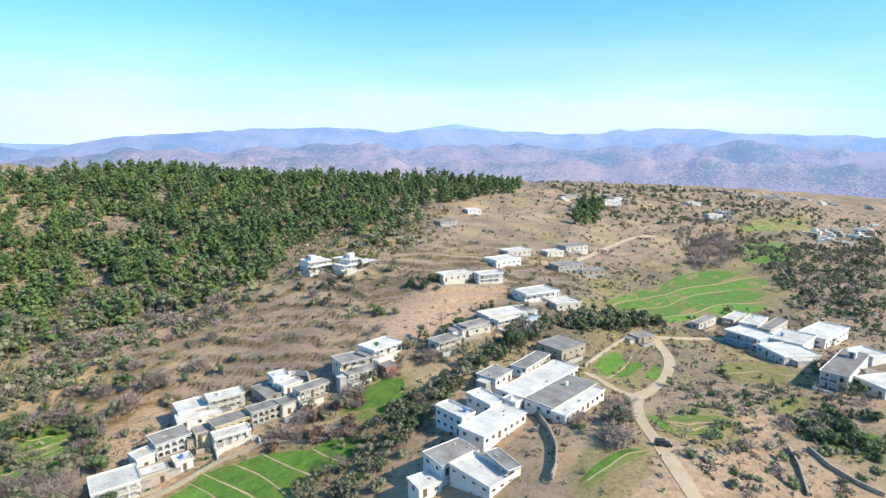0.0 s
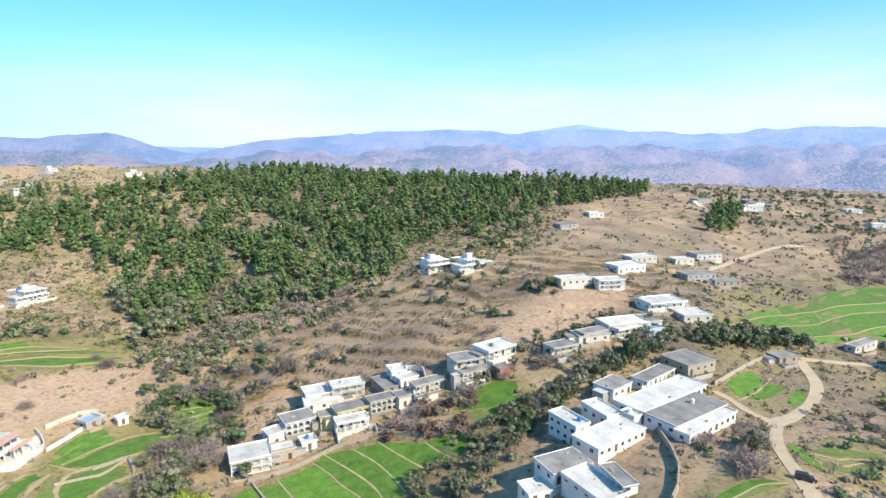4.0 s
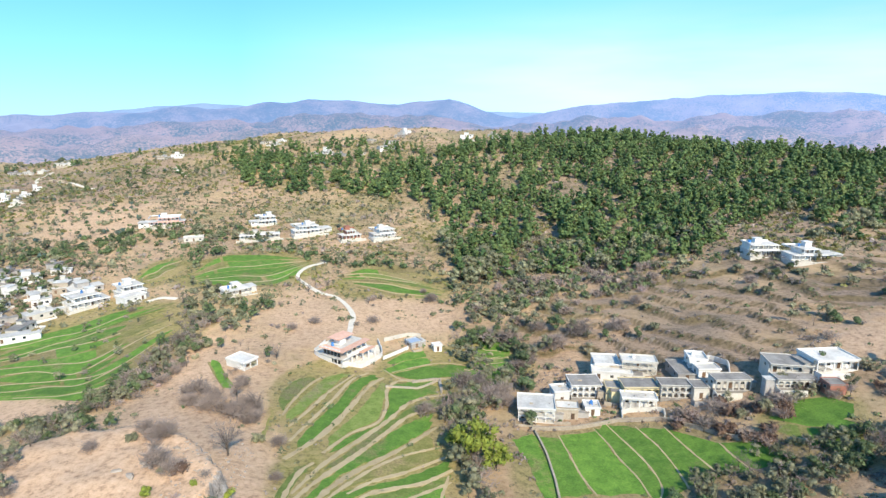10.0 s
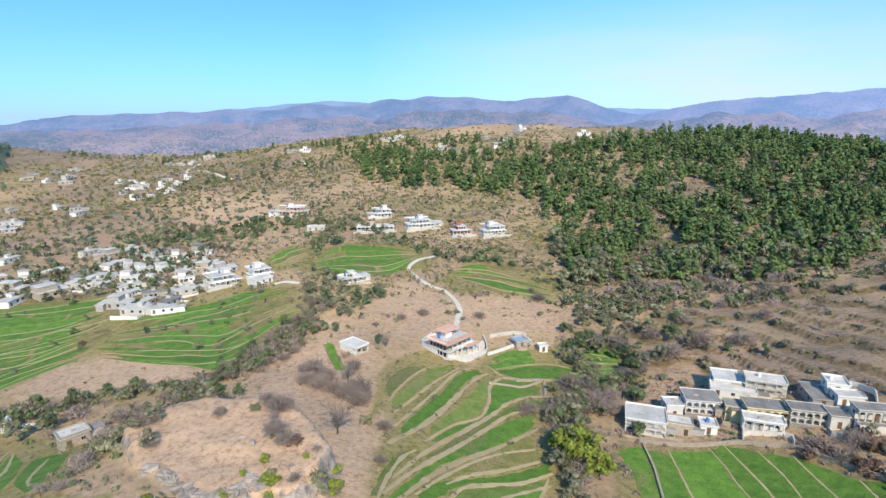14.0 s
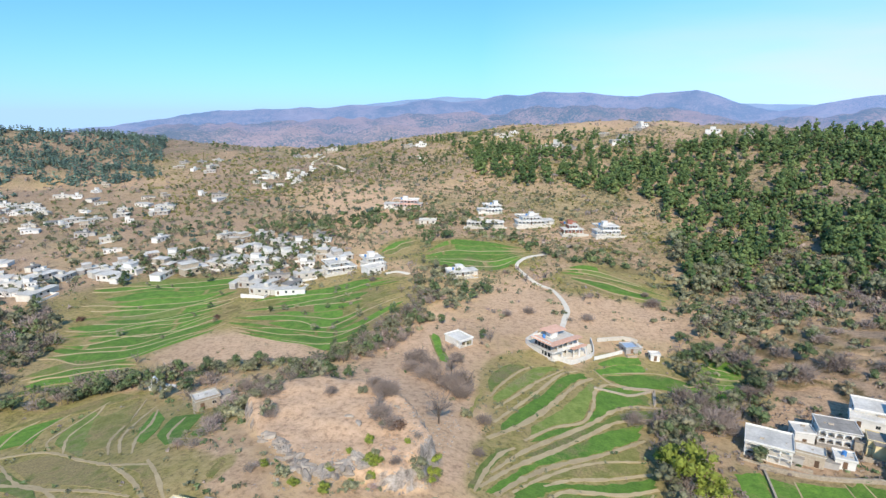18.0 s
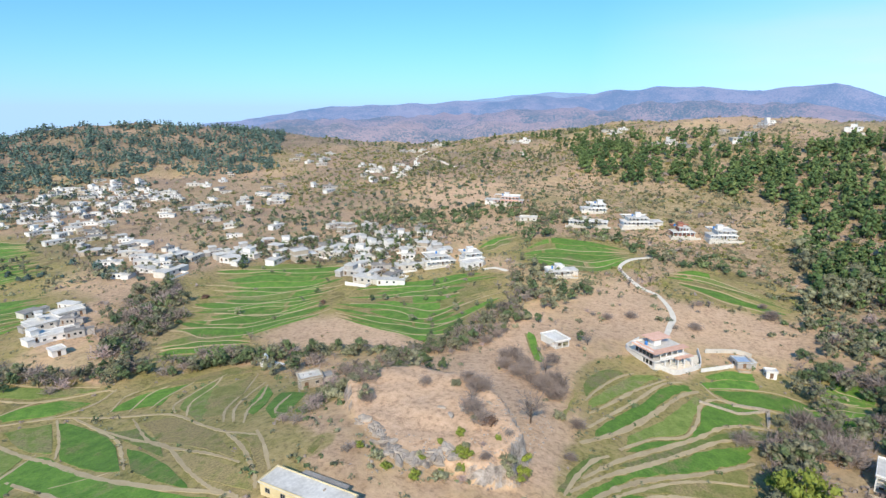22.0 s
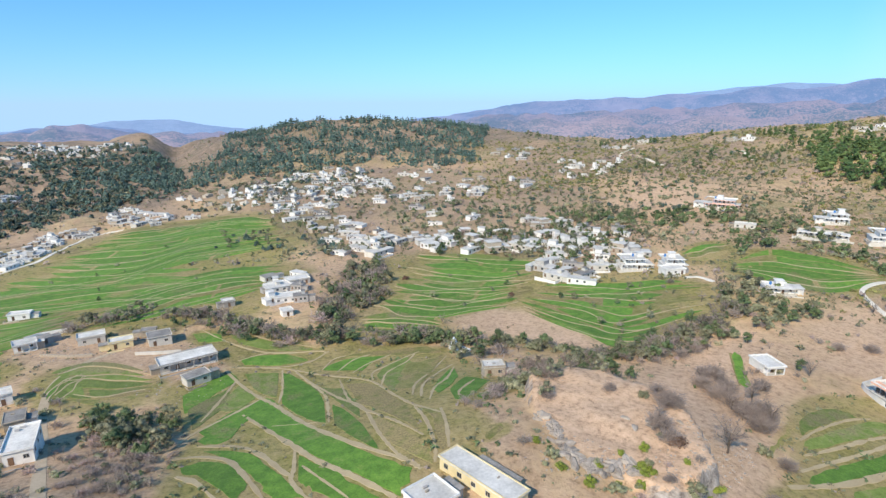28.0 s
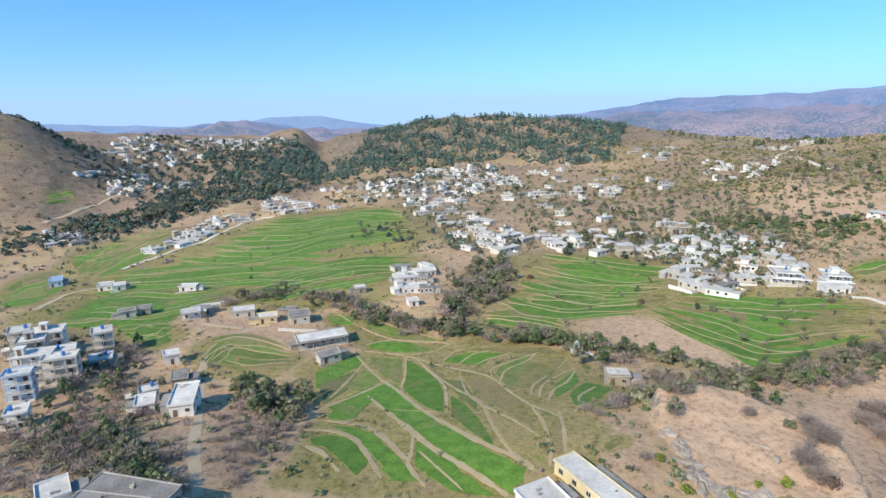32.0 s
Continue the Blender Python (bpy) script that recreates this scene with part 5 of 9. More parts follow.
def jeep(x, y, yaw, label):
    """A dark jeep: body, bonnet, cabin, glass and wheels."""
    dark = surface("dark_car_paint", (0.02, 0.022, 0.025), (0.04, 0.043, 0.05), 1.0, 4.0, 0.35, 0.0, 0.0)
    rubber = surface("tyre_rubber", (0.015, 0.015, 0.015), (0.03, 0.03, 0.03), 2.0, 8.0, 0.9, 0.0, 0.0)
    top = thing("jeep", pose(x, y, float(ground(x, y)) + 0.18, 0, 0, yaw), label, "vehicle")
    part("body", solid("body", [(-0.85, -2.0, 0.45, 0.85, 1.95, 1.0), (-0.8, 0.9, 1.0, 0.8, 1.9, 1.12)], dark), top)
    part("cabin", solid("cabin", [(-0.78, -1.9, 1.0, 0.78, 0.75, 1.75)], dark), top)
    part("windscreen", solid("windscreen", [(-0.7, 0.74, 1.12, 0.7, 0.79, 1.65)], GLASS), top)
    for side in (-0.79, 0.77):
        part("side_window", solid("side_window", [(side, -1.6, 1.15, side + 0.02, 0.5, 1.62)], GLASS), top)
    for sx in (-0.82, 0.82):
        for sy in (-1.25, 1.25):
            bm = bmesh.new()
            bmesh.ops.create_cone(bm, cap_ends=True, segments=16, radius1=0.4, radius2=0.4, depth=0.24, matrix=Matrix.Rotation(radians(90), 4, "Y"))
            me = bpy.data.meshes.new("wheel")
            bm.to_mesh(me)
            bm.free()
            me.materials.append(rubber)
            part("wheel", me, top, at=pose(sx, sy, 0.4))


def cone_mesh(name, r1, r2, h, mat, sides=12):
    bm = bmesh.new()
    bmesh.ops.create_cone(bm, cap_ends=True, segments=sides, radius1=r1, radius2=r2, depth=h, matrix=Matrix.Translation((0, 0, h / 2)))
    me = bpy.data.meshes.new(name)
    bm.to_mesh(me)
    bm.free()
    me.materials.append(mat)
    return me


ONE = np.random.default_rng(5)

# ---- ways ----
way("concrete_path", ((-17.1, 356.6), (-28.1, 346.3), (-32.4, 330.0), (-25.6, 313.2), (-17.8, 301.5), (-8.7, 293.2), (-1.1, 270.1), (-1.6, 254.4), (-2.8, 239.2)), 2.6, CONCRETE, "pale concrete lane winding down to the pink house")
way("dirt_road", ((251.0, 70.4), (229.6, 58.7), (209.6, 54.2), (190.7, 54.3), (180.4, 55.3), (163.5, 48.9), (147.9, 39.0), (133.2, 28.7), (125.1, 23.0)), 4.2, DUST, "dusty tan dirt road between dry terraces")
way("side_track", ((252.5, 70.9), (264.9, 59.2), (281.4, 45.6)), 3.5, DUST, "dusty tan track to the white compound")
way("lane", ((180.4, 55.3), (182.8, 63.5), (187.6, 71.6), (189.8, 78.0)), 3, DUST, "dusty lane up to the compound")
way("farm_track", ((-243.0, 60.0), (-238.5, 47.9), (-222.9, 33.7), (-200.3, 25.8), (-174.5, 21.2), (-134.9, 13.6), (-106.7, 10.0)), 2.7, DUST, "straight dusty track past the farmhouses", 90, 0.06)
way("ridge_road", ((-333.1, 668.5), (-352.0, 705.5), (-354.3, 725.2), (-352.5, 746.2)), 3.2, CONCRETE, "pale road over the ridge")
way("ridge_road", ((-309.2, 661.5), (-288.3, 651.1), (-263.8, 622.6), (-246.4, 602.5)), 3.2, CONCRETE, "pale road along the hillside below the ridge")
way("ridge_road", ((-195.9, 682.5), (-186.0, 660.0), (-183.9, 652.0), (-168.7, 622.5)), 3.0, CONCRETE, "short pale track at the crest of the hill")
way("far_road", ((-342.9, -31.2), (-384.8, -17.5), (-396.1, 3.1), (-393.2, 21.9)), 3.5, DUST, "pale earth road along the valley")
way("valley_road", ((-464.4, 15.0), (-491.8, 37.5), (-516.0, 64.0), (-532.6, 88.5), (-574.9, 114.2), (-609.1, 150.1), (-596.6, 167.6)), 4, CONCRETE, "pale road beside the long roadside village")
way("river_road", ((-747.9, -43.4), (-784.1, -12.8), (-829.7, 22.7), (-847.0, 48.4)), 5, DUST, "pale earth road along the river")
way("hill_road", ((-353.0, 713.6), (-300.5, 656.6), (-259.1, 619.4)), 5, DUST, "pale hill road")
way("hill_lane", ((345.8, 159.3), (433.8, 170.5), (518.1, 176.7), (573.7, 167.3)), 4, DUST, "pale earth hill road")
way("village_lane", ((-106.2, 296.7), (-100.1, 302.3), (-91.1, 299.0)), 3, CONCRETE, "pale lane beside the village")

# ---- crop fields ----
crops = sown("large wheat field of slanting green plots below the old village")
plot(crops, ((47.6, 154.1), (48.4, 145.9), (48.9, 134.2), (47.7, 121.6)), ((55.7, 156.3), (56.0, 145.3), (54.3, 132.7), (51.9, 123.1)), 0, 501)
plot(crops, ((55.7, 156.3), (56.0, 145.3), (54.3, 132.7), (51.9, 123.1)), ((63.8, 154.3), (63.0, 140.8), (62.5, 132.8), (63.2, 123.7)), 0, 502)
plot(crops, ((63.8, 154.3), (63.0, 140.8), (62.5, 132.8), (63.2, 123.7)), ((76.4, 155.7), (77.1, 145.8), (76.8, 138.8), (77.5, 128.7), (76.7, 120.1)), 0, 503)
plot(crops, ((76.4, 155.7), (77.1, 145.8), (76.8, 138.8), (77.5, 128.7), (76.7, 120.1)), ((80.9, 158.5), (82.5, 143.7), (83.1, 131.4), (81.5, 122.8), (78.0, 117.8)), 0, 504)
plot(crops, ((80.9, 158.5), (82.5, 143.7), (83.1, 131.4), (81.5, 122.8), (78.0, 117.8)), ((89.1, 152.1), (90.2, 140.3), (89.4, 128.7), (87.7, 119.9)), 0, 505)
plot(crops, ((89.1, 152.1), (90.2, 140.3), (89.4, 128.7), (87.7, 119.9)), ((97.0, 148.2), (97.4, 134.9), (98.3, 121.2)), 0, 506)
plot(crops, ((97.0, 148.2), (97.4, 134.9), (98.3, 121.2)), ((106.4, 134.3), (106.1, 126.5), (106.5, 119.3)), 0, 507)
plot(crops, ((106.4, 134.3), (106.1, 126.5), (106.5, 119.3)), ((116.5, 130.7), (116.7, 124.0), (117.4, 119.8)), 0, 508)
bank(crops, ((63.8, 154.3), (63.0, 140.8), (62.5, 132.8), (63.2, 123.7)), 0.6, 509)
bank(crops, ((76.4, 155.7), (77.1, 145.8), (76.8, 138.8), (77.5, 128.7), (76.7, 120.1)), 0.6, 510)
bank(crops, ((80.9, 158.5), (82.5, 143.7), (83.1, 131.4), (81.5, 122.8), (78.0, 117.8)), 0.6, 511)
bank(crops, ((89.1, 152.1), (90.2, 140.3), (89.4, 128.7), (87.7, 119.9)), 0.6, 512)
bank(crops, ((97.0, 148.2), (97.4, 134.9), (98.3, 121.2)), 0.6, 513)
bank(crops, ((106.4, 134.3), (106.1, 126.5), (106.5, 119.3)), 0.6, 514)
plot(crops, ((136.4, 141.9), (145.8, 139.5), (150.0, 133.0)), ((129.7, 132.7), (134.9, 127.6), (145.4, 128.4)), 0, 515)
grassy((44.9, 156.0), (76.4, 158.9), (98.6, 150.6), (117.0, 131.4), (117.7, 119.7), (104.8, 118.0), (86.0, 118.0), (73.5, 116.5), (39.3, 122.1))
grassy((-249.9, 89.9), (-218.3, 98.8), (-186.7, 117.6), (-165.2, 142.4), (-140.0, 150.2), (-116.0, 127.7), (-99.6, 104.4), (-80.6, 86.4), (-71.9, 75.4), (-75.8, 69.9), (-69.6, 62.4), (-109.6, 30.6), (-129.1, 38.5), (-144.7, 49.9), (-180.6, 58.6), (-190.3, 80.6), (-232.9, 87.9))
grassy((-27.2, 194.5), (7.2, 206.3), (31.2, 196.6), (31.8, 176.2), (24.6, 159.7), (26.0, 135.4), (21.6, 122.3), (-20.0, 109.1), (-18.3, 125.1), (-17.3, 141.5), (-23.0, 155.0), (-26.8, 176.3))
grassy((9.8, 203.9), (19.8, 222.1), (49.0, 235.6), (69.2, 229.9), (66.2, 214.5), (52.1, 190.5), (35.3, 198.2))
grassy((-270.1, 254.1), (-203.1, 283.3), (-125.9, 278.1), (-92.8, 302.8), (-72.6, 239.5), (-87.4, 191.1), (-111.6, 198.6), (-154.1, 211.8), (-167.2, 182.6), (-203.3, 157.9))
grassy((-587.7, 155.7), (-485.0, 282.3), (-360.4, 209.3), (-380.7, 135.1), (-312.8, 181.4), (-274.2, 143.6), (-276.1, 55.3), (-440.3, 40.3))
bare_ground((-63.8, 131.7), (-69.2, 223.8), (-60.6, 249.7), (-32.8, 211.9), (-31.7, 170.9), (-23.8, 142.9), (-22.7, 110.3), (-33.5, 100.7), (-50.1, 114.4))
bare_ground((-162.6, 174.0), (-159.9, 203.0), (-144.6, 211.1), (-109.7, 195.1), (-89.3, 184.5), (-100.2, 177.5), (-131.4, 171.6))
bare_ground((-235.9, 446.7), (-249.9, 528.9), (-182.4, 534.6), (-146.3, 451.6), (-166.6, 419.4))
bare_ground((-20.9, 253.8), (-1.3, 288.3), (30.3, 291.7), (48.8, 262.3), (39.8, 243.8), (4.8, 240.8))
bare_ground((-44.6, 285.3), (-28.4, 306.9), (-5.4, 281.9), (-7.7, 257.3), (-30.3, 239.4))
crops = sown("field of curved green and dull wheat strips below the pink-roofed house")
plot(crops, ((-26.2, 176.4), (-25.2, 186.8), (-22.0, 195.7), (-16.9, 198.3)), ((-23.9, 168.7), (-22.1, 177.3), (-19.1, 187.3), (-14.7, 197.2)), 1, 516)
plot(crops, ((-22.6, 165.9), (-18.8, 178.1), (-15.2, 189.3), (-10.4, 198.6), (-5.1, 201.6)), ((-21.4, 160.6), (-15.9, 173.2), (-10.8, 185.0), (-5.0, 197.4), (-1.3, 201.2)), 1, 517)
plot(crops, ((-17.8, 146.7), (-13.9, 159.9), (-7.4, 176.2), (-0.7, 194.5), (7.0, 200.8)), ((-17.8, 139.6), (-11.7, 153.7), (-4.4, 171.7), (3.6, 191.5), (9.1, 197.4)), 0, 518)
plot(crops, ((-9.0, 151.6), (-3.3, 162.9), (3.3, 178.4), (10.1, 196.1)), ((-9.2, 145.0), (-2.3, 156.7), (5.9, 165.0), (9.5, 179.6), (10.8, 188.8)), 1, 519)
plot(crops, ((-9.0, 142.6), (-1.4, 154.7), (6.7, 162.5), (10.5, 174.9), (11.9, 186.8), (16.4, 193.2), (30.6, 196.1)), ((-8.3, 141.2), (0.3, 153.7), (9.6, 165.8), (16.0, 175.7), (21.5, 181.5), (24.8, 183.5), (29.6, 185.4)), 0, 520)
plot(crops, ((-9.6, 133.8), (-1.4, 146.8), (5.6, 157.5), (14.5, 169.5), (22.2, 178.4), (31.7, 182.0)), ((-8.5, 132.3), (-0.5, 144.3), (7.3, 156.1), (15.3, 167.0), (23.6, 173.8), (31.1, 178.2)), 1, 521)
plot(crops, ((-16.4, 110.5), (-11.1, 123.7), (-2.9, 138.1), (7.2, 152.5), (14.9, 162.1), (26.3, 172.0)), ((-14.6, 111.2), (-8.9, 123.1), (-2.0, 134.5), (10.3, 146.5), (17.8, 154.8), (23.9, 161.3)), 0, 522)
plot(crops, ((-13.3, 110.6), (-6.9, 123.8), (1.8, 135.0), (11.8, 145.2), (23.4, 157.7)), ((-10.6, 117.4), (-5.5, 124.3), (5.0, 137.4), (13.4, 144.0), (23.2, 149.2)), 2, 523)
plot(crops, ((-9.3, 118.4), (-2.7, 128.0), (5.0, 136.5), (13.3, 143.1), (24.7, 148.0)), ((-4.0, 124.8), (3.3, 130.4), (12.7, 135.7), (24.9, 144.1)), 2, 524)
plot(crops, ((-10.3, 113.9), (-6.7, 121.3), (-0.5, 126.0), (7.7, 129.8), (15.7, 134.5), (26.3, 142.3)), ((-10.0, 109.7), (-3.8, 117.4), (-1.2, 121.9), (4.6, 126.3), (13.6, 128.7), (20.0, 132.0), (25.5, 137.4)), 0, 525)
plot(crops, ((-3.1, 115.3), (1.7, 122.1), (9.0, 125.8), (16.6, 128.7), (26.0, 135.4)), ((0.2, 113.1), (8.6, 120.1), (16.2, 125.2), (23.7, 131.1)), 1, 526)
plot(crops, ((0.2, 114.2), (4.4, 118.9), (13.3, 125.0), (22.8, 130.1)), ((0.2, 109.0), (12.5, 116.8), (21.6, 122.3)), 0, 527)
plot(crops, ((-19.8, 109.2), (-19.6, 119.0), (-17.5, 130.0), (-14.3, 135.9)), ((-17.6, 110.0), (-17.0, 120.1), (-14.5, 129.6), (-11.9, 134.2)), 1, 528)
plot(crops, ((-27.4, 145.5), (-27.6, 162.6), (-27.2, 176.2)), ((-26.4, 145.1), (-26.3, 162.0), (-26.1, 174.1)), 2, 529)
bank(crops, ((-23.5, 165.7), (-21.1, 177.5), (-16.4, 192.2), (-11.6, 199.4)), 1.1, 530)
bank(crops, ((-20.8, 157.8), (-14.9, 172.2), (-8.9, 186.9), (-0.7, 200.8)), 1.2, 531)
bank(crops, ((-19.6, 148.0), (-15.0, 161.6), (-8.5, 178.2), (-1.7, 195.9), (4.8, 202.2)), 1.3, 532)
bank(crops, ((-19.9, 137.2), (-11.6, 151.8), (-3.4, 170.7), (4.6, 190.2), (10.2, 197.6)), 2.2, 533)
bank(crops, ((-10.1, 142.2), (-2.3, 155.5), (6.4, 163.6), (9.9, 175.6), (10.7, 186.5), (15.4, 194.5), (24.1, 195.6), (31.7, 195.8)), 1.3, 534)
bank(crops, ((-16.3, 120.3), (-9.7, 135.9), (-0.5, 150.5), (9.5, 164.6), (17.0, 176.4), (24.6, 182.2), (33.2, 184.8)), 1.6, 535)
bank(crops, ((-17.9, 112.2), (-11.3, 126.4), (-1.3, 141.8), (8.2, 156.3), (17.3, 168.6), (29.8, 175.9)), 1.6, 536)
bank(crops, ((-14.0, 111.4), (-7.6, 124.1), (-0.5, 134.3), (12.0, 146.9), (24.8, 160.8)), 1.6, 537)
bank(crops, ((-10.4, 115.1), (-4.8, 124.6), (4.2, 136.3), (13.4, 143.7), (24.3, 148.8)), 1.1, 538)
bank(crops, ((-3.3, 122.5), (3.2, 129.3), (12.6, 134.8), (25.1, 143.2)), 1.4, 539)
bank(crops, ((-3.1, 114.2), (1.0, 122.4), (9.0, 126.8), (16.8, 130.0), (25.7, 136.6)), 1.4, 540)
bank(crops, ((1.6, 113.6), (11.6, 122.1), (24.4, 130.7)), 1.2, 541)
bank(crops, ((-18.6, 109.7), (-17.6, 119.8), (-15.3, 130.8), (-12.1, 136.7)), 1.3, 542)
bank(crops, ((24.1, 133.7), (21.6, 126.9), (19.3, 120.7)), 1.1, 543)
bank(crops, ((31.0, 195.2), (30.6, 186.5)), 0.9, 544)
crops = sown("small green wheat plots beside the white garden wall")
plot(crops, ((9.8, 203.9), (16.5, 210.2), (26.3, 215.8), (29.9, 215.9)), ((11.5, 201.4), (18.3, 203.9), (27.9, 208.9), (30.6, 212.1)), 0, 545)
plot(crops, ((12.0, 211.4), (19.7, 220.9), (29.6, 223.6)), ((13.0, 209.8), (21.4, 214.1), (29.6, 217.6)), 0, 546)
plot(crops, ((12.5, 200.0), (22.9, 205.6), (34.9, 210.2), (42.8, 208.6), (52.2, 204.8), (58.7, 208.1)), ((17.7, 197.3), (24.1, 196.1), (35.5, 199.1), (42.3, 194.6), (48.9, 190.5), (52.1, 190.5), (56.8, 198.1)), 0, 547)
plot(crops, ((50.5, 224.0), (58.6, 232.5), (65.6, 230.5), (67.3, 222.9)), ((49.4, 214.9), (55.8, 215.1), (61.6, 215.0), (65.9, 217.5)), 0, 548)
plot(crops, ((46.8, 211.8), (54.2, 213.3), (63.5, 213.1)), ((48.8, 204.8), (54.5, 204.8), (61.3, 209.2)), 0, 549)
plot(crops, ((30.0, 184.2), (38.2, 189.9), (45.9, 186.2)), ((30.3, 182.2), (37.5, 185.5), (44.1, 182.7)), 2, 550)
bank(crops, ((10.5, 205.1), (16.6, 196.1), (23.9, 194.3), (33.0, 197.4), (40.8, 192.4), (48.2, 187.1)), 1, 551)
bank(crops, ((13.7, 202.3), (23.1, 207.1), (35.1, 211.3), (43.0, 209.7)), 0.8, 552)
bank(crops, ((45.6, 217.6), (48.6, 203.8), (54.0, 202.8), (62.1, 208.0)), 0.8, 553)
bank(crops, ((48.0, 211.9), (56.7, 213.9), (65.8, 214.6)), 0.8, 554)
crops = sown("broad green and olive wheat field webbed with tan banks")
plot(crops, ((-177.0, 58.7), (-184.6, 71.7), (-186.2, 80.8)), ((-162.3, 54.3), (-170.8, 67.6), (-178.0, 80.0)), 0, 555)
plot(crops, ((-144.1, 50.4), (-152.2, 62.9), (-155.8, 77.9), (-143.4, 76.9), (-117.6, 72.4), (-93.2, 69.0), (-75.8, 69.9)), ((-135.8, 47.9), (-131.4, 53.5), (-142.2, 65.2), (-127.5, 64.4), (-100.7, 61.5), (-83.9, 61.8), (-70.2, 62.3)), 0, 556)
plot(crops, ((-172.3, 93.6), (-166.7, 94.9), (-147.9, 92.1), (-133.4, 85.9)), ((-147.1, 78.4), (-136.6, 76.7), (-124.6, 75.0), (-117.3, 75.5)), 0, 557)
plot(crops, ((-131.4, 86.8), (-122.4, 85.2), (-106.5, 79.2), (-89.5, 71.4)), ((-115.2, 76.3), (-106.4, 73.7), (-96.9, 71.8), (-89.3, 70.9)), 0, 558)
plot(crops, ((-131.0, 46.0), (-120.9, 53.1), (-105.5, 52.5), (-97.4, 52.1), (-87.7, 50.2)), ((-120.5, 48.6), (-111.4, 48.5), (-100.6, 47.1), (-92.6, 45.4)), 0, 559)
plot(crops, ((-106.3, 60.0), (-102.1, 60.1), (-84.9, 59.5), (-72.7, 60.0)), ((-95.6, 53.2), (-91.7, 52.8), (-88.2, 53.3), (-81.1, 53.9)), 0, 560)
plot(crops, ((-124.6, 38.2), (-123.2, 44.2), (-115.2, 47.6), (-102.7, 45.5)), ((-120.3, 37.9), (-115.8, 39.9), (-105.3, 40.5), (-98.3, 40.9)), 0, 561)
plot(crops, ((-164.3, 104.0), (-166.1, 114.2), (-162.7, 122.5)), ((-150.6, 113.1), (-154.4, 121.5), (-155.6, 129.5)), 0, 562)
plot(crops, ((-196.2, 89.0), (-192.7, 98.0), (-187.0, 104.6)), ((-189.7, 86.9), (-178.8, 97.3), (-176.1, 108.0)), 0, 563)
plot(crops, ((-239.9, 88.4), (-236.5, 93.2), (-230.1, 96.7)), ((-228.7, 86.1), (-224.7, 89.3), (-219.8, 94.4)), 0, 564)
plot(crops, ((-109.3, 107.6), (-121.3, 127.2), (-123.4, 132.9)), ((-103.5, 105.0), (-106.4, 113.6), (-113.0, 124.5)), 0, 565)
plot(crops, ((-103.1, 109.3), (-109.8, 123.1), (-106.1, 124.4)), ((-94.0, 101.9), (-92.3, 105.9), (-98.8, 124.0)), 0, 566)
plot(crops, ((-91.6, 107.5), (-90.9, 114.2), (-94.1, 129.3)), ((-87.8, 105.4), (-87.5, 115.0), (-90.6, 126.1)), 0, 567)
plot(crops, ((-174.1, 78.1), (-167.2, 77.7), (-159.6, 77.9)), ((-159.4, 62.6), (-153.1, 65.1), (-155.7, 71.9)), 1, 568)
plot(crops, ((-166.2, 56.6), (-169.8, 65.3), (-173.8, 74.9)), ((-146.9, 50.8), (-154.9, 60.6), (-158.2, 66.6)), 1, 569)
plot(crops, ((-182.2, 83.2), (-178.6, 87.9), (-173.1, 92.9)), ((-165.8, 79.0), (-158.1, 79.1), (-152.7, 80.2)), 1, 570)
plot(crops, ((-142.5, 95.2), (-138.9, 97.1), (-118.8, 88.7)), ((-160.2, 93.2), (-134.0, 89.3), (-109.4, 81.5)), 1, 571)
plot(crops, ((-144.0, 100.8), (-134.3, 105.3), (-105.8, 94.7)), ((-122.1, 90.2), (-103.3, 86.3), (-86.4, 81.7)), 2, 572)
plot(crops, ((-112.4, 85.8), (-96.2, 82.1), (-79.7, 77.9)), ((-91.8, 74.7), (-82.6, 73.6), (-73.2, 73.2)), 2, 573)
plot(crops, ((-141.3, 112.2), (-146.4, 120.4), (-148.7, 133.7)), ((-123.3, 103.4), (-121.4, 104.0), (-141.9, 129.8)), 1, 574)
plot(crops, ((-122.3, 102.5), (-117.4, 105.3), (-111.0, 101.2)), ((-143.5, 129.0), (-139.5, 131.1), (-136.7, 141.8)), 2, 575)
plot(crops, ((-229.3, 98.9), (-207.7, 106.2), (-183.7, 115.7)), ((-213.2, 96.3), (-196.0, 102.3), (-182.7, 115.0)), 1, 576)
plot(crops, ((-167.9, 112.8), (-165.9, 125.0), (-149.9, 147.2)), ((-169.8, 116.9), (-161.9, 124.7), (-137.2, 143.9)), 2, 577)
plot(crops, ((-100.2, 93.9), (-89.8, 89.0), (-76.4, 77.3)), ((-92.0, 94.3), (-84.0, 88.0), (-75.0, 79.5)), 2, 578)
grassy((-104.7, 22.1), (-124.9, 36.9), (-139.2, 51.2), (-138.3, 72.1), (-95.0, 77.7), (-71.7, 58.5))
bank(crops, ((-192.7, 80.6), (-171.0, 77.6), (-157.4, 76.7), (-145.9, 76.4), (-116.4, 71.7), (-94.9, 70.3), (-80.0, 71.3), (-75.1, 70.8)), 1.7, 579)
bank(crops, ((-192.4, 81.6), (-175.8, 95.6), (-161.5, 101.0), (-140.0, 107.4), (-116.4, 99.7), (-103.9, 95.2), (-90.5, 92.8)), 1.1, 580)
bank(crops, ((-174.8, 95.0), (-157.9, 85.2), (-148.2, 78.2)), 0.9, 581)
bank(crops, ((-171.7, 97.9), (-157.8, 95.1), (-140.5, 90.4), (-130.4, 84.7), (-117.4, 76.3)), 1.1, 582)
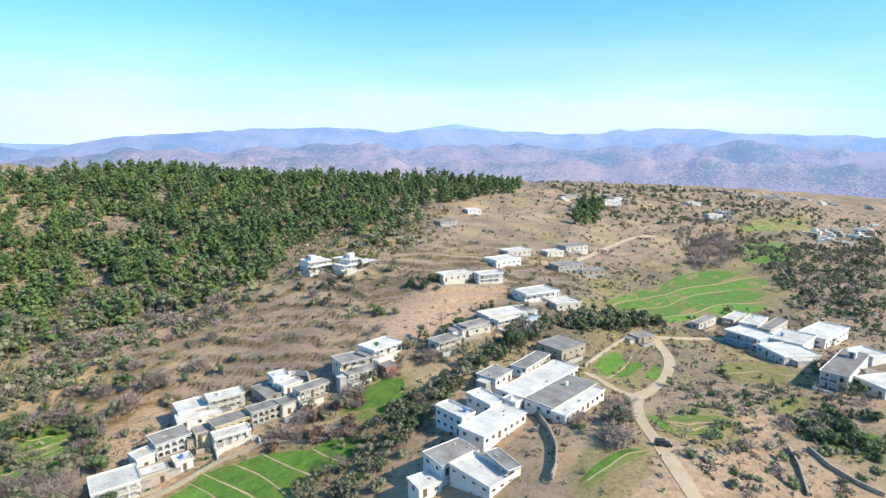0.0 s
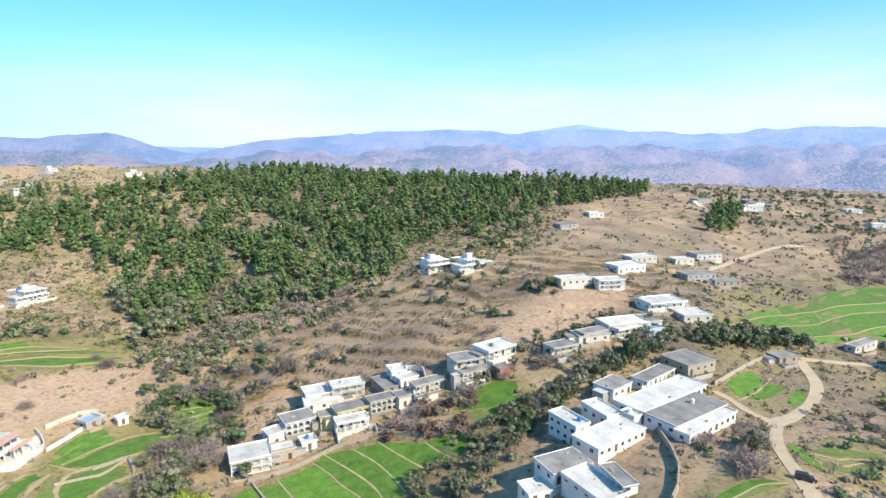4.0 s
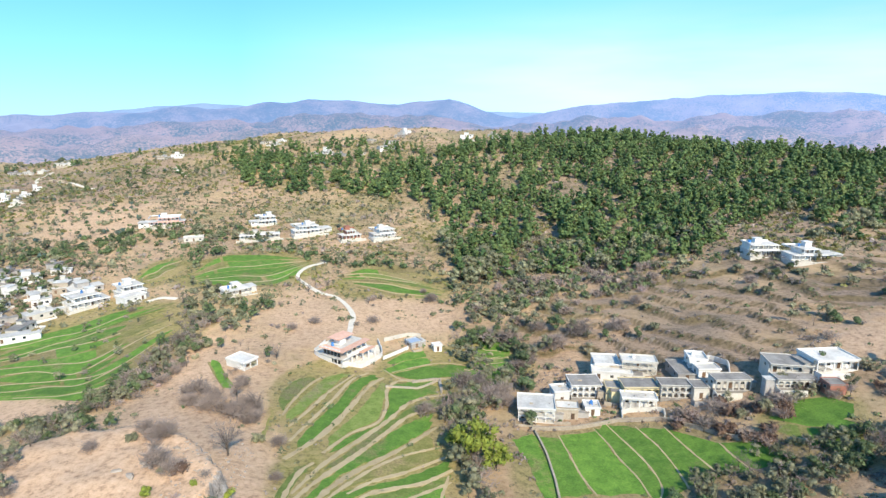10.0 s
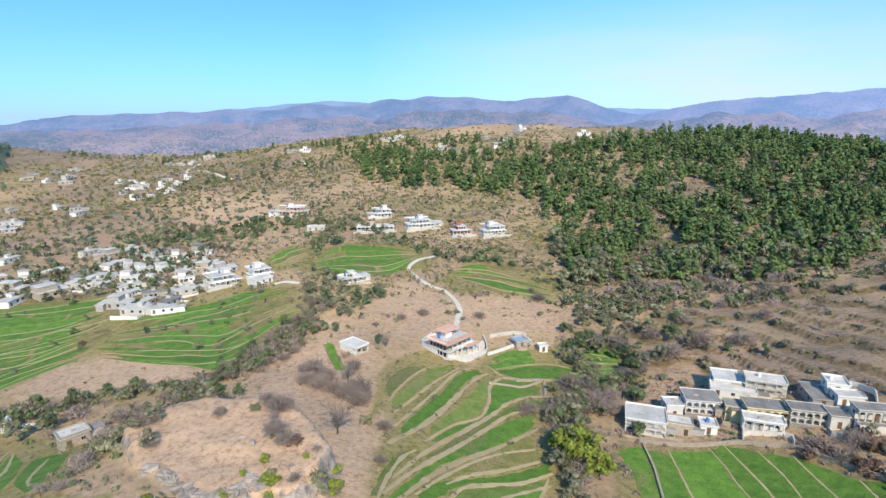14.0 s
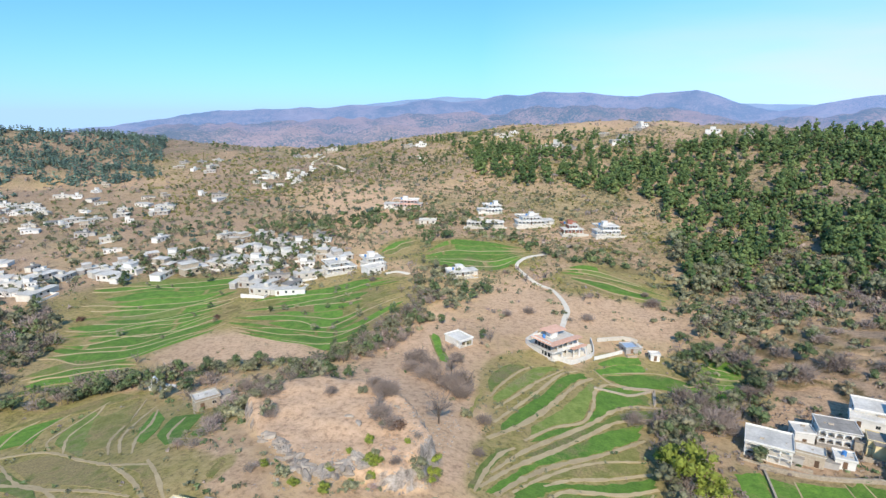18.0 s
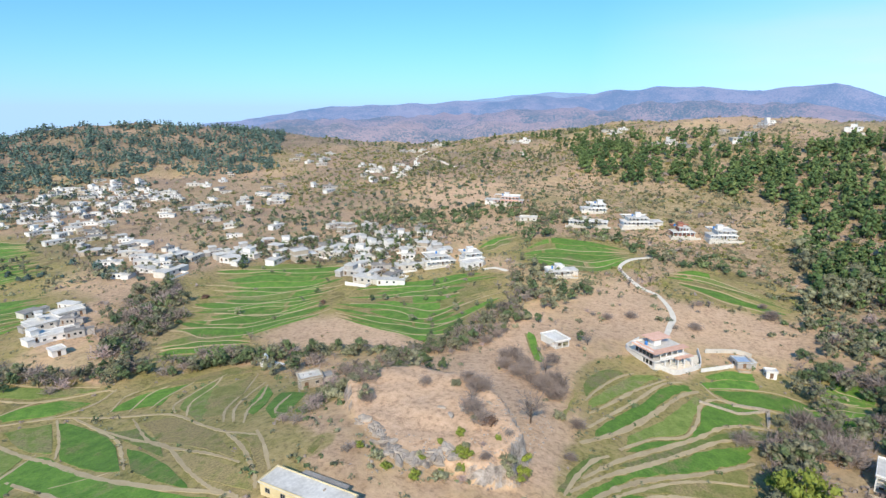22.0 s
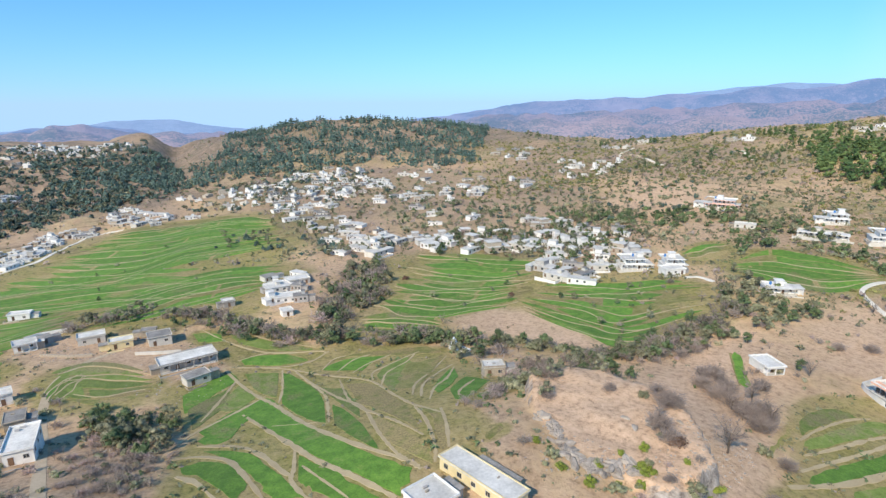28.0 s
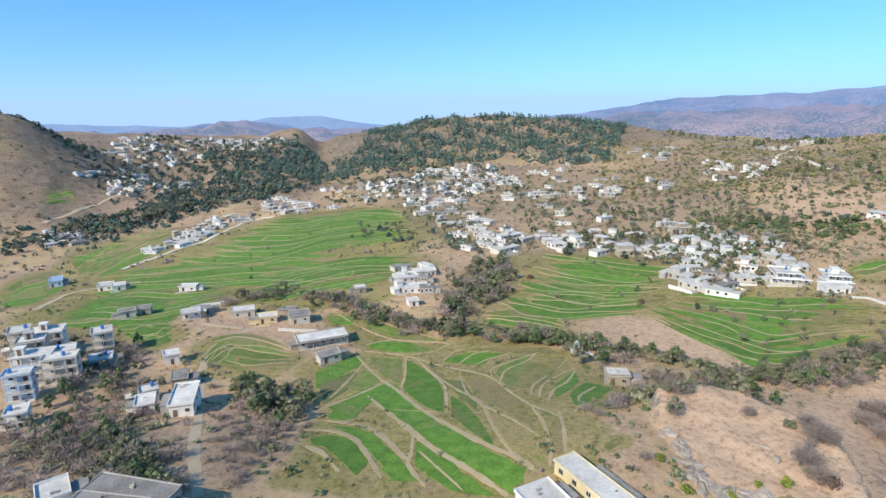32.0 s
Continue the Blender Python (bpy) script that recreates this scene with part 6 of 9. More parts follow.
bank(crops, ((-168.4, 97.1), (-133.6, 91.1), (-118.8, 88.7), (-97.1, 77.3), (-85.0, 72.3), (-80.5, 71.7)), 1.1, 583)
bank(crops, ((-150.0, 102.8), (-124.1, 89.5), (-98.3, 84.0), (-84.7, 81.0)), 1, 584)
bank(crops, ((-103.9, 95.2), (-89.9, 87.0), (-78.6, 78.6), (-74.2, 74.2)), 1.1, 585)
bank(crops, ((-93.0, 95.3), (-84.0, 88.0), (-75.5, 80.0)), 1, 586)
bank(crops, ((-178.7, 79.3), (-164.8, 66.8), (-152.5, 55.4)), 1, 587)
bank(crops, ((-157.2, 78.6), (-150.0, 61.9), (-144.7, 49.9), (-139.0, 43.4)), 1.1, 588)
bank(crops, ((-148.1, 66.3), (-131.2, 64.7), (-111.9, 62.1), (-99.4, 60.6), (-83.1, 61.1), (-72.7, 61.6)), 1.7, 589)
bank(crops, ((-134.5, 47.4), (-125.5, 53.8), (-115.3, 54.8), (-101.9, 53.3), (-97.3, 53.4)), 1.5, 590)
bank(crops, ((-111.6, 62.3), (-100.8, 55.5), (-96.8, 52.4), (-91.3, 51.1), (-86.4, 50.7)), 1.2, 591)
bank(crops, ((-131.0, 39.2), (-127.2, 44.5), (-119.5, 48.2), (-108.6, 47.2), (-95.0, 44.8)), 1.6, 592)
bank(crops, ((-119.8, 36.5), (-113.5, 38.4), (-102.9, 38.2)), 1.4, 593)
bank(crops, ((-100.2, 57.3), (-90.7, 56.4), (-79.9, 55.8)), 0.8, 594)
bank(crops, ((-131.8, 66.8), (-121.4, 74.9)), 0.6, 595)
bank(crops, ((-240.7, 93.7), (-210.7, 95.1), (-193.3, 100.7), (-181.7, 114.4), (-176.7, 116.3)), 0.9, 596)
bank(crops, ((-194.9, 87.3), (-194.3, 98.8), (-189.1, 105.9)), 0.8, 597)
bank(crops, ((-190.3, 82.8), (-177.3, 96.5), (-174.6, 107.1), (-177.7, 117.6)), 1, 598)
bank(crops, ((-252.1, 90.8), (-236.1, 102.1), (-208.9, 106.9), (-185.2, 116.6)), 0.9, 599)
bank(crops, ((-163.5, 104.7), (-169.3, 113.8), (-168.6, 119.2)), 0.8, 600)
bank(crops, ((-157.2, 106.6), (-162.6, 118.3), (-161.9, 126.1)), 0.8, 601)
bank(crops, ((-151.9, 110.2), (-154.8, 119.1), (-155.3, 131.3)), 0.8, 602)
bank(crops, ((-138.0, 108.3), (-145.1, 114.0), (-147.0, 123.6), (-148.3, 140.0)), 1, 603)
bank(crops, ((-130.3, 105.7), (-140.0, 116.3), (-143.5, 129.0), (-148.2, 137.8)), 0.9, 604)
bank(crops, ((-110.6, 101.3), (-119.6, 111.0), (-125.7, 123.3), (-134.9, 141.5)), 1, 605)
bank(crops, ((-106.8, 101.2), (-116.7, 111.9), (-122.9, 124.7), (-126.2, 135.4)), 1, 606)
bank(crops, ((-101.9, 99.9), (-110.2, 110.5), (-114.4, 120.0), (-123.2, 133.0)), 1, 607)
bank(crops, ((-95.9, 105.6), (-99.6, 110.4), (-103.9, 121.8)), 0.9, 608)
crops = sown("small bright green plot in a bend of the dusty road")
plot(crops, ((198.3, 78.6), (211.5, 78.8), (219.6, 77.2)), ((192.4, 70.3), (202.7, 69.7), (213.0, 70.1)), 0, 609)
plot(crops, ((193.3, 69.5), (201.9, 68.4), (213.8, 69.2)), ((196.6, 66.5), (202.8, 64.4), (215.3, 63.7)), 0, 610)
plot(crops, ((202.6, 60.0), (210.9, 60.5), (218.2, 60.6)), ((202.6, 56.9), (206.1, 55.9), (216.5, 58.3)), 0, 611)
bank(crops, ((189.7, 69.9), (203.4, 68.9), (219.0, 70.3)), 0.8, 612)
field(((-95.8, 341.0), (-85.2, 369.6), (-64.7, 372.4), (-28.9, 365.9)), ((-91.4, 324.5), (-68.9, 316.6), (-42.7, 318.6), (-24.3, 354.1)), 7, 5, lush=0.85, gap=0.06)
field(((-8.1, 335.9), (11.5, 344.0), (31.8, 328.8), (51.2, 308.4)), ((-2.6, 309.4), (19.3, 293.9), (34.6, 291.1), (50.3, 288.5)), 6, 6, lush=0.45, gap=0.2)
field(((-124.7, 339.9), (-121.0, 362.0), (-109.1, 373.3)), ((-115.9, 329.0), (-104.7, 337.5), (-101.4, 354.5)), 3, 7, lush=0.4, gap=0.2)
field(((-269.3, 257.5), (-239.7, 272.8), (-204.4, 285.2), (-186.4, 297.7)), ((-203.3, 157.9), (-180.7, 163.5), (-167.2, 182.6), (-154.0, 213.9)), 17, 8, lush=0.9, gap=0.05, wave=0.7, ragged=0.25)
field(((-165.7, 243.7), (-145.2, 261.1), (-125.9, 278.1), (-92.8, 302.8)), ((-153.2, 210.5), (-110.5, 196.5), (-86.9, 190.0), (-74.4, 239.0)), 13, 9, lush=0.9, gap=0.05, wave=0.7, ragged=0.25)
field(((-201.0, 155.9), (-190.1, 169.9), (-165.0, 173.5)), ((-190.9, 136.2), (-176.8, 146.7), (-156.1, 163.4)), 4, 10, lush=0.4, gap=0.22)
field(((-587.7, 155.7), (-572.4, 206.4), (-548.4, 255.4), (-476.5, 275.4)), ((-452.0, 41.6), (-367.2, 79.6), (-389.2, 138.3), (-367.0, 211.6)), 20, 13, lush=0.97, gap=0.05, wave=0.8)
field(((-336.2, 72.2), (-351.9, 112.7), (-344.5, 154.5), (-312.4, 182.0)), ((-278.9, 55.9), (-278.6, 84.8), (-278.8, 110.5), (-276.5, 146.7)), 13, 14, lush=0.95, gap=0.06, wave=0.8)
field(((-345.4, -14.1), (-373.8, 14.3), (-337.5, 40.8), (-340.0, 69.8)), ((-293.9, -23.9), (-282.2, -9.0), (-278.6, 13.0), (-289.5, 52.7)), 9, 15, lush=0.85, gap=0.08, wave=0.7)
field(((-519.3, -12.6), (-641.6, 26.8), (-645.0, 69.7)), ((-416.6, -9.0), (-490.3, 29.6), (-569.7, 77.6)), 5, 16, lush=0.55, gap=0.15)
field(((-470.2, -58.1), (-506.7, -45.2), (-522.4, -26.0)), ((-372.8, -47.8), (-371.5, -33.2), (-417.8, -19.8)), 4, 17, lush=0.5, gap=0.15)
field(((-831.6, -42.3), (-848.3, -26.4), (-863.8, -9.4)), ((-792.4, -42.4), (-812.4, -27.4), (-832.0, -11.2)), 5, 18, lush=0.55, gap=0.1)
field(((-282.7, 1.9), (-287.0, 13.6), (-285.3, 28.1)), ((-264.8, 4.2), (-243.4, 12.1), (-237.5, 20.2)), 3, 19, lush=0.7, gap=0.12)
field(((-236.0, 35.1), (-237.0, 48.7), (-212.0, 61.8)), ((-207.6, 31.5), (-188.5, 39.2), (-186.7, 53.7)), 7, 20, lush=0.0, gap=0.2)
field(((259.1, 109.4), (352.2, 104.2), (451.0, 100.3), (540.2, 68.4)), ((259.1, 91.8), (283.6, 71.8), (333.8, 55.1), (373.7, 31.5)), 4, 21, lush=1.0, gap=0.04)
field(((617.2, 95.9), (707.0, 89.0), (717.9, 62.8)), ((552.8, 85.9), (551.0, 63.4), (603.2, 46.3)), 4, 22, lush=0.6, gap=0.2)
field(((165.7, 47.9), (159.8, 41.6), (156.8, 36.9)), ((169.0, 47.7), (165.1, 42.1), (160.1, 37.3)), 1, 24, lush=1.0, gap=0.05)
field(((115.1, 49.7), (133.4, 47.0), (143.4, 41.4)), ((112.6, 46.8), (127.4, 43.3), (141.3, 39.0)), 2, 25, lush=0.5, gap=0.2)
field(((235.5, 43.4), (251.2, 33.7), (252.7, 16.9)), ((224.7, 37.2), (224.2, 25.7), (238.9, 10.8)), 2, 26, lush=0.5, gap=0.2)
field(((189.7, 7.4), (197.6, -2.0), (199.1, -10.8)), ((181.2, 4.0), (184.4, -3.7), (185.5, -10.7)), 3, 27, lush=0.5, gap=0.2)
field(((209.7, 19.4), (219.1, 14.5), (220.4, 8.9)), ((199.4, 17.4), (201.9, 12.9), (210.6, 8.7)), 1, 28, lush=0.6)
field(((50.8, 234.6), (59.3, 230.3), (68.7, 220.3)), ((38.8, 189.1), (48.5, 195.1), (61.7, 204.0)), 5, 29, lush=0.45, gap=0.2)
field(((126.6, 140.6), (137.5, 131.6), (145.3, 124.4)), ((119.9, 125.4), (129.2, 118.7), (138.0, 115.7)), 3, 30, lush=0.9, gap=0.1)
field(((171.8, 43.3), (180.5, 37.1), (185.6, 28.2)), ((157.0, 37.7), (161.2, 31.1), (171.6, 25.7)), 3, 31, lush=0.1, gap=0.3)
field(((-57.2, 213.8), (-51.2, 199.8), (-45.2, 186.3)), ((-53.9, 216.5), (-46.9, 199.9), (-41.8, 189.4)), 1, 32, lush=1.0)
field(((-72.4, 88.1), (-73.3, 95.7)), ((-70.1, 87.3), (-70.9, 94.6)), 1, 33, lush=0.5)

field(((758.0, 127.5), (913.3, 110.8), (995.5, 69.3)), ((728.0, 115.8), (800.7, 89.7), (918.6, 56.2)), 4, 41, lush=0.6, gap=0.1)
field(((669.2, 104.6), (710.2, 83.9), (730.4, 64.1)), ((556.1, 82.8), (566.1, 63.2), (581.1, 47.3)), 6, 42, lush=0.9, gap=0.08)
field(((-457.1, 4.5), (-438.4, 51.9), (-403.9, 106.5), (-365.2, 151.2)), ((-372.1, -14.0), (-350.2, 28.2), (-316.5, 81.8), (-262.4, 119.9)), 9, 43, lush=0.9, gap=0.07, wave=0.9, ragged=0.2)
field(((-565.6, -23.3), (-581.9, -3.4), (-596.1, 22.9)), ((-476.2, -15.3), (-485.0, 5.4), (-511.9, 31.5)), 4, 44, lush=0.8, gap=0.1, wave=0.8)
field(((-277.3, 1.7), (-278.6, 13.0), (-273.0, 24.2)), ((-252.2, 7.6), (-245.9, 16.5), (-252.2, 22.7)), 5, 45, lush=0.8, gap=0.1, wave=0.8)
field(((-212.2, 26.3), (-226.0, 35.0), (-231.3, 42.8)), ((-201.8, 31.4), (-209.0, 37.8), (-219.3, 44.5)), 5, 46, lush=0.3, gap=0.15, wave=0.6)
grassy(*((-520.1, 10.5), (-548.8, 45.4), (-582.1, 169.3), (-515.2, 266.3), (-340.6, 197.4), (-294.9, 174.7), (-238.7, 121.0), (-262.4, 66.4), (-323.8, -4.2), (-347.9, -27.6), (-447.2, -33.0), (-476.2, -15.3)))
grassy(*((-165.0, -3.5), (-166.4, 1.3), (-154.4, 6.7), (-143.8, 3.9), (-151.6, -2.6)))
grassy(*((236.0, 41.4), (251.4, 33.7), (248.2, 13.7), (228.6, 10.4), (218.5, 26.7)))
grassy(*((191.9, 7.6), (200.1, -11.1), (180.0, -10.9), (179.4, 2.6)))
grassy(*((171.9, 43.4), (185.7, 28.2), (169.7, 25.3), (158.3, 36.5)))
grassy(*((118.3, 52.6), (135.7, 46.3), (151.1, 43.8), (144.5, 40.3), (122.9, 45.9), (113.6, 49.0)))
grassy(*((206.3, 76.8), (228.6, 75.5), (221.5, 61.6), (205.1, 55.6), (196.6, 68.6)))
grassy(*((840.6, 135.0), (1002.3, 77.4), (939.4, 51.0), (747.9, 107.0)))
grassy(*((92.7, 266.9), (111.4, 266.5), (113.0, 241.2), (95.2, 240.4)))
grassy(*((401.3, 225.8), (488.3, 226.2), (427.4, 197.6), (350.7, 206.6)))
rough_ground(*((-694.9, 284.4), (-678.3, 375.2), (-653.9, 451.8), (-411.6, 611.2), (-170.5, 386.3), (-136.0, 307.1), (-171.5, 251.8), (-264.3, 249.6), (-308.4, 206.3), (-492.2, 269.6)))
rough_ground(*((-983.5, -35.7), (-1002.0, 63.4), (-861.9, 167.8), (-770.1, 259.2), (-692.2, 231.8), (-738.6, 140.5), (-617.2, 38.2), (-671.8, -42.1)))
bare_ground(*((-632.5, -2.4), (-666.3, 27.2), (-696.6, 77.9), (-732.0, 139.1), (-751.9, 153.8), (-751.3, 98.0), (-710.6, 40.9), (-671.6, -6.1)))
bare_ground(*((-755.6, 6.8), (-793.8, 66.8), (-835.2, 132.7), (-867.8, 109.9), (-809.3, 38.7), (-784.9, 8.0)))
bare_ground(*((-946.8, 122.1), (-953.3, 195.9), (-844.5, 218.8), (-861.9, 167.8)))
bare_ground(*((168.2, 173.9), (190.6, 187.8), (222.8, 178.7), (256.1, 165.0), (259.4, 147.1), (220.5, 142.0), (181.4, 145.8), (168.2, 156.9)))
bare_ground(*((11.4, 288.4), (47.5, 285.0), (47.4, 251.9), (30.1, 245.8), (12.7, 261.9)))
bare_ground(*((-22.5, 273.1), (-6.2, 278.2), (1.4, 239.0), (-15.1, 226.7)))
bare_ground(*((-166.3, 180.7), (-158.3, 192.9), (-149.1, 209.7), (-130.1, 208.3), (-97.1, 188.2), (-113.4, 180.7), (-136.9, 179.7)))
bare_ground(*((-66.5, 197.4), (-58.7, 220.1), (-47.7, 238.8), (-45.2, 186.8), (-56.5, 180.6)))
bare_ground(*((-46.1, 273.0), (-19.7, 296.7), (-4.0, 272.2), (-11.4, 228.4), (-30.2, 225.8)))
bare_ground(*((6.6, 277.4), (46.1, 286.4), (44.8, 257.1), (9.1, 240.2)))

# ---- compound of white houses beside the dirt road ----
house(106.5, 81.7, -16, 12.4, 8.8, 1, tall=3.2, wall="white", roof="dull", parapet=0.2, label="long white house under a dark weathered roof")
house(116.0, 74.4, -113, 10.1, 4.0, 1, tall=3.1, wall="white", roof="dull", front="pillar")
house(105.0, 66.1, -11, 8.9, 14.4, 1, tall=0.7, wall="white", roof="pale", parapet=0.9, label="white walled courtyard paved with pale screed")
house(130.4, 102.5, -100, 11.7, 5.6, 2, tall=2.9, wall="white", roof="pale", parapet=0.7, tank="blue", label="white two-storey house at the corner of the compound")
house(122.3, 79.1, -6, 20.4, 9.4, 1, tall=2.9, wall="white", roof="pale", parapet=0.25, label="white range of rooms under a broad roof terrace")
house(140.2, 88.3, -15, 6.1, 11.6, 1, tall=3.8, wall="white", roof="pale")
house(144.5, 81.8, -9, 3.4, 5.0, 1, tall=4.1, wall="white", roof="pale", tank="white")
house(156.7, 96.7, -2, 10.6, 8.1, 1, tall=3.3, wall="white", roof="dull")
house(169.6, 91.9, -1, 18.4, 6.1, 1, tall=3.5, wall="white", roof="dull", front="pillar")
house(150.8, 82.3, -5, 35.4, 10.2, 1, tall=2.7, wall="white", roof="pale", parapet=0.3, label="white range of rooms under a wide pale roof terrace")
house(146.9, 69.8, -7, 25.6, 11.0, 1, tall=3.5, wall="white", roof="dull", parapet=0.2, tank="white", label="long white house under a dark stained roof")
house(145.2, 65.3, -5, 25.2, 4.6, 1, tall=2.3, wall="white", roof="pale", parapet=0.5)
house(99.2, 83.5, -21, 6.8, 6.2, 1, tall=2.5, wall="white", roof="pale", parapet=0.3)
house(193.0, 89.0, -14, 14.4, 13.0, 1, tall=3.61, wall="stone", roof="dull")
house(237.7, 73.7, -24, 9.6, 6.5, 1, tall=2.58, wall="stone", roof="dull", label="small stone hut beside the bend of the road")

# ---- white compound beyond the road ----
house(275.4, 46.8, -114, 15.7, 12.2, 2, tall=2.6, wall="blue", roof="pale", front="pillar", label="pale blue two-storey house with a shaded veranda")
house(266.6, 32.0, -135, 16.2, 16.2, 1, tall=2.9, wall="white", roof="pale")
house(274.7, 16.2, -11, 18.9, 13.9, 1, tall=4.2, wall="white", roof="pale", tank="blue")
house(295.2, 30.7, -11, 24.4, 5.1, 1, tall=4.0, wall="cream", roof="dull")
house(292.2, 8.9, -16, 27.9, 12.2, 1, tall=4.0, wall="white", roof="pale")
house(284.0, 59.6, -12, 17.5, 4.2, 1, tall=2.9, wall="cream", roof="dull")
house(305.7, 48.2, -9, 18.3, 5.5, 1, tall=3.1, wall="cream", roof="pale")
house(302.1, 37.1, -6, 19.5, 8.3, 1, tall=3.3, wall="white", roof="pale", tank="white")
house(232.3, 7.6, -100, 8.4, 31.7, 2, tall=3.0, wall="white", roof="dull", front="pillar", parapet=0.8, tank="room", label="white two-storey house with blue-shaded verandas")
house(238.7, -2.6, -131, 11.4, 20.6, 1, tall=3.3, wall="white", roof="pale", parapet=0.6)
house(278.8, 0.9, -124, 10.5, 9.6, 1, tall=3.5, wall="white", roof="pale")

# ---- old village above the wheat ----
house(53.3, 164.5, -16, 12.2, 10.3, 2, tall=2.29, wall="white", roof="pale", front="pillar")
house(66.7, 163.9, -16, 7.2, 5.0, 1, tall=3.78, wall="stone", roof="pale")
house(75.9, 173.7, -8, 10.9, 8.7, 2, tall=2.29, wall="white", roof="dull", front="arch")
house(69.5, 173.3, -1, 5.5, 5.8, 1, tall=3.96, wall="white", roof="pale")
house(86.9, 169.3, -17, 5.0, 5.6, 2, tall=2.22, wall="yellow", roof="dull")
house(91.3, 164.7, -10, 12.0, 7.5, 2, tall=2.29, wall="yellow", roof="dull", front="arch", label="yellow washed old house with a round-arched veranda")
house(103.1, 161.4, -12, 10.4, 5.7, 2, tall=2.22, wall="cream", roof="dull", front="arch")
house(112.7, 157.4, -10, 5.0, 6.0, 1, tall=3.96, wall="cream", roof="dull")
house(88.6, 160.6, -17, 11.3, 5.0, 1, tall=3.78, wall="white", roof="pale", front="pillar")
house(119.2, 155.6, -8, 12.2, 5.4, 1, tall=3.78, wall="cream", roof="dull", front="arch")
house(90.2, 186.1, -15, 9.3, 9.7, 2, tall=2.29, wall="white", roof="pale", front="pillar")
house(87.5, 182.4, -20, 14.3, 5.0, 1, tall=2.92, wall="white", roof="pale")
house(99.0, 181.8, -18, 12.6, 6.4, 2, tall=2.29, wall="cream", roof="pale", front="pillar", tank="white")
house(120.8, 173.3, -19, 6.2, 7.2, 2, tall=2.22, wall="white", roof="pale", tank="white")
house(120.4, 166.8, -7, 7.9, 5.2, 1, tall=2.92, wall="white", roof="pale")
house(114.2, 169.2, -11, 6.5, 12.7, 1, tall=2.41, wall="grey", roof="dull")
house(76.5, 162.8, -12, 5.0, 5.0, 1, tall=2.58, wall="white", roof="pale", tank="blue")
house(137.7, 153.7, -18, 16.4, 9.3, 1, tall=3.61, wall="cream", roof="dull", front="pillar")
house(150.5, 148.7, -4, 14.8, 9.8, 1, tall=3.61, wall="white", roof="pale", front="pillar")
house(135.1, 147.0, -11, 12.5, 5.0, 1, tall=2.75, wall="cream", roof="dull", front="arch")
house(146.5, 138.9, -10, 5.2, 5.0, 1, tall=3.1, wall="red", roof="dull", label="small red brick outhouse below the village")
house(169.6, 131.3, -13, 11.7, 7.3, 1, tall=3.44, wall="cream", roof="dull", front="pillar")
house(187.5, 130.2, -14, 13.0, 5.8, 1, tall=3.44, wall="cream", roof="dull", front="arch")
house(201.7, 123.1, -13, 13.3, 6.8, 1, tall=3.44, wall="white", roof="pale", front="pillar")
house(213.1, 115.8, -14, 7.7, 5.4, 1, tall=3.1, wall="blue", roof="tin")
house(201.7, 128.0, -24, 20.0, 10.6, 1, tall=3.61, wall="cream", roof="pale", front="pillar")
house(240.5, 130.6, -26, 20.0, 13.0, 1, tall=3.96, wall="white", roof="pale", front="pillar")
house(244.8, 116.4, -32, 14.1, 12.4, 1, tall=2.92, wall="cream", roof="pale")
house(218.1, 122.2, -29, 9.8, 10.9, 1, tall=2.92, wall="white", roof="dull")
house(185.4, 131.1, -25, 14.3, 7.8, 1, tall=2.92, wall="cream", roof="dull")

# ---- hillside houses ----
villa(212.7, 262.5, -8, 17, 11, "white", "white", 2, "white two-storey house with blue-shaded balconies below the pines", 0, seed=7)
villa(221.5, 242.5, -8, 17, 11, "white", "white", 2, "white two-storey house with a roof room below the pines", 9, seed=8)
house(236.7, 180.2, -24, 18.9, 8.7, 1, tall=3.44, wall="cream", roof="pale")
house(250.2, 165.6, -34, 14.3, 8.5, 2, tall=2.22, wall="white", roof="pale", front="pillar")
house(290.4, 179.6, -20, 20.0, 13.0, 1, tall=3.78, wall="white", roof="pale")
house(326.3, 192.4, -22, 20.0, 11.0, 1, tall=3.44, wall="cream", roof="pale")
house(320.0, 151.7, -26, 20.0, 10.4, 1, tall=3.1, wall="grey", roof="dull")
house(394.3, 181.1, -30, 20.0, 12.7, 1, tall=3.78, wall="cream", roof="dull")
house(360.4, 179.8, -27, 14.3, 8.9, 1, tall=3.1, wall="cream", roof="pale")
house(329.7, 139.8, -41, 15.4, 8.5, 1, tall=2.92, wall="stone", roof="dull")
house(653.4, 303.9, -26, 20.0, 13.0, 1, tall=4.3, wall="grey", roof="dull")
house(685.0, 262.5, -43, 20.0, 13.0, 1, tall=4.3, wall="white", roof="pale")
house(784.6, 162.7, -42, 20.0, 13.0, 1, tall=3.78, wall="white", roof="pale")
house(853.4, 205.2, -42, 20.0, 13.0, 1, tall=3.44, wall="white", roof="pale")
house(440.9, 305.4, -35, 13.6, 13.0, 1, tall=3.44, wall="white", roof="pale")
house(373.9, 287.3, -23, 14.9, 11.8, 1, tall=2.92, wall="grey", roof="dull")

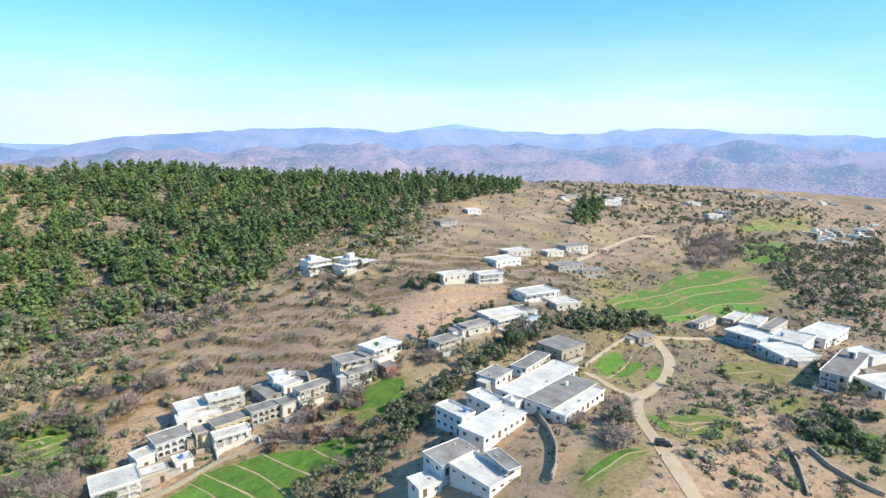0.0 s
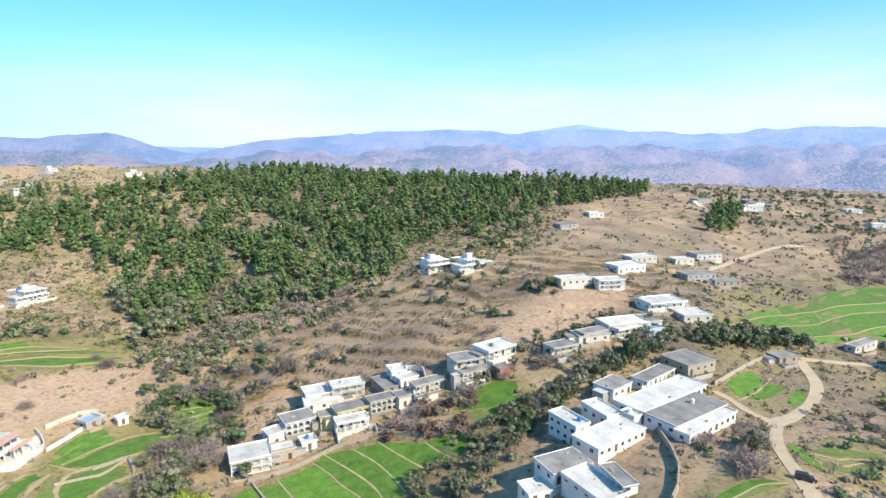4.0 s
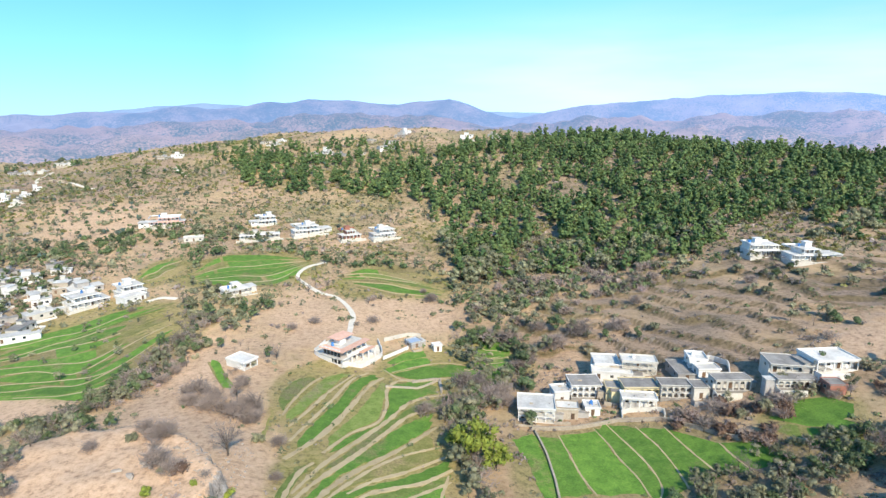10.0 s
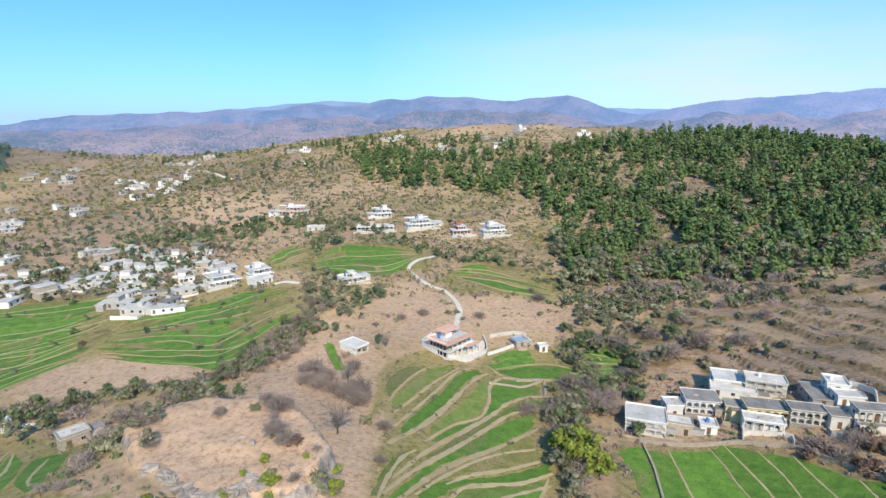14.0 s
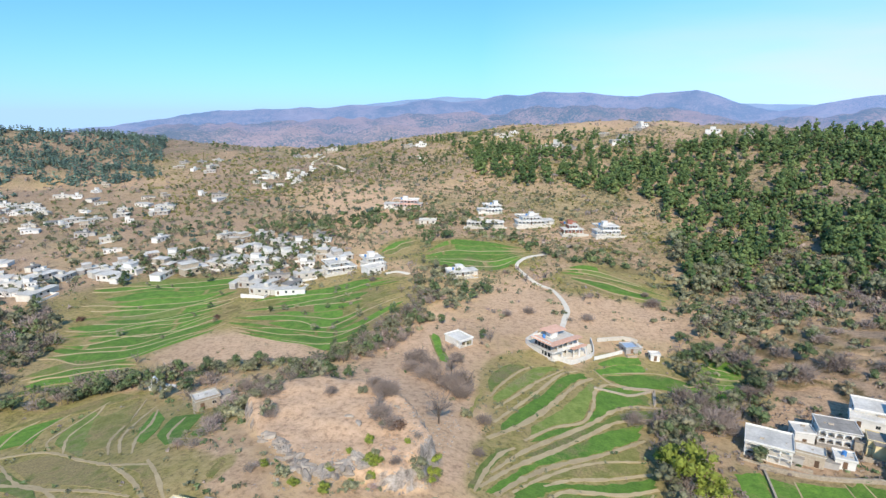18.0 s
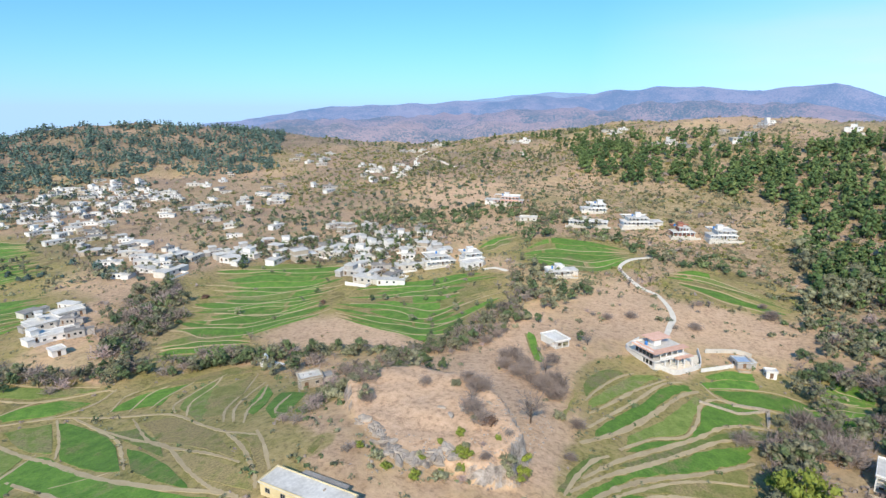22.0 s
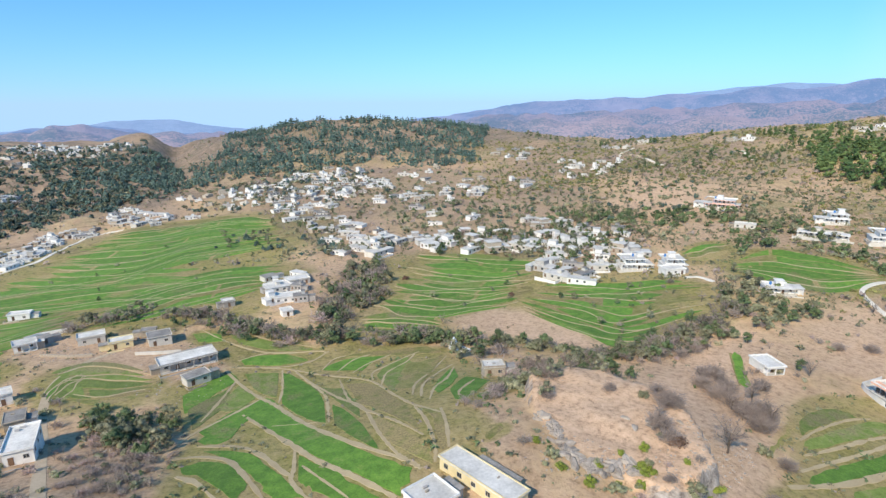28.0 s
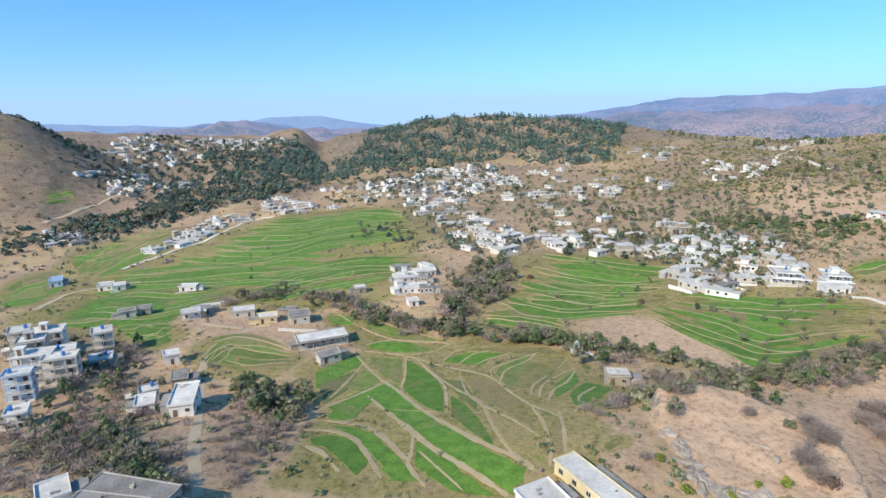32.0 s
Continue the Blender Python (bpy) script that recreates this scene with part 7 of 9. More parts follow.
# ---- houses above the green terraces ----
villa(16.5, 398.9, 20, 17, 11, "white", "white", 2, "white two-storey house with dark balconies on the hillside", 0, seed=1)
villa(-6.4, 399.2, 19, 14, 10, "red", "white", 2, "red and white two-storey house on the hillside", 0, seed=2)
villa(-40.0, 409.4, 21, 21, 12, "white", "white", 2, "large white house with long balconies above the green terraces", 7, seed=3)
villa(-77.7, 403.7, 10, 27, 8, "cream", "white", 1, "long cream house with a pillared veranda", 0, seed=4)
villa(-69.3, 435.2, 23, 14, 10, "white", "white", 2, "white house with a roof room behind the long veranda", -5, front_wall=0, seed=5)
villa(-150.5, 446.6, 9, 24, 12, "white", "pink", 2, "long pink and white two-storey house on the hillside", -8, seed=6)
house(-115.5, 405.4, 12, 12.9, 7.0, 1, tall=2.58, wall="cream", roof="pale")
villa(-65.7, 294.3, 31, 13, 9, "white", "cream", 1, "low white house with a pillared veranda among trees", 4, front_wall=2, seed=11)
house(-41.3, 202.7, 51, 6.7, 9.5, 1, tall=2.75, wall="white", roof="pale", front="pillar", label="small white hut with a white slab roof")

# ---- far side of the valley ----
villa(-139.4, 292.4, 43, 18, 11, "white", "white", 2, "white two-storey house with long balconies at the village edge", 0, front_wall=1.5, seed=9)
villa(-120.0, 303.7, 41, 13, 10, "white", "white", 2, "white house with a roof room at the village edge", 0, front_wall=0, seed=10)
house(-115.1, 294.3, 51, 11.6, 7.8, 1, tall=2.92, wall="white", roof="pale")
house(-203.9, 62.5, 80, 20.0, 8.8, 1, tall=3.3, wall="grey", roof="pale", front="pillar", label="long farm building under a pale worn roof")
house(-184.2, 64.2, 90, 8.2, 5.0, 1, tall=2.75, wall="cream", roof="dull")
house(-236.7, 69.6, 76, 8.7, 7.8, 1, tall=3.61, wall="cream", roof="dull")
house(-271.5, 29.5, 84, 8.0, 6.0, 1, tall=3.1, wall="white", roof="pale", front="pillar", label="worn white farmhouse with a pillared front")
house(-276.5, 39.0, 96, 5.2, 5.0, 1, tall=2.6, wall="grey", roof="dull", label="low grey shed beside the white farmhouse")
house(-252.5, 71.5, 60, 5.6, 4.6, 1, tall=2.6, wall="stone", roof="dull", label="small stone shed above the farm buildings")
bare_ground((-266.2, 26.9), (-290.2, 33.8), (-286.5, 48.5), (-258.2, 65.3), (-236.4, 80.6), (-221.6, 68.9), (-200.5, 56.2), (-232.3, 53.2), (-238.2, 38.8))
house(-262.5, 49.9, 77, 10.2, 6.4, 1, tall=3.1, wall="cream", roof="pale")
house(-245.8, 57.3, 74, 8.7, 5.7, 1, tall=2.92, wall="yellow", roof="pale")
house(-292.2, 5.0, 90, 7.1, 5.1, 1, tall=2.92, wall="cream", roof="dull")
house(-294.9, 12.8, 78, 5.8, 5.9, 1, tall=2.92, wall="grey", roof="dull")
house(-430.7, -28.6, 88, 7.4, 12.3, 1, tall=3.61, wall="blue", roof="tin")
house(-381.0, -2.2, 79, 8.0, 7.2, 1, tall=3.1, wall="white", roof="pale")
house(-373.7, 5.2, 87, 7.1, 7.0, 1, tall=3.1, wall="white", roof="pale")
house(-338.5, 37.1, 62, 9.5, 5.0, 1, tall=2.75, wall="white", roof="pale")
house(-263.8, 114.2, 77, 5.5, 5.2, 1, tall=2.92, wall="grey", roof="pale")
house(-265.8, 141.0, 83, 12.4, 8.9, 1, tall=2.75, wall="white", roof="pale")
house(-270.7, 154.9, 75, 12.8, 8.3, 1, tall=2.75, wall="cream", roof="pale")
house(-247.4, 133.4, 65, 14.4, 7.8, 1, tall=2.75, wall="white", roof="pale")
house(-227.6, 126.3, 76, 5.0, 5.0, 1, tall=2.58, wall="white", roof="pale")
house(-159.4, 10.7, 72, 6.4, 13.0, 1, tall=3.44, wall="white", roof="pale")
house(-178.7, 5.1, 88, 5.0, 5.1, 1, tall=3.1, wall="grey", roof="pale", tank="blue")
house(-187.4, 14.5, 77, 5.0, 7.2, 1, tall=3.1, wall="stone", roof="dull")
house(-168.0, 2.9, 80, 5.0, 6.3, 1, tall=2.58, wall="white", roof="pale")
house(-214.1, 15.5, 85, 5.0, 5.0, 1, tall=3.61, wall="white", roof="pale")
house(-106.8, -12.4, 48, 13.8, 5.7, 1, tall=3.44, wall="grey", roof="dull")
house(-112.2, -15.5, 95, 5.0, 6.2, 1, tall=3.1, wall="white", roof="pale")
house(-110.6, -10.4, 44, 17.4, 7.5, 1, tall=3.44, wall="grey", roof="dull")
house(-247.3, -26.3, 79, 11.2, 7.3, 3, tall=3.0, wall="white", roof="pale", front="pillar", tank="room")
house(-222.4, -29.5, 75, 12.0, 6.0, 3, tall=3.0, wall="white", roof="pale", front="pillar", tank="room")
house(-214.3, -20.7, 77, 10.1, 5.8, 3, tall=3.0, wall="cream", roof="pale", front="pillar", tank="blue")
house(-204.2, -30.1, 80, 7.5, 5.2, 3, tall=3.0, wall="blue", roof="pale", front="pillar", tank="blue")
house(-221.4, -17.8, 85, 6.7, 6.1, 3, tall=3.0, wall="white", roof="pale", front="pillar", tank="blue")
house(-238.1, -29.1, 82, 8.7, 6.8, 3, tall=3.0, wall="grey", roof="pale", front="pillar", tank="room")
house(-238.2, -5.9, 88, 6.8, 7.0, 3, tall=3.0, wall="cream", roof="pale", front="pillar", tank="blue")
house(-224.3, -8.1, 83, 7.5, 6.2, 1, tall=2.75, wall="blue", roof="pale", front="pillar", tank="blue")
house(-181.4, -28.0, 83, 5.3, 5.0, 2, tall=2.37, wall="white", roof="pale", front="pillar", tank="blue")
house(-252.3, -32.6, 88, 7.1, 7.4, 3, tall=3.0, wall="cream", roof="pale", front="pillar", tank="blue")
house(-103.1, 125.7, 51, 6.7, 5.1, 1, tall=3.1, wall="stone", roof="pale")
house(-52.2, 72.1, 87, 5.0, 19.6, 1, tall=3.1, wall="yellow", roof="pale", parapet=0.25, label="long yellow farm building under a pale flat roof")
house(-62.0, 59.9, 84, 7.5, 7.4, 1, tall=2.92, wall="white", roof="pale")

# ---- pink house in its white-walled yard ----
pink = villa(-5.1, 207.3, 48, 16.6, 11.7, "white", "white", 2, "large white two-storey house with terracotta roof terraces", 0, front_wall=0, seed=12)
PW, PD = 16.6, 11.7
for x0, y0, x1, y1, z0 in ((-0.9, -0.7, PW * 0.98, 2.6, 6.1), (-0.9, 2.6, 2.2, PD, 6.1), (PW * 0.2, PD * 0.42, PW * 0.75, PD * 0.95, 8.75), (PW * 0.55, -2.4, PW + 0.8, -0.5, 3.0)):
    part("roof_slab", solid("roof_slab", [(x0, y0, z0, x1, y1, z0 + 0.28)], ROOFS["rust"]), pink, "terracotta roof terrace")
for px in (PW * 0.58, PW * 0.78, PW + 0.5):
    part("porch_pillar", solid("porch_pillar", [(px - 0.18, -2.3, -1.2, px + 0.18, -1.94, 3.0)], PAINT["white"]), pink)
for k in range(5):
    y0 = 1.2 + k * (PD - 2.4) / 5
    for z0 in (0.9, 3.8):
        part("glazing", solid("glazing", [(-0.06, y0, z0, 0.03, y0 + (PD - 2.4) / 5 - 0.5, z0 + 1.6)], GLASS), pink, "dark veranda glazing")
yard_a, yard_b = curve(((-16.6, 219.6), (-9.6, 211.5), (2.3, 208.3), (10.6, 219.7)), 30), curve(((-13.0, 227.9), (-5.7, 223.8), (2.8, 225.1), (10.0, 231.0)), 30)
tagged(new("yard_paving", ribbon("yard_paving", yard_a, yard_b, 8, 0.2, CONCRETE)), "pale paved yard round the terracotta-roofed house", "paving", kind="structure")
garden_wall(((-12.7, 229.9), (-17.0, 219.2), (-13.5, 214.8), (-9.5, 211.0), (-3.7, 208.9), (2.4, 206.7), (6.7, 212.1), (11.0, 218.4), (10.9, 225.1), (9.8, 233.0)), 1.9, 0.3, PAINT["white"], "white plastered yard wall round the pink-roofed house")
garden_wall(((11.1, 215.1), (16.6, 220.2), (22.6, 225.9)), 1.5, 0.3, PAINT["white"], "long white garden wall below the lane")
garden_wall(((12.6, 234.0), (18.9, 237.6), (25.2, 240.7), (29.7, 238.7)), 1.8, 0.3, PAINT["cream"], "cream garden wall above the wheat")
house(24.0, 225.9, 24, 5.4, 5.7, 1, tall=2.24, wall="grey", roof="tin", label="low shed with a metal roof beside the garden wall")
house(33.5, 223.2, 11, 3.6, 3.2, 1, tall=2.41, wall="white", roof="pale")

# ---- walls ----
garden_wall(((151.5, 82.0), (147.3, 75.2), (138.6, 67.1), (130.1, 60.6), (120.9, 56.3), (116.0, 55.1)), 1.8, 0.5, PAINT["stone"], "dark dry-stone wall beside the compound")
garden_wall(((194.9, 80.2), (208.6, 80.1), (225.8, 79.5), (244.7, 79.1)), 1.6, 0.35, PAINT["stone"], "long stone wall along the lane")
garden_wall(((173.7, 10.9), (164.4, 7.3), (152.0, 4.4)), 1.2, 0.5, PAINT["stone"], "low dry-stone terrace wall")
garden_wall(((177.8, 6.5), (170.3, 0.8), (166.7, -5.4), (165.8, -10.6)), 1.2, 0.5, PAINT["stone"], "low dry-stone terrace wall on the slope")
garden_wall(((121.6, 179.1), (134.3, 179.5), (135.2, 171.4), (129.4, 161.8)), 2, 0.3, PAINT["white"], "white yard wall of the old village")
garden_wall(((-288.2, 35.7), (-289.3, 42.2), (-287.0, 51.5)), 2.2, 0.4, PAINT["white"], "long white yard wall behind the farmhouses")
garden_wall(((-259.6, 36.1), (-249.1, 44.4), (-244.8, 50.9)), 1.1, 0.6, PAINT["stone"], "broken stone wall below the farmyard")
garden_wall(((-231.3, 62.4), (-226.0, 69.0), (-221.5, 76.5)), 1.3, 0.5, PAINT["cream"], "cream yard wall between the farm buildings")
garden_wall(((20.6, 193.1), (31.8, 196.7), (31.0, 186.6)), 1, 0.5, PAINT["stone"], "dry-stone field wall")
garden_wall(((10.4, 189.1), (22.6, 188.3), (31.2, 195.8), (30.5, 185.0)), 0.8, 0.5, PAINT["stone"], "low dry-stone field wall")
garden_wall(((56.9, 157.5), (56.3, 145.0), (54.0, 130.9), (52.0, 122.3)), 0.8, 0.6, PAINT["stone"], "grassy stone field bank")
garden_wall(((56.1, 158.5), (69.9, 157.0), (85.1, 156.7), (99.5, 151.4), (105.4, 142.9), (112.9, 130.9)), 1.3, 0.6, PAINT["stone"], "broken stone retaining wall below the old village")
garden_wall(((87.0, 156.8), (88.6, 160.8), (101.4, 156.6), (99.7, 152.6)), 1.6, 0.4, PAINT["cream"], "cream yard wall of the old village")
jeep(146.9, 37.7, 205, "dark jeep on the dusty road")
shrine = thing("shrine", pose(-138.2, 149.4, float(ground(-138.2, 149.4))), "small white shrine with a pointed spire at the field edge", "shrine")
part("base", solid("base", [(-1.5, -1.5, -0.5, 1.5, 1.5, 2.5), (1.5, -1.2, -0.8, 7.5, 1.6, 1.7)], PAINT["white"]), shrine)
part("drum", cone_mesh("drum", 1.2, 1.0, 1.3, PAINT["white"]), shrine, at=pose(0, 0, 2.5))
part("spire", cone_mesh("spire", 0.9, 0.1, 1.3, PAINT["blue"]), shrine, "pale blue spire", pose(0, 0, 3.8))

# ---- single plants ----
plant("thicket", -71.6, 113.2, 3, ONE)
plant("thicket", -61.3, 127.2, 3, ONE)
plant("thicket", -46.8, 131.4, 4.5, ONE)
plant("thicket", -44.6, 119.1, 5, ONE)
plant("rust", -38.9, 115.6, 4, ONE)
plant("gorse", -43.4, 108.9, 3, ONE)
plant("thicket", -52.8, 174.3, 5, ONE)
plant("thicket", -46.5, 177.8, 6, ONE)
plant("bare", -39.4, 178.6, 8, ONE)
plant("bare", -31.6, 167.2, 8, ONE)
plant("thicket", -39.8, 189.8, 5, ONE)
plant("bush", -28.1, 147.6, 4, ONE)
plant("thicket", -22.1, 145.6, 3.5, ONE)
plant("thicket", -20.3, 126.0, 3, ONE)
plant("bush", -30.5, 105.0, 4, ONE)
plant("gorse", -28.5, 109.7, 3.5, ONE)
plant("gorse", -28.8, 113.4, 3, ONE)
plant("gorse", -46.8, 91.6, 3, ONE)
plant("bush", -42.3, 94.3, 3.5, ONE)
plant("bush", -53.1, 129.8, 3, ONE)
plant("bush", -40.5, 104.8, 2.5, ONE)
plant("bush", -56.7, 93.2, 3, ONE)
plant("gorse", -62.2, 94.4, 2.5, ONE)
plant("bare", -30.9, 214.1, 6, ONE)
plant("tree", -34.0, 215.8, 5, ONE)
plant("tree", -54.6, 227.9, 5, ONE)
plant("tree", -128.3, 164.0, 7, ONE)
plant("tree", -111.3, 172.3, 6.5, ONE)
plant("olive", -108.2, 211.0, 4, ONE)
plant("olive", -136.5, 236.0, 4, ONE)
plant("tree", -142.7, 233.0, 4, ONE)
plant("tree", -252.8, 258.7, 4, ONE)
plant("rust", -165.3, 222.5, 3.5, ONE)
plant("rust", -230.9, 207.9, 4, ONE)
plant("olive", -87.0, 237.7, 3.5, ONE)
plant("olive", -94.5, 229.6, 4, ONE)
plant("olive", -195.0, 194.1, 4, ONE)
plant("bare", -164.5, 169.8, 5, ONE)
plant("bare", 14.6, 288.3, 5, ONE)
plant("bare", -14.0, 310.9, 6, ONE)
plant("bare", 7.6, 283.0, 4.5, ONE)
plant("thicket", 8.9, 258.3, 4.5, ONE)
plant("thicket", -18.5, 256.1, 4, ONE)
plant("thicket", -28.2, 247.8, 4, ONE)
plant("tree", 45.6, 225.9, 6, ONE)
plant("tree", 47.7, 246.9, 6, ONE)
plant("tree", 56.6, 161.9, 6, ONE)
plant("tree", -41.9, 274.4, 6, ONE)
plant("olive", -48.3, 276.7, 5, ONE)
plant("olive", -63.2, 257.2, 4, ONE)
plant("bare", -24.3, 302.3, 5, ONE)
plant("olive", 28.7, 292.0, 3, ONE)
wood(((-59.1, 180.6), (-50.4, 192.4), (-38.8, 190.3), (-30.6, 167.8), (-31.3, 154.8), (-38.4, 163.3), (-48.3, 169.4)), 20, ('thicket', 'thicket', 'bare'), 4, 6.5, 81)
wood(((-59.1, 156.8), (-55.3, 162.7), (-42.5, 129.7), (-40.9, 120.0), (-37.6, 111.5), (-41.7, 112.7), (-48.0, 121.8)), 14, ('thicket', 'thicket', 'bare'), 3, 4.5, 82)
wood(((-79.6, 123.2), (-74.7, 131.8), (-80.1, 174.7), (-72.7, 190.2), (-67.2, 226.0), (-67.0, 244.3), (-79.3, 207.8), (-91.5, 179.3)), 34, ('bare', 'olive', 'tree', 'shrub'), 3, 6, 83)
wood(((-101.7, 141.3), (-101.4, 159.3), (-77.5, 130.3), (-69.1, 116.7), (-75.3, 106.6)), 24, ('thicket', 'bush', 'olive', 'bare'), 3, 5.5, 84)
wood(((-43.9, 99.8), (-33.0, 106.7), (-26.8, 113.9), (-25.8, 104.4), (-43.2, 92.1)), 16, ('bush', 'bush', 'gorse', 'thicket'), 1.2, 2.8, 85)
plant("bare", -33.8, 137.4, 10, ONE, "tall leafless tree with spreading grey limbs on the bare slope")
plant("lime", 32.8, 139.9, 16, ONE)
plant("lime", 38.4, 137.0, 10, ONE)
plant("lime", 29.2, 146.6, 9, ONE)
plant("tree", 186.6, 108.4, 13, ONE)
plant("tree", 171.0, 135.6, 4, ONE)
plant("tree", 156.3, 153.2, 7, ONE)
plant("olive", 139.6, 150.2, 6, ONE)
plant("olive", 56.3, 160.8, 5, ONE)
plant("tree", 104.2, 165.6, 5, ONE)

# ---- pine wood on the hill ----
wood(((342.6, 716.2), (389.1, 601.5), (461.7, 531.4), (606.8, 422.7), (714.1, 401.3), (581.3, 330.0), (492.6, 340.6), (425.8, 350.2), (292.7, 297.7), (306.7, 342.6), (244.1, 316.5), (192.6, 329.7), (155.0, 341.4), (136.8, 382.2), (95.1, 342.8), (72.5, 341.5), (66.0, 391.9), (60.0, 468.3), (20.0, 521.9), (91.1, 596.1), (151.6, 650.0)), 1950, ('pine',), 8, 15.5, 1, 0.9)
wood(((-128.2, 686.6), (-52.0, 634.3), (26.6, 618.7), (91.1, 596.1), (53.2, 484.7), (-3.1, 506.3), (-97.5, 544.4)), 170, ('pine',), 9, 14, 2, 0.8)
wood(((66.0, 391.9), (95.1, 342.8), (155.0, 341.4), (192.6, 329.7), (235.3, 317.5), (214.1, 288.0), (152.1, 286.0), (103.1, 309.8), (58.9, 310.8)), 150, ('pine', 'pine', 'olive'), 7, 14, 3, 0.5)
wood(((-235.0, 823.6), (-90.8, 715.5), (21.5, 671.0), (83.9, 635.7), (73.7, 511.1), (-34.2, 496.0), (-69.0, 534.6)), 150, ('pine',), 8, 13, 4, 0.8)
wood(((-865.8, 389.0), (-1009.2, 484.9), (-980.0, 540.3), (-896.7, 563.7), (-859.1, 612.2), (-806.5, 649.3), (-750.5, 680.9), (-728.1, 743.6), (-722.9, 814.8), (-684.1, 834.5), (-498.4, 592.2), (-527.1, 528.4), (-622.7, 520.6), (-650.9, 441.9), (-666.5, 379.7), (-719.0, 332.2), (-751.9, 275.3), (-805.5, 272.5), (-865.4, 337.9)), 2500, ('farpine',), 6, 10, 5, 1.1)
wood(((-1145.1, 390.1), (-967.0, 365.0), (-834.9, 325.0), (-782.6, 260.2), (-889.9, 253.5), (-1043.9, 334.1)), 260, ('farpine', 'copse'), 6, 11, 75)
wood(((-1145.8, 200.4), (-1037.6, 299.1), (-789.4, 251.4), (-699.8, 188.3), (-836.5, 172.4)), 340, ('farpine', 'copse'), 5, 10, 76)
wood(((-804.4, 49.5), (-859.2, 111.7), (-836.5, 172.4), (-775.4, 164.1), (-744.0, 104.4), (-691.5, 46.6)), 230, ('copse', 'copse', 'bare'), 4, 9, 77)
wood(((577.8, 263.0), (683.5, 286.6), (654.9, 254.1), (534.8, 214.3), (510.2, 227.5)), 45, ('pine',), 10, 16, 6)
wood(((280.1, 335.9), (355.8, 363.1), (440.5, 352.4), (306.9, 256.3), (258.3, 264.7)), 50, ('pine', 'olive', 'bush'), 5, 14, 7, 0.6)

# ---- scrub, belts and groves ----
belt(((92.7, 108.3), (119.3, 110.1), (145.9, 113.3), (170.0, 114.8), (191.3, 113.5), (227.7, 114.6)), 6.5, 220, ('olive', 'tree', 'bare', 'bare', 'shrub', 'olive', 'bush'), 2.5, 6.5, 11)
belt(((192.6, 109.5), (222.9, 112.5), (231.0, 102.5), (253.9, 94.4), (266.3, 77.6)), 6, 45, ('olive', 'tree', 'bush'), 2.5, 5, 94)
belt(((80.7, 115.0), (96.9, 119.0), (115.4, 120.2), (131.4, 119.7), (149.3, 122.5)), 5, 50, ('bare', 'olive', 'shrub'), 3, 6, 95)
belt(((31.0, 176.3), (33.7, 160.2), (33.9, 137.6), (29.3, 124.7)), 7, 30, ('bare', 'thicket', 'olive'), 4, 9, 12)
belt(((74.8, 226.7), (68.5, 204.8), (53.4, 190.6), (38.2, 173.3), (31.2, 159.2)), 8, 46, ('bare', 'olive', 'tree', 'thicket'), 4, 9, 13)
belt(((51.2, 288.3), (85.7, 258.8), (128.3, 260.4), (176.5, 263.0), (198.3, 231.2), (226.5, 212.1), (234.6, 194.4)), 36, 170, ('olive', 'bush', 'bare', 'shrub', 'thicket'), 2.5, 6, 14)
belt(((174.3, 179.8), (204.5, 190.2), (240.1, 192.4)), 12, 55, ('olive', 'bare', 'shrub'), 4, 8, 15)
belt(((50.3, 233.1), (76.7, 232.4), (102.0, 231.4), (119.9, 230.8)), 18, 50, ('olive', 'bare', 'tree', 'thicket'), 4, 9, 16)
belt(((171.4, 143.6), (192.2, 141.1), (222.3, 141.8), (258.6, 146.1)), 8, 40, ('olive', 'shrub', 'bare'), 3, 7, 17)
belt(((113.0, 151.3), (123.8, 140.4), (141.1, 143.1), (163.3, 136.2)), 7, 45, ('bare', 'thicket', 'rust', 'olive'), 3, 6, 18)
belt(((-196.1, 128.1), (-181.9, 137.4), (-159.1, 147.2), (-139.0, 161.6), (-116.9, 168.9), (-97.6, 172.7), (-83.6, 182.5), (-65.2, 210.9), (-65.6, 244.5)), 6, 160, ('bare', 'thicket', 'olive', 'tree', 'olive', 'shrub', 'bush'), 2.5, 6, 19)
belt(((-84.6, 98.6), (-88.4, 115.9), (-98.0, 143.7)), 5, 34, ('thicket', 'bush', 'bare'), 2.5, 5, 20)
belt(((-36.9, 110.4), (-38.6, 99.8), (-48.7, 92.9), (-58.9, 92.3)), 9, 22, ('bush', 'thicket', 'bush', 'gorse'), 1.2, 2.6, 21)
belt(((42.6, 219.4), (51.4, 203.4), (59.2, 197.7), (27.7, 161.6)), 8, 36, ('olive', 'bare', 'tree'), 4, 8, 22)
wood(((-244.3, 159.6), (-280.2, 205.3), (-270.2, 230.0), (-204.7, 169.6), (-205.5, 149.2), (-198.3, 125.4)), 90, ('bare', 'olive', 'thicket', 'shrub'), 3, 8, 23)
belt(((-267.0, 96.8), (-215.5, 105.2), (-191.2, 120.7), (-166.2, 143.2), (-142.4, 159.5), (-114.0, 146.1)), 9, 160, ('olive', 'bare', 'thicket', 'tree'), 3, 7, 24)
belt(((-293.4, 55.3), (-286.5, 82.6), (-264.3, 98.4), (-220.6, 105.2)), 10, 60, ('bare', 'thicket', 'olive'), 3, 7, 25)
wood(((-176.9, 29.2), (-175.5, 41.5), (-151.6, 50.6), (-138.9, 42.7), (-147.4, 30.9)), 26, ('tree', 'olive'), 4, 7, 26)
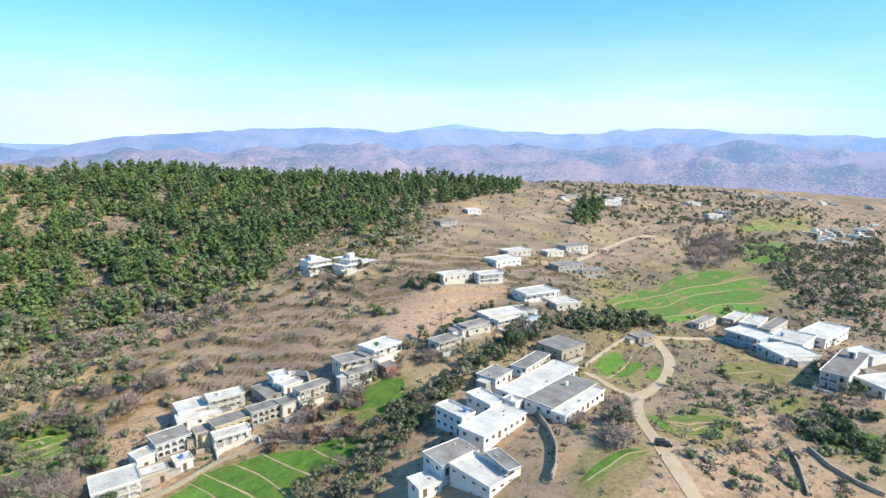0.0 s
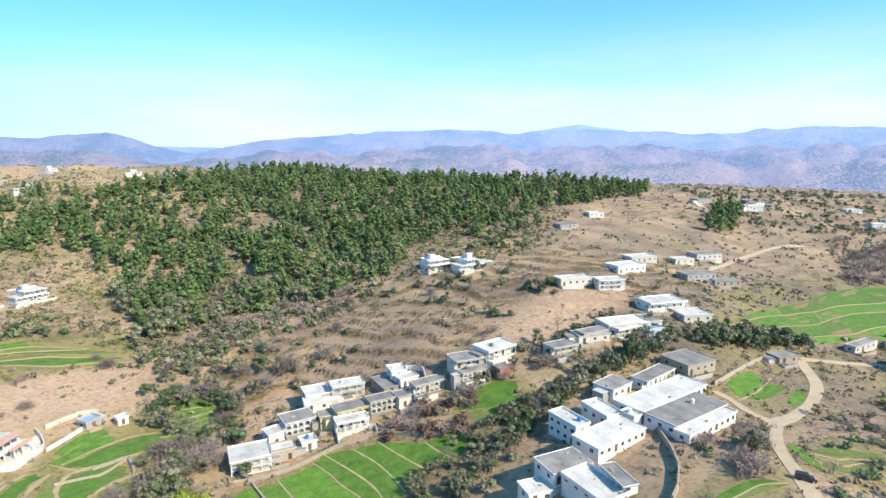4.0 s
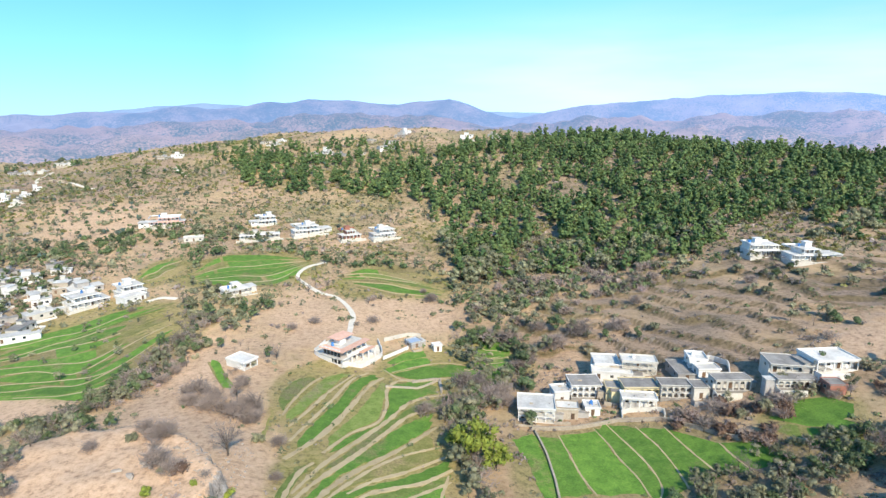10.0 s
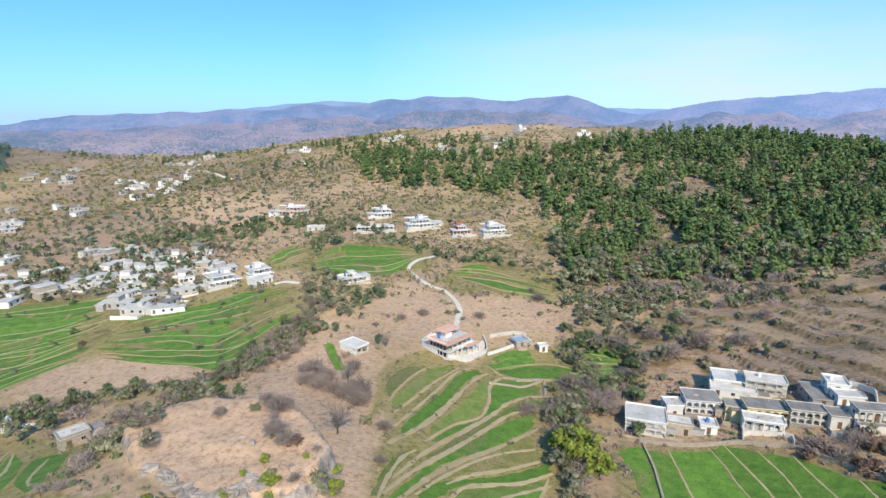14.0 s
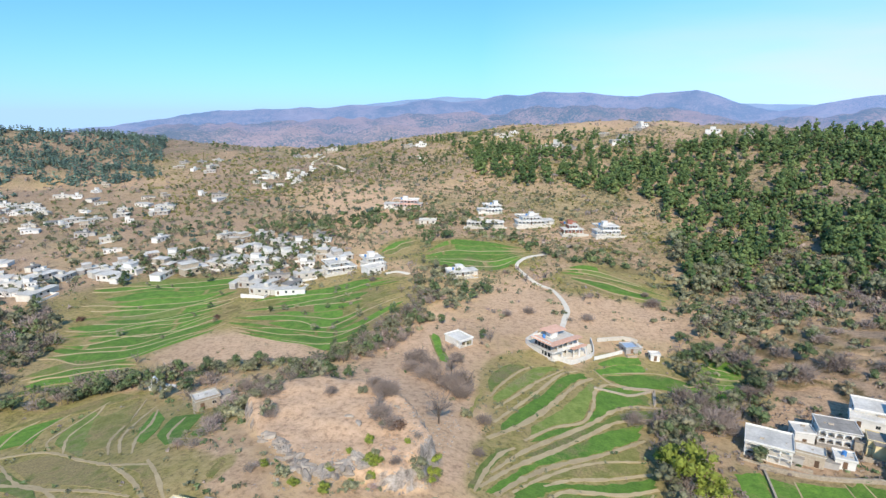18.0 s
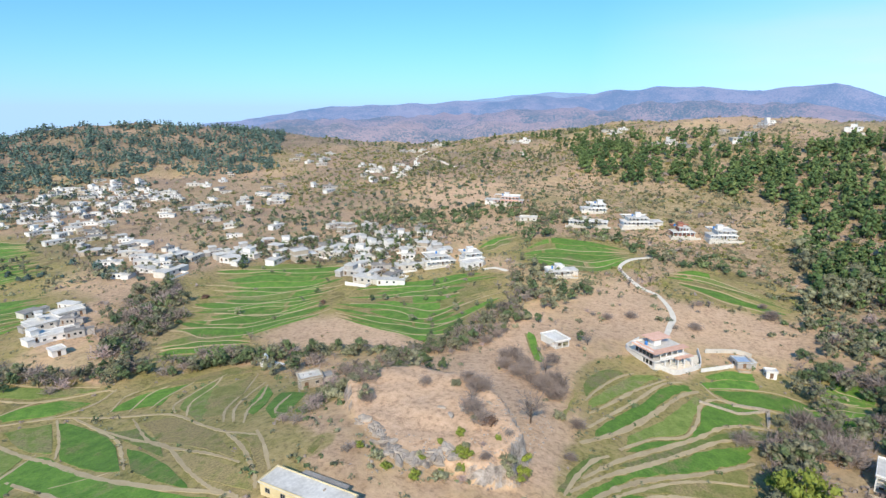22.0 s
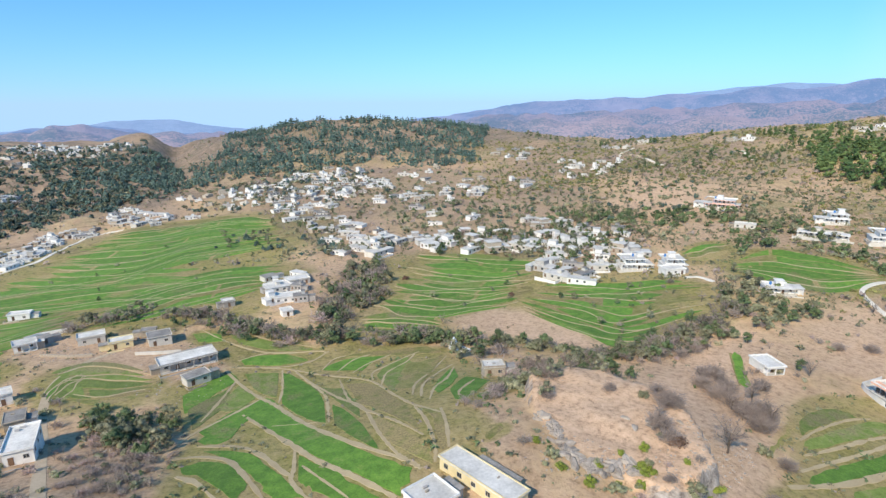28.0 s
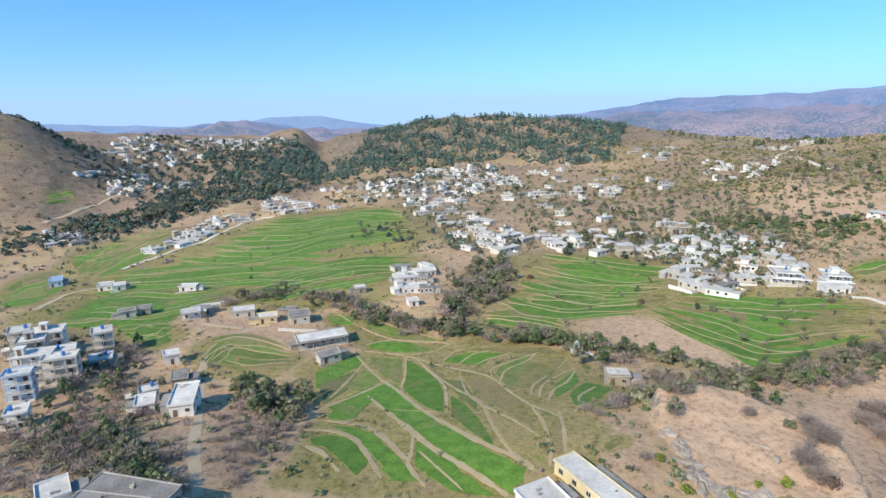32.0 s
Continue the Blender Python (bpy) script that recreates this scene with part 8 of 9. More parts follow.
wood(((-181.8, -2.4), (-159.5, 10.7), (-107.7, 8.1), (-114.1, -4.1)), 40, ('bare', 'thicket', 'bush'), 2, 4, 27)
belt(((-241.0, 5.8), (-188.7, 4.1), (-159.4, -3.0), (-142.1, -5.7), (-114.9, -1.2)), 9, 80, ('bare', 'thicket', 'olive'), 2.5, 4.5, 28)
wood(((-185.0, -29.9), (-160.0, -9.4), (-122.5, -4.9), (-120.0, -17.0), (-124.5, -22.7)), 60, ('bare', 'thicket', 'bush'), 2.5, 4.5, 29)
belt(((-679.7, -78.0), (-672.2, -31.3), (-721.7, 21.1), (-742.6, 82.7), (-777.0, 171.5), (-769.0, 247.3)), 60, 480, ('copse', 'copse', 'olive'), 4, 10, 30)
belt(((-1093.2, -104.7), (-997.2, 2.1), (-848.9, 97.4), (-886.9, 198.4)), 50, 320, ('copse', 'copse', 'olive'), 4, 9, 31)
wood(((-1454.8, 133.4), (-1126.2, 380.5), (-823.5, 301.4), (-840.3, 171.1), (-1015.2, 63.7)), 620, ('copse', 'copse', 'olive'), 4, 10, 32)
wood(((-1320.3, -117.8), (-1377.5, -42.2), (-1101.0, 63.3), (-1037.6, -18.5), (-1093.2, -104.7)), 160, ('copse', 'bush'), 3, 7, 33)
wood(((-848.2, 349.3), (-777.4, 475.8), (-563.1, 464.1), (-610.7, 323.9), (-752.5, 274.4)), 300, ('copse', 'bush'), 4, 8, 34)
wood(((87.8, 371.3), (130.3, 372.3), (170.3, 327.7), (171.6, 259.6), (133.4, 250.2), (101.7, 267.1), (74.6, 254.2), (57.5, 260.5)), 330, ('olive', 'bush', 'thicket', 'bare', 'shrub'), 2.5, 7, 35, 0.4)
wood(((175.8, 281.8), (228.4, 286.3), (237.3, 215.6), (212.2, 185.3), (180.2, 186.0), (178.9, 235.1)), 70, ('olive', 'bush'), 2.5, 6, 36)
wood(((296.8, 75.4), (353.5, 58.7), (370.3, 20.7), (348.8, -13.4), (283.0, -12.1), (274.3, 15.7), (293.8, 45.3)), 46, ('tree', 'olive', 'bush'), 2, 4.5, 131)
wood(((268.6, 11.3), (242.8, -11.4), (196.2, -10.8), (193.9, 4.8)), 40, ('tree', 'bare', 'olive', 'shrub'), 2.5, 5.5, 132)
wood(((143.0, 53.8), (171.6, 53.9), (140.5, 45.0), (130.5, 48.9)), 22, ('bare', 'olive', 'thicket'), 3, 7, 37)
wood(((628.0, 88.5), (972.0, -23.0), (380.8, -14.0), (387.5, 21.9)), 420, ('tree', 'olive', 'bare', 'bare', 'shrub'), 4, 8, 38)
wood(((559.8, 138.9), (695.3, 121.6), (522.0, 85.1), (451.0, 100.3)), 60, ('bare', 'thicket'), 5, 9, 39)
wood(((759.6, 400.1), (1112.9, 309.1), (1189.6, 204.8), (1017.5, -23.6), (800.9, 134.8), (559.9, 197.3)), 620, ('olive', 'bush', 'bare', 'tree', 'copse'), 3, 8, 40, 0.4)
wood(((101.7, 267.1), (163.3, 247.7), (177.9, 191.2), (171.1, 156.2), (143.3, 175.3), (116.1, 198.7), (91.9, 197.2)), 60, ('bush', 'olive', 'thicket'), 2, 5, 41)
wood(((196.0, 50.0), (227.5, 11.9), (224.0, -11.1), (165.8, -10.6), (136.0, 18.0), (146.7, 33.5)), 120, ('bush', 'thicket', 'shrub', 'bare'), 1.2, 4, 42)
belt(((232.1, 100.3), (259.4, 89.1), (275.2, 74.9)), 8, 40, ('tree', 'olive'), 4, 8, 43)
belt(((190.7, 8.9), (188.8, 0.4), (189.4, -10.8)), 8, 40, ('tree', 'bare', 'shrub'), 3, 7, 44)
wood(((-528.9, 693.3), (-273.1, 746.1), (-86.0, 579.5), (-54.2, 450.1), (-152.2, 403.0), (-255.4, 485.9), (-369.0, 473.2)), 330, ('bush', 'olive', 'shrub'), 1.8, 4.5, 45)
belt(((-249.4, 392.8), (-209.2, 401.1), (-157.4, 417.6), (-116.0, 422.9), (-81.0, 420.1)), 16, 90, ('olive', 'tree', 'shrub'), 3, 7, 46)
belt(((-80.1, 392.9), (-50.3, 380.3), (-7.0, 374.7), (34.8, 362.9), (53.3, 333.4)), 8, 50, ('olive', 'bush', 'shrub'), 2.5, 5, 47)
wood(((-98.5, 328.0), (-66.4, 304.1), (-38.6, 286.0), (-53.9, 242.9), (-77.6, 263.4)), 60, ('tree', 'olive', 'bush'), 3, 6, 48)
belt(((-94.9, 150.7), (-85.3, 173.8), (-77.5, 193.8), (-73.2, 229.2), (-70.0, 266.6)), 6, 75, ('bare', 'olive', 'thicket'), 3, 6, 49)
wood(((-64.7, 498.7), (16.5, 505.3), (74.3, 446.4), (57.7, 424.1), (-49.6, 450.0)), 120, ('bush', 'olive'), 1.8, 4, 50)
wood(((-266.3, 196.5), (-279.2, 230.0), (-215.7, 179.6), (-195.7, 140.0), (-203.0, 133.1), (-254.6, 171.1)), 90, ('bare', 'olive', 'thicket', 'tree'), 3, 7, 51)
wood(((-440.3, 383.9), (-297.6, 405.3), (-186.7, 428.1), (-131.6, 371.1), (-159.8, 355.0), (-289.4, 315.5), (-328.8, 282.2)), 160, ('olive', 'bare', 'bush', 'tree'), 3, 7, 52)
belt(((-277.2, 262.2), (-263.7, 313.9), (-218.1, 321.7), (-175.8, 324.8), (-159.9, 348.5)), 22, 70, ('olive', 'tree', 'bare'), 3, 7, 53)
belt(((-605.0, 263.7), (-599.0, 330.3), (-559.1, 398.6), (-460.5, 394.5)), 60, 160, ('copse', 'bush', 'olive'), 3, 7, 54)
belt(((-444.7, 210.5), (-372.9, 221.1), (-310.6, 218.5), (-319.9, 278.6)), 30, 90, ('olive', 'bare', 'copse'), 3, 7, 55)
wood(((-510.1, 437.5), (-310.1, 504.9), (-188.7, 543.8), (-146.6, 430.5), (-230.7, 378.3), (-309.1, 331.4)), 140, ('bush', 'olive', 'copse'), 2.5, 6, 56)
wood(((-636.9, 268.9), (-681.4, 369.5), (-613.0, 456.8), (-468.9, 410.1), (-323.5, 276.0), (-289.0, 202.9), (-425.1, 242.0)), 170, ('bare', 'olive', 'bare', 'bush'), 3, 7, 91)
wood(((-290.3, 274.7), (-281.9, 342.5), (-230.7, 378.3), (-151.5, 339.2), (-150.4, 286.4), (-165.0, 250.4), (-223.4, 283.8)), 110, ('olive', 'bare', 'tree', 'tree'), 3, 6.5, 92)
wood(((-565.6, 485.9), (-379.0, 614.3), (-304.0, 739.3), (-178.8, 516.8), (-225.6, 370.2), (-352.2, 307.1)), 170, ('bush', 'olive', 'bare'), 2.5, 5, 93)
wood(((-225.7, 18.5), (-213.4, 35.3), (-160.9, 42.0), (-113.7, 33.1), (-128.6, 15.8), (-139.0, 7.7)), 80, ('thicket', 'bare', 'bush', 'bush'), 1.3, 3, 96)
wood(((-187.6, 31.3), (-183.5, 40.9), (-156.6, 48.2), (-135.7, 42.2), (-138.5, 32.6), (-159.1, 27.6)), 22, ('tree', 'olive', 'shrub'), 3.5, 6, 97)
wood(((78.8, 338.7), (116.4, 301.9), (130.2, 212.4), (152.9, 202.2), (137.7, 168.8), (104.7, 188.2), (64.6, 200.2), (50.0, 232.7)), 90, ('bush', 'olive', 'bush', 'tree'), 1.8, 4.5, 98)
wood(((284.0, 358.1), (328.8, 353.1), (385.2, 391.0), (449.8, 371.4), (411.6, 314.7), (307.0, 256.2), (246.6, 253.6), (231.2, 291.0)), 260, ('broom', 'broom', 'bush'), 1.6, 3.6, 101)
wood(((289.4, 294.2), (420.9, 346.0), (440.0, 328.0), (322.5, 245.1), (260.1, 232.4), (224.3, 243.4), (213.4, 270.0)), 200, ('broom', 'bush', 'broom'), 1.6, 3.6, 102)
wood(((-63.5, 533.3), (-4.5, 576.5), (74.5, 560.2), (80.0, 484.3), (15.2, 464.4), (-42.2, 471.8)), 120, ('broom', 'bush'), 1.5, 3.2, 103)
wood(((54.5, 398.7), (99.8, 416.8), (146.3, 367.4), (187.8, 337.1), (241.8, 356.7), (245.1, 320.1), (186.5, 278.6), (115.0, 328.6), (62.0, 343.6)), 220, ('broom', 'bush', 'olive', 'broom'), 1.8, 4, 104)
wood(((199.9, 158.5), (287.5, 167.1), (401.3, 177.0), (340.7, 134.9), (213.9, 122.3), (172.8, 130.7)), 60, ('olive', 'tree', 'bush', 'bare'), 2, 4.5, 105)
wood(((187.6, 171.1), (264.8, 155.6), (345.8, 159.3), (456.2, 136.3), (287.8, 99.4), (208.4, 105.3), (160.3, 128.9)), 70, ('olive', 'bush', 'tree', 'bare'), 1.8, 4.5, 106)
wood(((-66.8, 233.8), (-45.0, 293.1), (-25.3, 282.1), (-30.6, 205.5), (-44.7, 187.5)), 40, ('bush', 'olive', 'bare', 'thicket'), 1.8, 4, 107)
rough_ground((-292.8, -39.8), (-272.4, 9.1), (-185.5, 16.9), (-107.0, 9.5), (-127.6, -23.1))
rough_ground((-144.2, 17.1), (-174.3, 35.7), (-146.1, 41.8), (-119.1, 30.5), (-103.0, 17.8), (-106.3, 11.0))
rough_ground((-535.7, 703.0), (-414.0, 805.2), (-244.5, 774.9), (-87.4, 590.0), (-140.4, 518.4), (-292.5, 561.0), (-428.6, 554.8))
rough_ground((-198.3, 125.4), (-246.6, 157.6), (-280.2, 205.3), (-270.2, 230.0), (-202.7, 171.6), (-189.6, 143.5))
wood(((-280.2, -38.5), (-264.4, 7.4), (-155.4, 2.1), (-163.4, -27.4)), 80, ('bare', 'thicket', 'bush', 'tree', 'olive'), 1.8, 4.2, 111)
wood(((-139.6, 16.4), (-147.2, 29.3), (-141.3, 40.3), (-119.1, 30.5), (-103.0, 17.8), (-106.3, 11.0)), 40, ('thicket', 'bush', 'bare'), 1.2, 2.8, 112)
wood(((-551.3, 725.1), (-474.1, 1022.1), (-122.8, 737.8), (74.5, 560.2), (70.7, 422.8), (-52.3, 396.7), (-190.7, 396.6), (-345.6, 441.1)), 430, ('bush', 'olive', 'shrub', 'broom', 'copse', 'bush'), 2, 5, 113)
wood(((-565.6, 485.9), (-392.5, 635.9), (-231.0, 656.7), (-127.3, 378.8), (-225.6, 370.2), (-319.9, 278.6)), 220, ('bush', 'olive', 'shrub', 'broom', 'bush'), 2, 4.5, 114)
wood(((66.0, 391.9), (136.8, 382.2), (244.1, 316.5), (292.7, 297.7), (358.3, 373.7), (250.7, 430.9), (116.2, 505.7)), 260, ('broom', 'bush', 'shrub', 'broom'), 1.6, 3.4, 115)
wood(((153.0, 430.1), (233.5, 384.8), (258.3, 264.7), (197.0, 220.0), (169.6, 283.6), (130.3, 372.3)), 120, ('broom', 'bush', 'olive'), 1.6, 3.6, 116)
belt(((-233.3, 385.5), (-193.9, 403.6), (-153.0, 430.3), (-111.7, 441.2)), 10, 60, ('tree', 'shrub', 'olive'), 3, 6, 117)
wood(((-66.4, 304.1), (-24.1, 339.0), (27.2, 277.8), (18.6, 240.4), (-18.6, 255.7), (-40.4, 223.6)), 26, ('bush', 'thicket', 'olive'), 1.5, 3.2, 121)
wood(((-129.4, 260.9), (-92.4, 306.1), (-55.3, 249.7), (-62.5, 200.1), (-81.2, 168.9)), 34, ('bush', 'thicket', 'olive', 'shrub'), 1.6, 3.6, 122)
wood(((-271.7, 253.6), (-179.4, 282.9), (-87.1, 282.0), (-84.2, 220.9), (-156.3, 215.0), (-201.6, 169.6)), 16, ('tree', 'olive', 'bush'), 2.2, 3.6, 123)
wood(((-422.1, 41.9), (-499.2, 179.1), (-414.4, 240.9), (-293.3, 153.8), (-295.2, 59.7)), 14, ('tree', 'bush'), 2.2, 3.6, 124)

wood(((-617.7, 317.2), (-639.7, 432.4), (-502.9, 427.8), (-375.3, 281.0), (-280.5, 254.0), (-305.6, 209.1), (-419.4, 251.6)), 130, ('tree', 'olive', 'bare', 'bare'), 3, 6.5, 141)
wood(((-294.7, 278.2), (-251.2, 363.7), (-176.8, 383.3), (-137.8, 317.5), (-143.8, 256.4), (-198.6, 289.9), (-256.4, 257.8)), 120, ('tree', 'olive', 'tree', 'bare'), 3, 6, 142)
wood(((-566.5, 443.8), (-411.6, 611.2), (-177.0, 400.0), (-251.2, 363.7), (-358.9, 305.2)), 120, ('olive', 'bush', 'bare', 'tree'), 2.5, 5.5, 143)
belt(((-93.2, 354.1), (-96.0, 397.7), (-76.8, 412.9), (-43.1, 378.7), (-6.4, 353.1), (39.9, 349.5)), 10, 70, ('tree', 'olive', 'tree', 'shrub'), 4, 7, 144)
belt(((-90.6, 297.2), (-69.9, 245.9), (-77.3, 218.9), (-80.0, 180.3), (-71.7, 133.0)), 10, 60, ('bare', 'olive', 'bare', 'tree'), 3.5, 7, 145)
wood(((49.8, 298.4), (72.3, 343.8), (100.6, 290.6), (162.2, 276.2), (205.5, 258.5), (190.4, 242.4), (138.3, 262.4), (88.8, 255.3), (68.2, 208.6), (55.2, 237.0)), 150, ('olive', 'tree', 'bush', 'olive'), 3, 6, 146, 0.5)
wood(((89.8, 369.4), (124.1, 380.3), (145.2, 281.9), (187.8, 300.2), (217.4, 272.8), (180.4, 246.6), (130.8, 255.8), (99.3, 261.6), (68.7, 260.5)), 120, ('olive', 'bush', 'bare', 'tree'), 2.5, 6, 147, 0.4)
wood(((-311.3, 512.4), (-196.4, 527.2), (-89.2, 478.1), (-38.7, 453.4), (-85.8, 416.5), (-183.4, 424.4)), 90, ('bush', 'olive', 'shrub'), 2, 4.5, 148)
belt(((-238.2, 389.5), (-202.8, 400.2), (-160.6, 393.2), (-134.6, 426.6), (-100.7, 422.8)), 9, 60, ('tree', 'olive', 'shrub'), 3, 6.5, 149)

wood(((573.1, 99.0), (672.0, 68.6), (831.4, -22.3), (317.4, -13.1), (357.5, 2.1), (361.0, 28.1), (474.5, 49.9)), 260, ('bare', 'tree', 'bare', 'olive'), 4, 8, 151)
wood(((474.5, 112.4), (571.6, 131.5), (663.7, 115.9), (534.5, 87.4), (473.2, 92.8)), 60, ('bare', 'bare', 'thicket'), 5, 9, 152)
belt(((751.3, 126.3), (668.1, 100.0), (815.0, 60.4), (885.2, -23.1)), 8, 60, ('tree', 'olive', 'bare'), 4, 8, 153)
belt(((235.9, 102.0), (246.6, 89.9), (269.7, 76.0)), 7, 40, ('tree', 'tree', 'olive'), 4, 8, 154)
wood(((831.1, 358.8), (1113.8, 309.4), (1058.9, 181.7), (749.3, 132.1), (709.3, 181.3), (525.7, 243.8), (513.2, 317.2)), 160, ('olive', 'bush', 'tree', 'broom'), 2.5, 6, 155)
wood(((201.8, 51.6), (248.3, 37.4), (227.6, 12.0), (172.6, 10.1), (146.4, 26.4)), 30, ('bush', 'bare', 'olive', 'shrub'), 2, 4.5, 156)
wood(((142.1, 63.7), (176.3, 63.1), (171.7, 53.9), (132.7, 51.3)), 26, ('bare', 'thicket', 'bush', 'shrub'), 2, 4.5, 157)

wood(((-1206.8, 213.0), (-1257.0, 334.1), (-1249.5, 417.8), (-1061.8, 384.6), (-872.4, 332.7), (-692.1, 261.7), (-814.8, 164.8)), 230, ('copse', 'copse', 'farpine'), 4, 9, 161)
belt(((99.0, 150.6), (107.9, 144.0), (115.0, 133.8), (121.0, 126.2)), 4, 40, ('bare', 'thicket', 'rust', 'bare'), 2.5, 5.5, 162)
wood(((-236.6, -12.9), (-252.6, 0.5), (-254.0, 10.9), (-200.2, 4.9), (-171.1, -4.1), (-145.2, -9.2), (-141.0, -18.7), (-177.9, -21.6)), 60, ('bare', 'thicket', 'bare', 'tree'), 3, 7, 163)
belt(((-156.7, -5.6), (-134.1, -1.3), (-118.3, 2.1), (-110.7, 4.4)), 4, 34, ('tree', 'shrub', 'olive', 'bare'), 3, 6, 164)

# ---- distant hamlets ----
far_house_kinds()
hamlet(((-645.5, 331.9), (-654.6, 442.7), (-590.7, 458.0), (-506.6, 422.2), (-503.6, 362.0), (-459.1, 315.7), (-372.9, 282.2), (-372.0, 255.1), (-442.7, 265.8), (-543.7, 291.6)), 105, 61, 8, 1.0)
hamlet(((-400.9, 263.2), (-377.7, 295.2), (-314.8, 273.4), (-280.5, 254.0), (-285.8, 223.0), (-310.9, 208.0)), 15, 62, 12, 1.1)
hamlet(((-302.1, 285.1), (-276.7, 327.1), (-226.8, 329.4), (-207.2, 308.1), (-234.0, 277.5), (-268.7, 264.5)), 14, 63, 14, 1.25)
hamlet(((-246.0, 356.4), (-227.7, 380.7), (-173.5, 376.6), (-141.3, 321.4), (-143.8, 256.4), (-165.3, 255.9), (-205.7, 299.9)), 32, 60, 12, 1.05)
hamlet(((-570.4, 456.3), (-518.0, 538.8), (-397.2, 431.1), (-341.5, 342.5), (-302.3, 418.3), (-252.8, 373.3), (-313.0, 327.2), (-376.8, 320.4), (-502.0, 392.9)), 26, 65, 15, 1.0)
hamlet(((-450.1, 497.6), (-373.7, 535.1), (-321.1, 461.5), (-392.4, 434.5)), 8, 66, 14, 1.1)
hamlet(((-539.8, 662.6), (-499.4, 724.2), (-411.6, 611.2), (-465.9, 578.9)), 7, 67, 12, 1.1)
hamlet(((-413.7, 632.6), (-316.9, 651.9), (-270.5, 554.0), (-356.5, 552.8)), 9, 68, 14, 1.0)
hamlet(((-294.6, 156.1), (-281.6, 175.5), (-241.0, 151.4), (-236.5, 136.5), (-250.3, 133.1)), 7, 69, 10, 0.95)
hamlet(((-690.6, 260.3), (-636.0, 326.8), (-548.6, 294.3), (-623.6, 253.9)), 22, 74, 12, 1.0, True)
hamlet(((-518.8, 34.2), (-602.0, 75.5), (-658.6, 123.6), (-661.5, 158.0), (-617.6, 153.0), (-591.2, 120.4), (-528.2, 73.8), (-496.8, 36.0)), 38, 64, 8, 0.95)
hamlet(((-657.2, 166.3), (-727.3, 203.1), (-669.1, 216.4), (-574.8, 228.4), (-560.4, 216.1), (-582.1, 169.3)), 20, 70, 8, 1.0)
hamlet(((-1115.4, 34.6), (-1392.4, 86.8), (-1395.1, 203.2), (-1327.4, 270.0), (-1247.6, 379.5), (-1128.8, 370.2), (-1086.0, 286.7), (-1156.1, 232.7), (-1020.7, 134.3), (-1011.5, 71.3)), 150, 71, 11, 1.15, True)
hamlet(((-962.3, 46.7), (-951.5, 79.1), (-866.4, 69.5), (-833.1, 50.0), (-849.1, 18.4)), 26, 72, 11, 1.0, True)
hamlet(((-875.5, 84.3), (-904.4, 130.6), (-865.7, 130.7), (-837.7, 85.6)), 8, 73, 11, 1.0, True)
hamlet(((-711.4, -40.9), (-671.6, -6.1), (-630.5, -15.7), (-645.2, -39.1)), 14, 75, 9, 1.0)
hamlet(((-902.4, -6.3), (-938.9, 25.6), (-920.7, 23.9), (-888.3, -7.4)), 5, 76, 10, 1.0, True)
hamlet(((20.6, 677.5), (93.8, 787.7), (43.0, 626.0), (6.5, 632.8)), 7, 77, 12, 1.2)
hamlet(((-43.2, 662.5), (-5.5, 653.9), (-5.7, 630.7), (-35.7, 633.1)), 3, 78, 12, 1.2)
hamlet(((138.8, 712.3), (183.7, 699.8), (221.2, 654.4), (141.7, 673.8)), 5, 79, 14, 1.2)
hamlet(((-410.9, 760.5), (-352.2, 790.8), (-345.2, 765.8), (-395.0, 745.0)), 5, 86, 14, 1.1)
hamlet(((-115.3, 785.7), (-60.1, 760.3), (-62.0, 735.0), (-110.0, 750.0)), 3, 87, 14, 1.1)
hamlet(((-45.3, 655.9), (-14.8, 650.7), (-17.8, 636.7), (-40.0, 638.0)), 3, 88, 12, 1.0)
hamlet(((-385.6, 632.5), (-325.7, 618.9), (-305.1, 577.9), (-372.5, 598.5)), 5, 89, 14, 1.0)
hamlet(((-263.7, 763.7), (-219.0, 788.5), (-190.8, 704.9), (-249.4, 737.4)), 4, 80, 14, 1.1)
hamlet(((624.2, 305.3), (748.9, 323.1), (771.3, 266.1), (686.5, 250.4), (580.4, 276.6)), 9, 81, 14, 1.2)
hamlet(((1238.0, 355.8), (888.3, 316.4)), 7, 82, 14, 1.1, True)
hamlet(((805.2, 177.5), (913.4, 162.7), (830.1, 147.1), (774.7, 166.8)), 3, 83, 12, 1.2)
hamlet(((854.0, 63.8), (1065.8, -19.8), (889.2, -23.0), (802.6, 47.5)), 22, 84, 12, 1.1, True)
hamlet(((1233.5, -26.5), (1258.4, 118.3), (1090.6, 282.5)), 18, 85, 16, 1.1, True)
settle_town()
wood(((744.9, 204.7), (799.0, 114.9), (581.4, 40.8), (628.0, 88.5), (541.3, 136.6)), 120, ('bare', 'thicket', 'bush', 'olive'), 3, 7, 99)


# ---- rocks on the rim of the bare knoll ----
ROCK = surface("pale_grey_rock", (0.24, 0.19, 0.145), (0.47, 0.41, 0.34), 0.35, 2.2, 0.95, 0.8, 0.2)


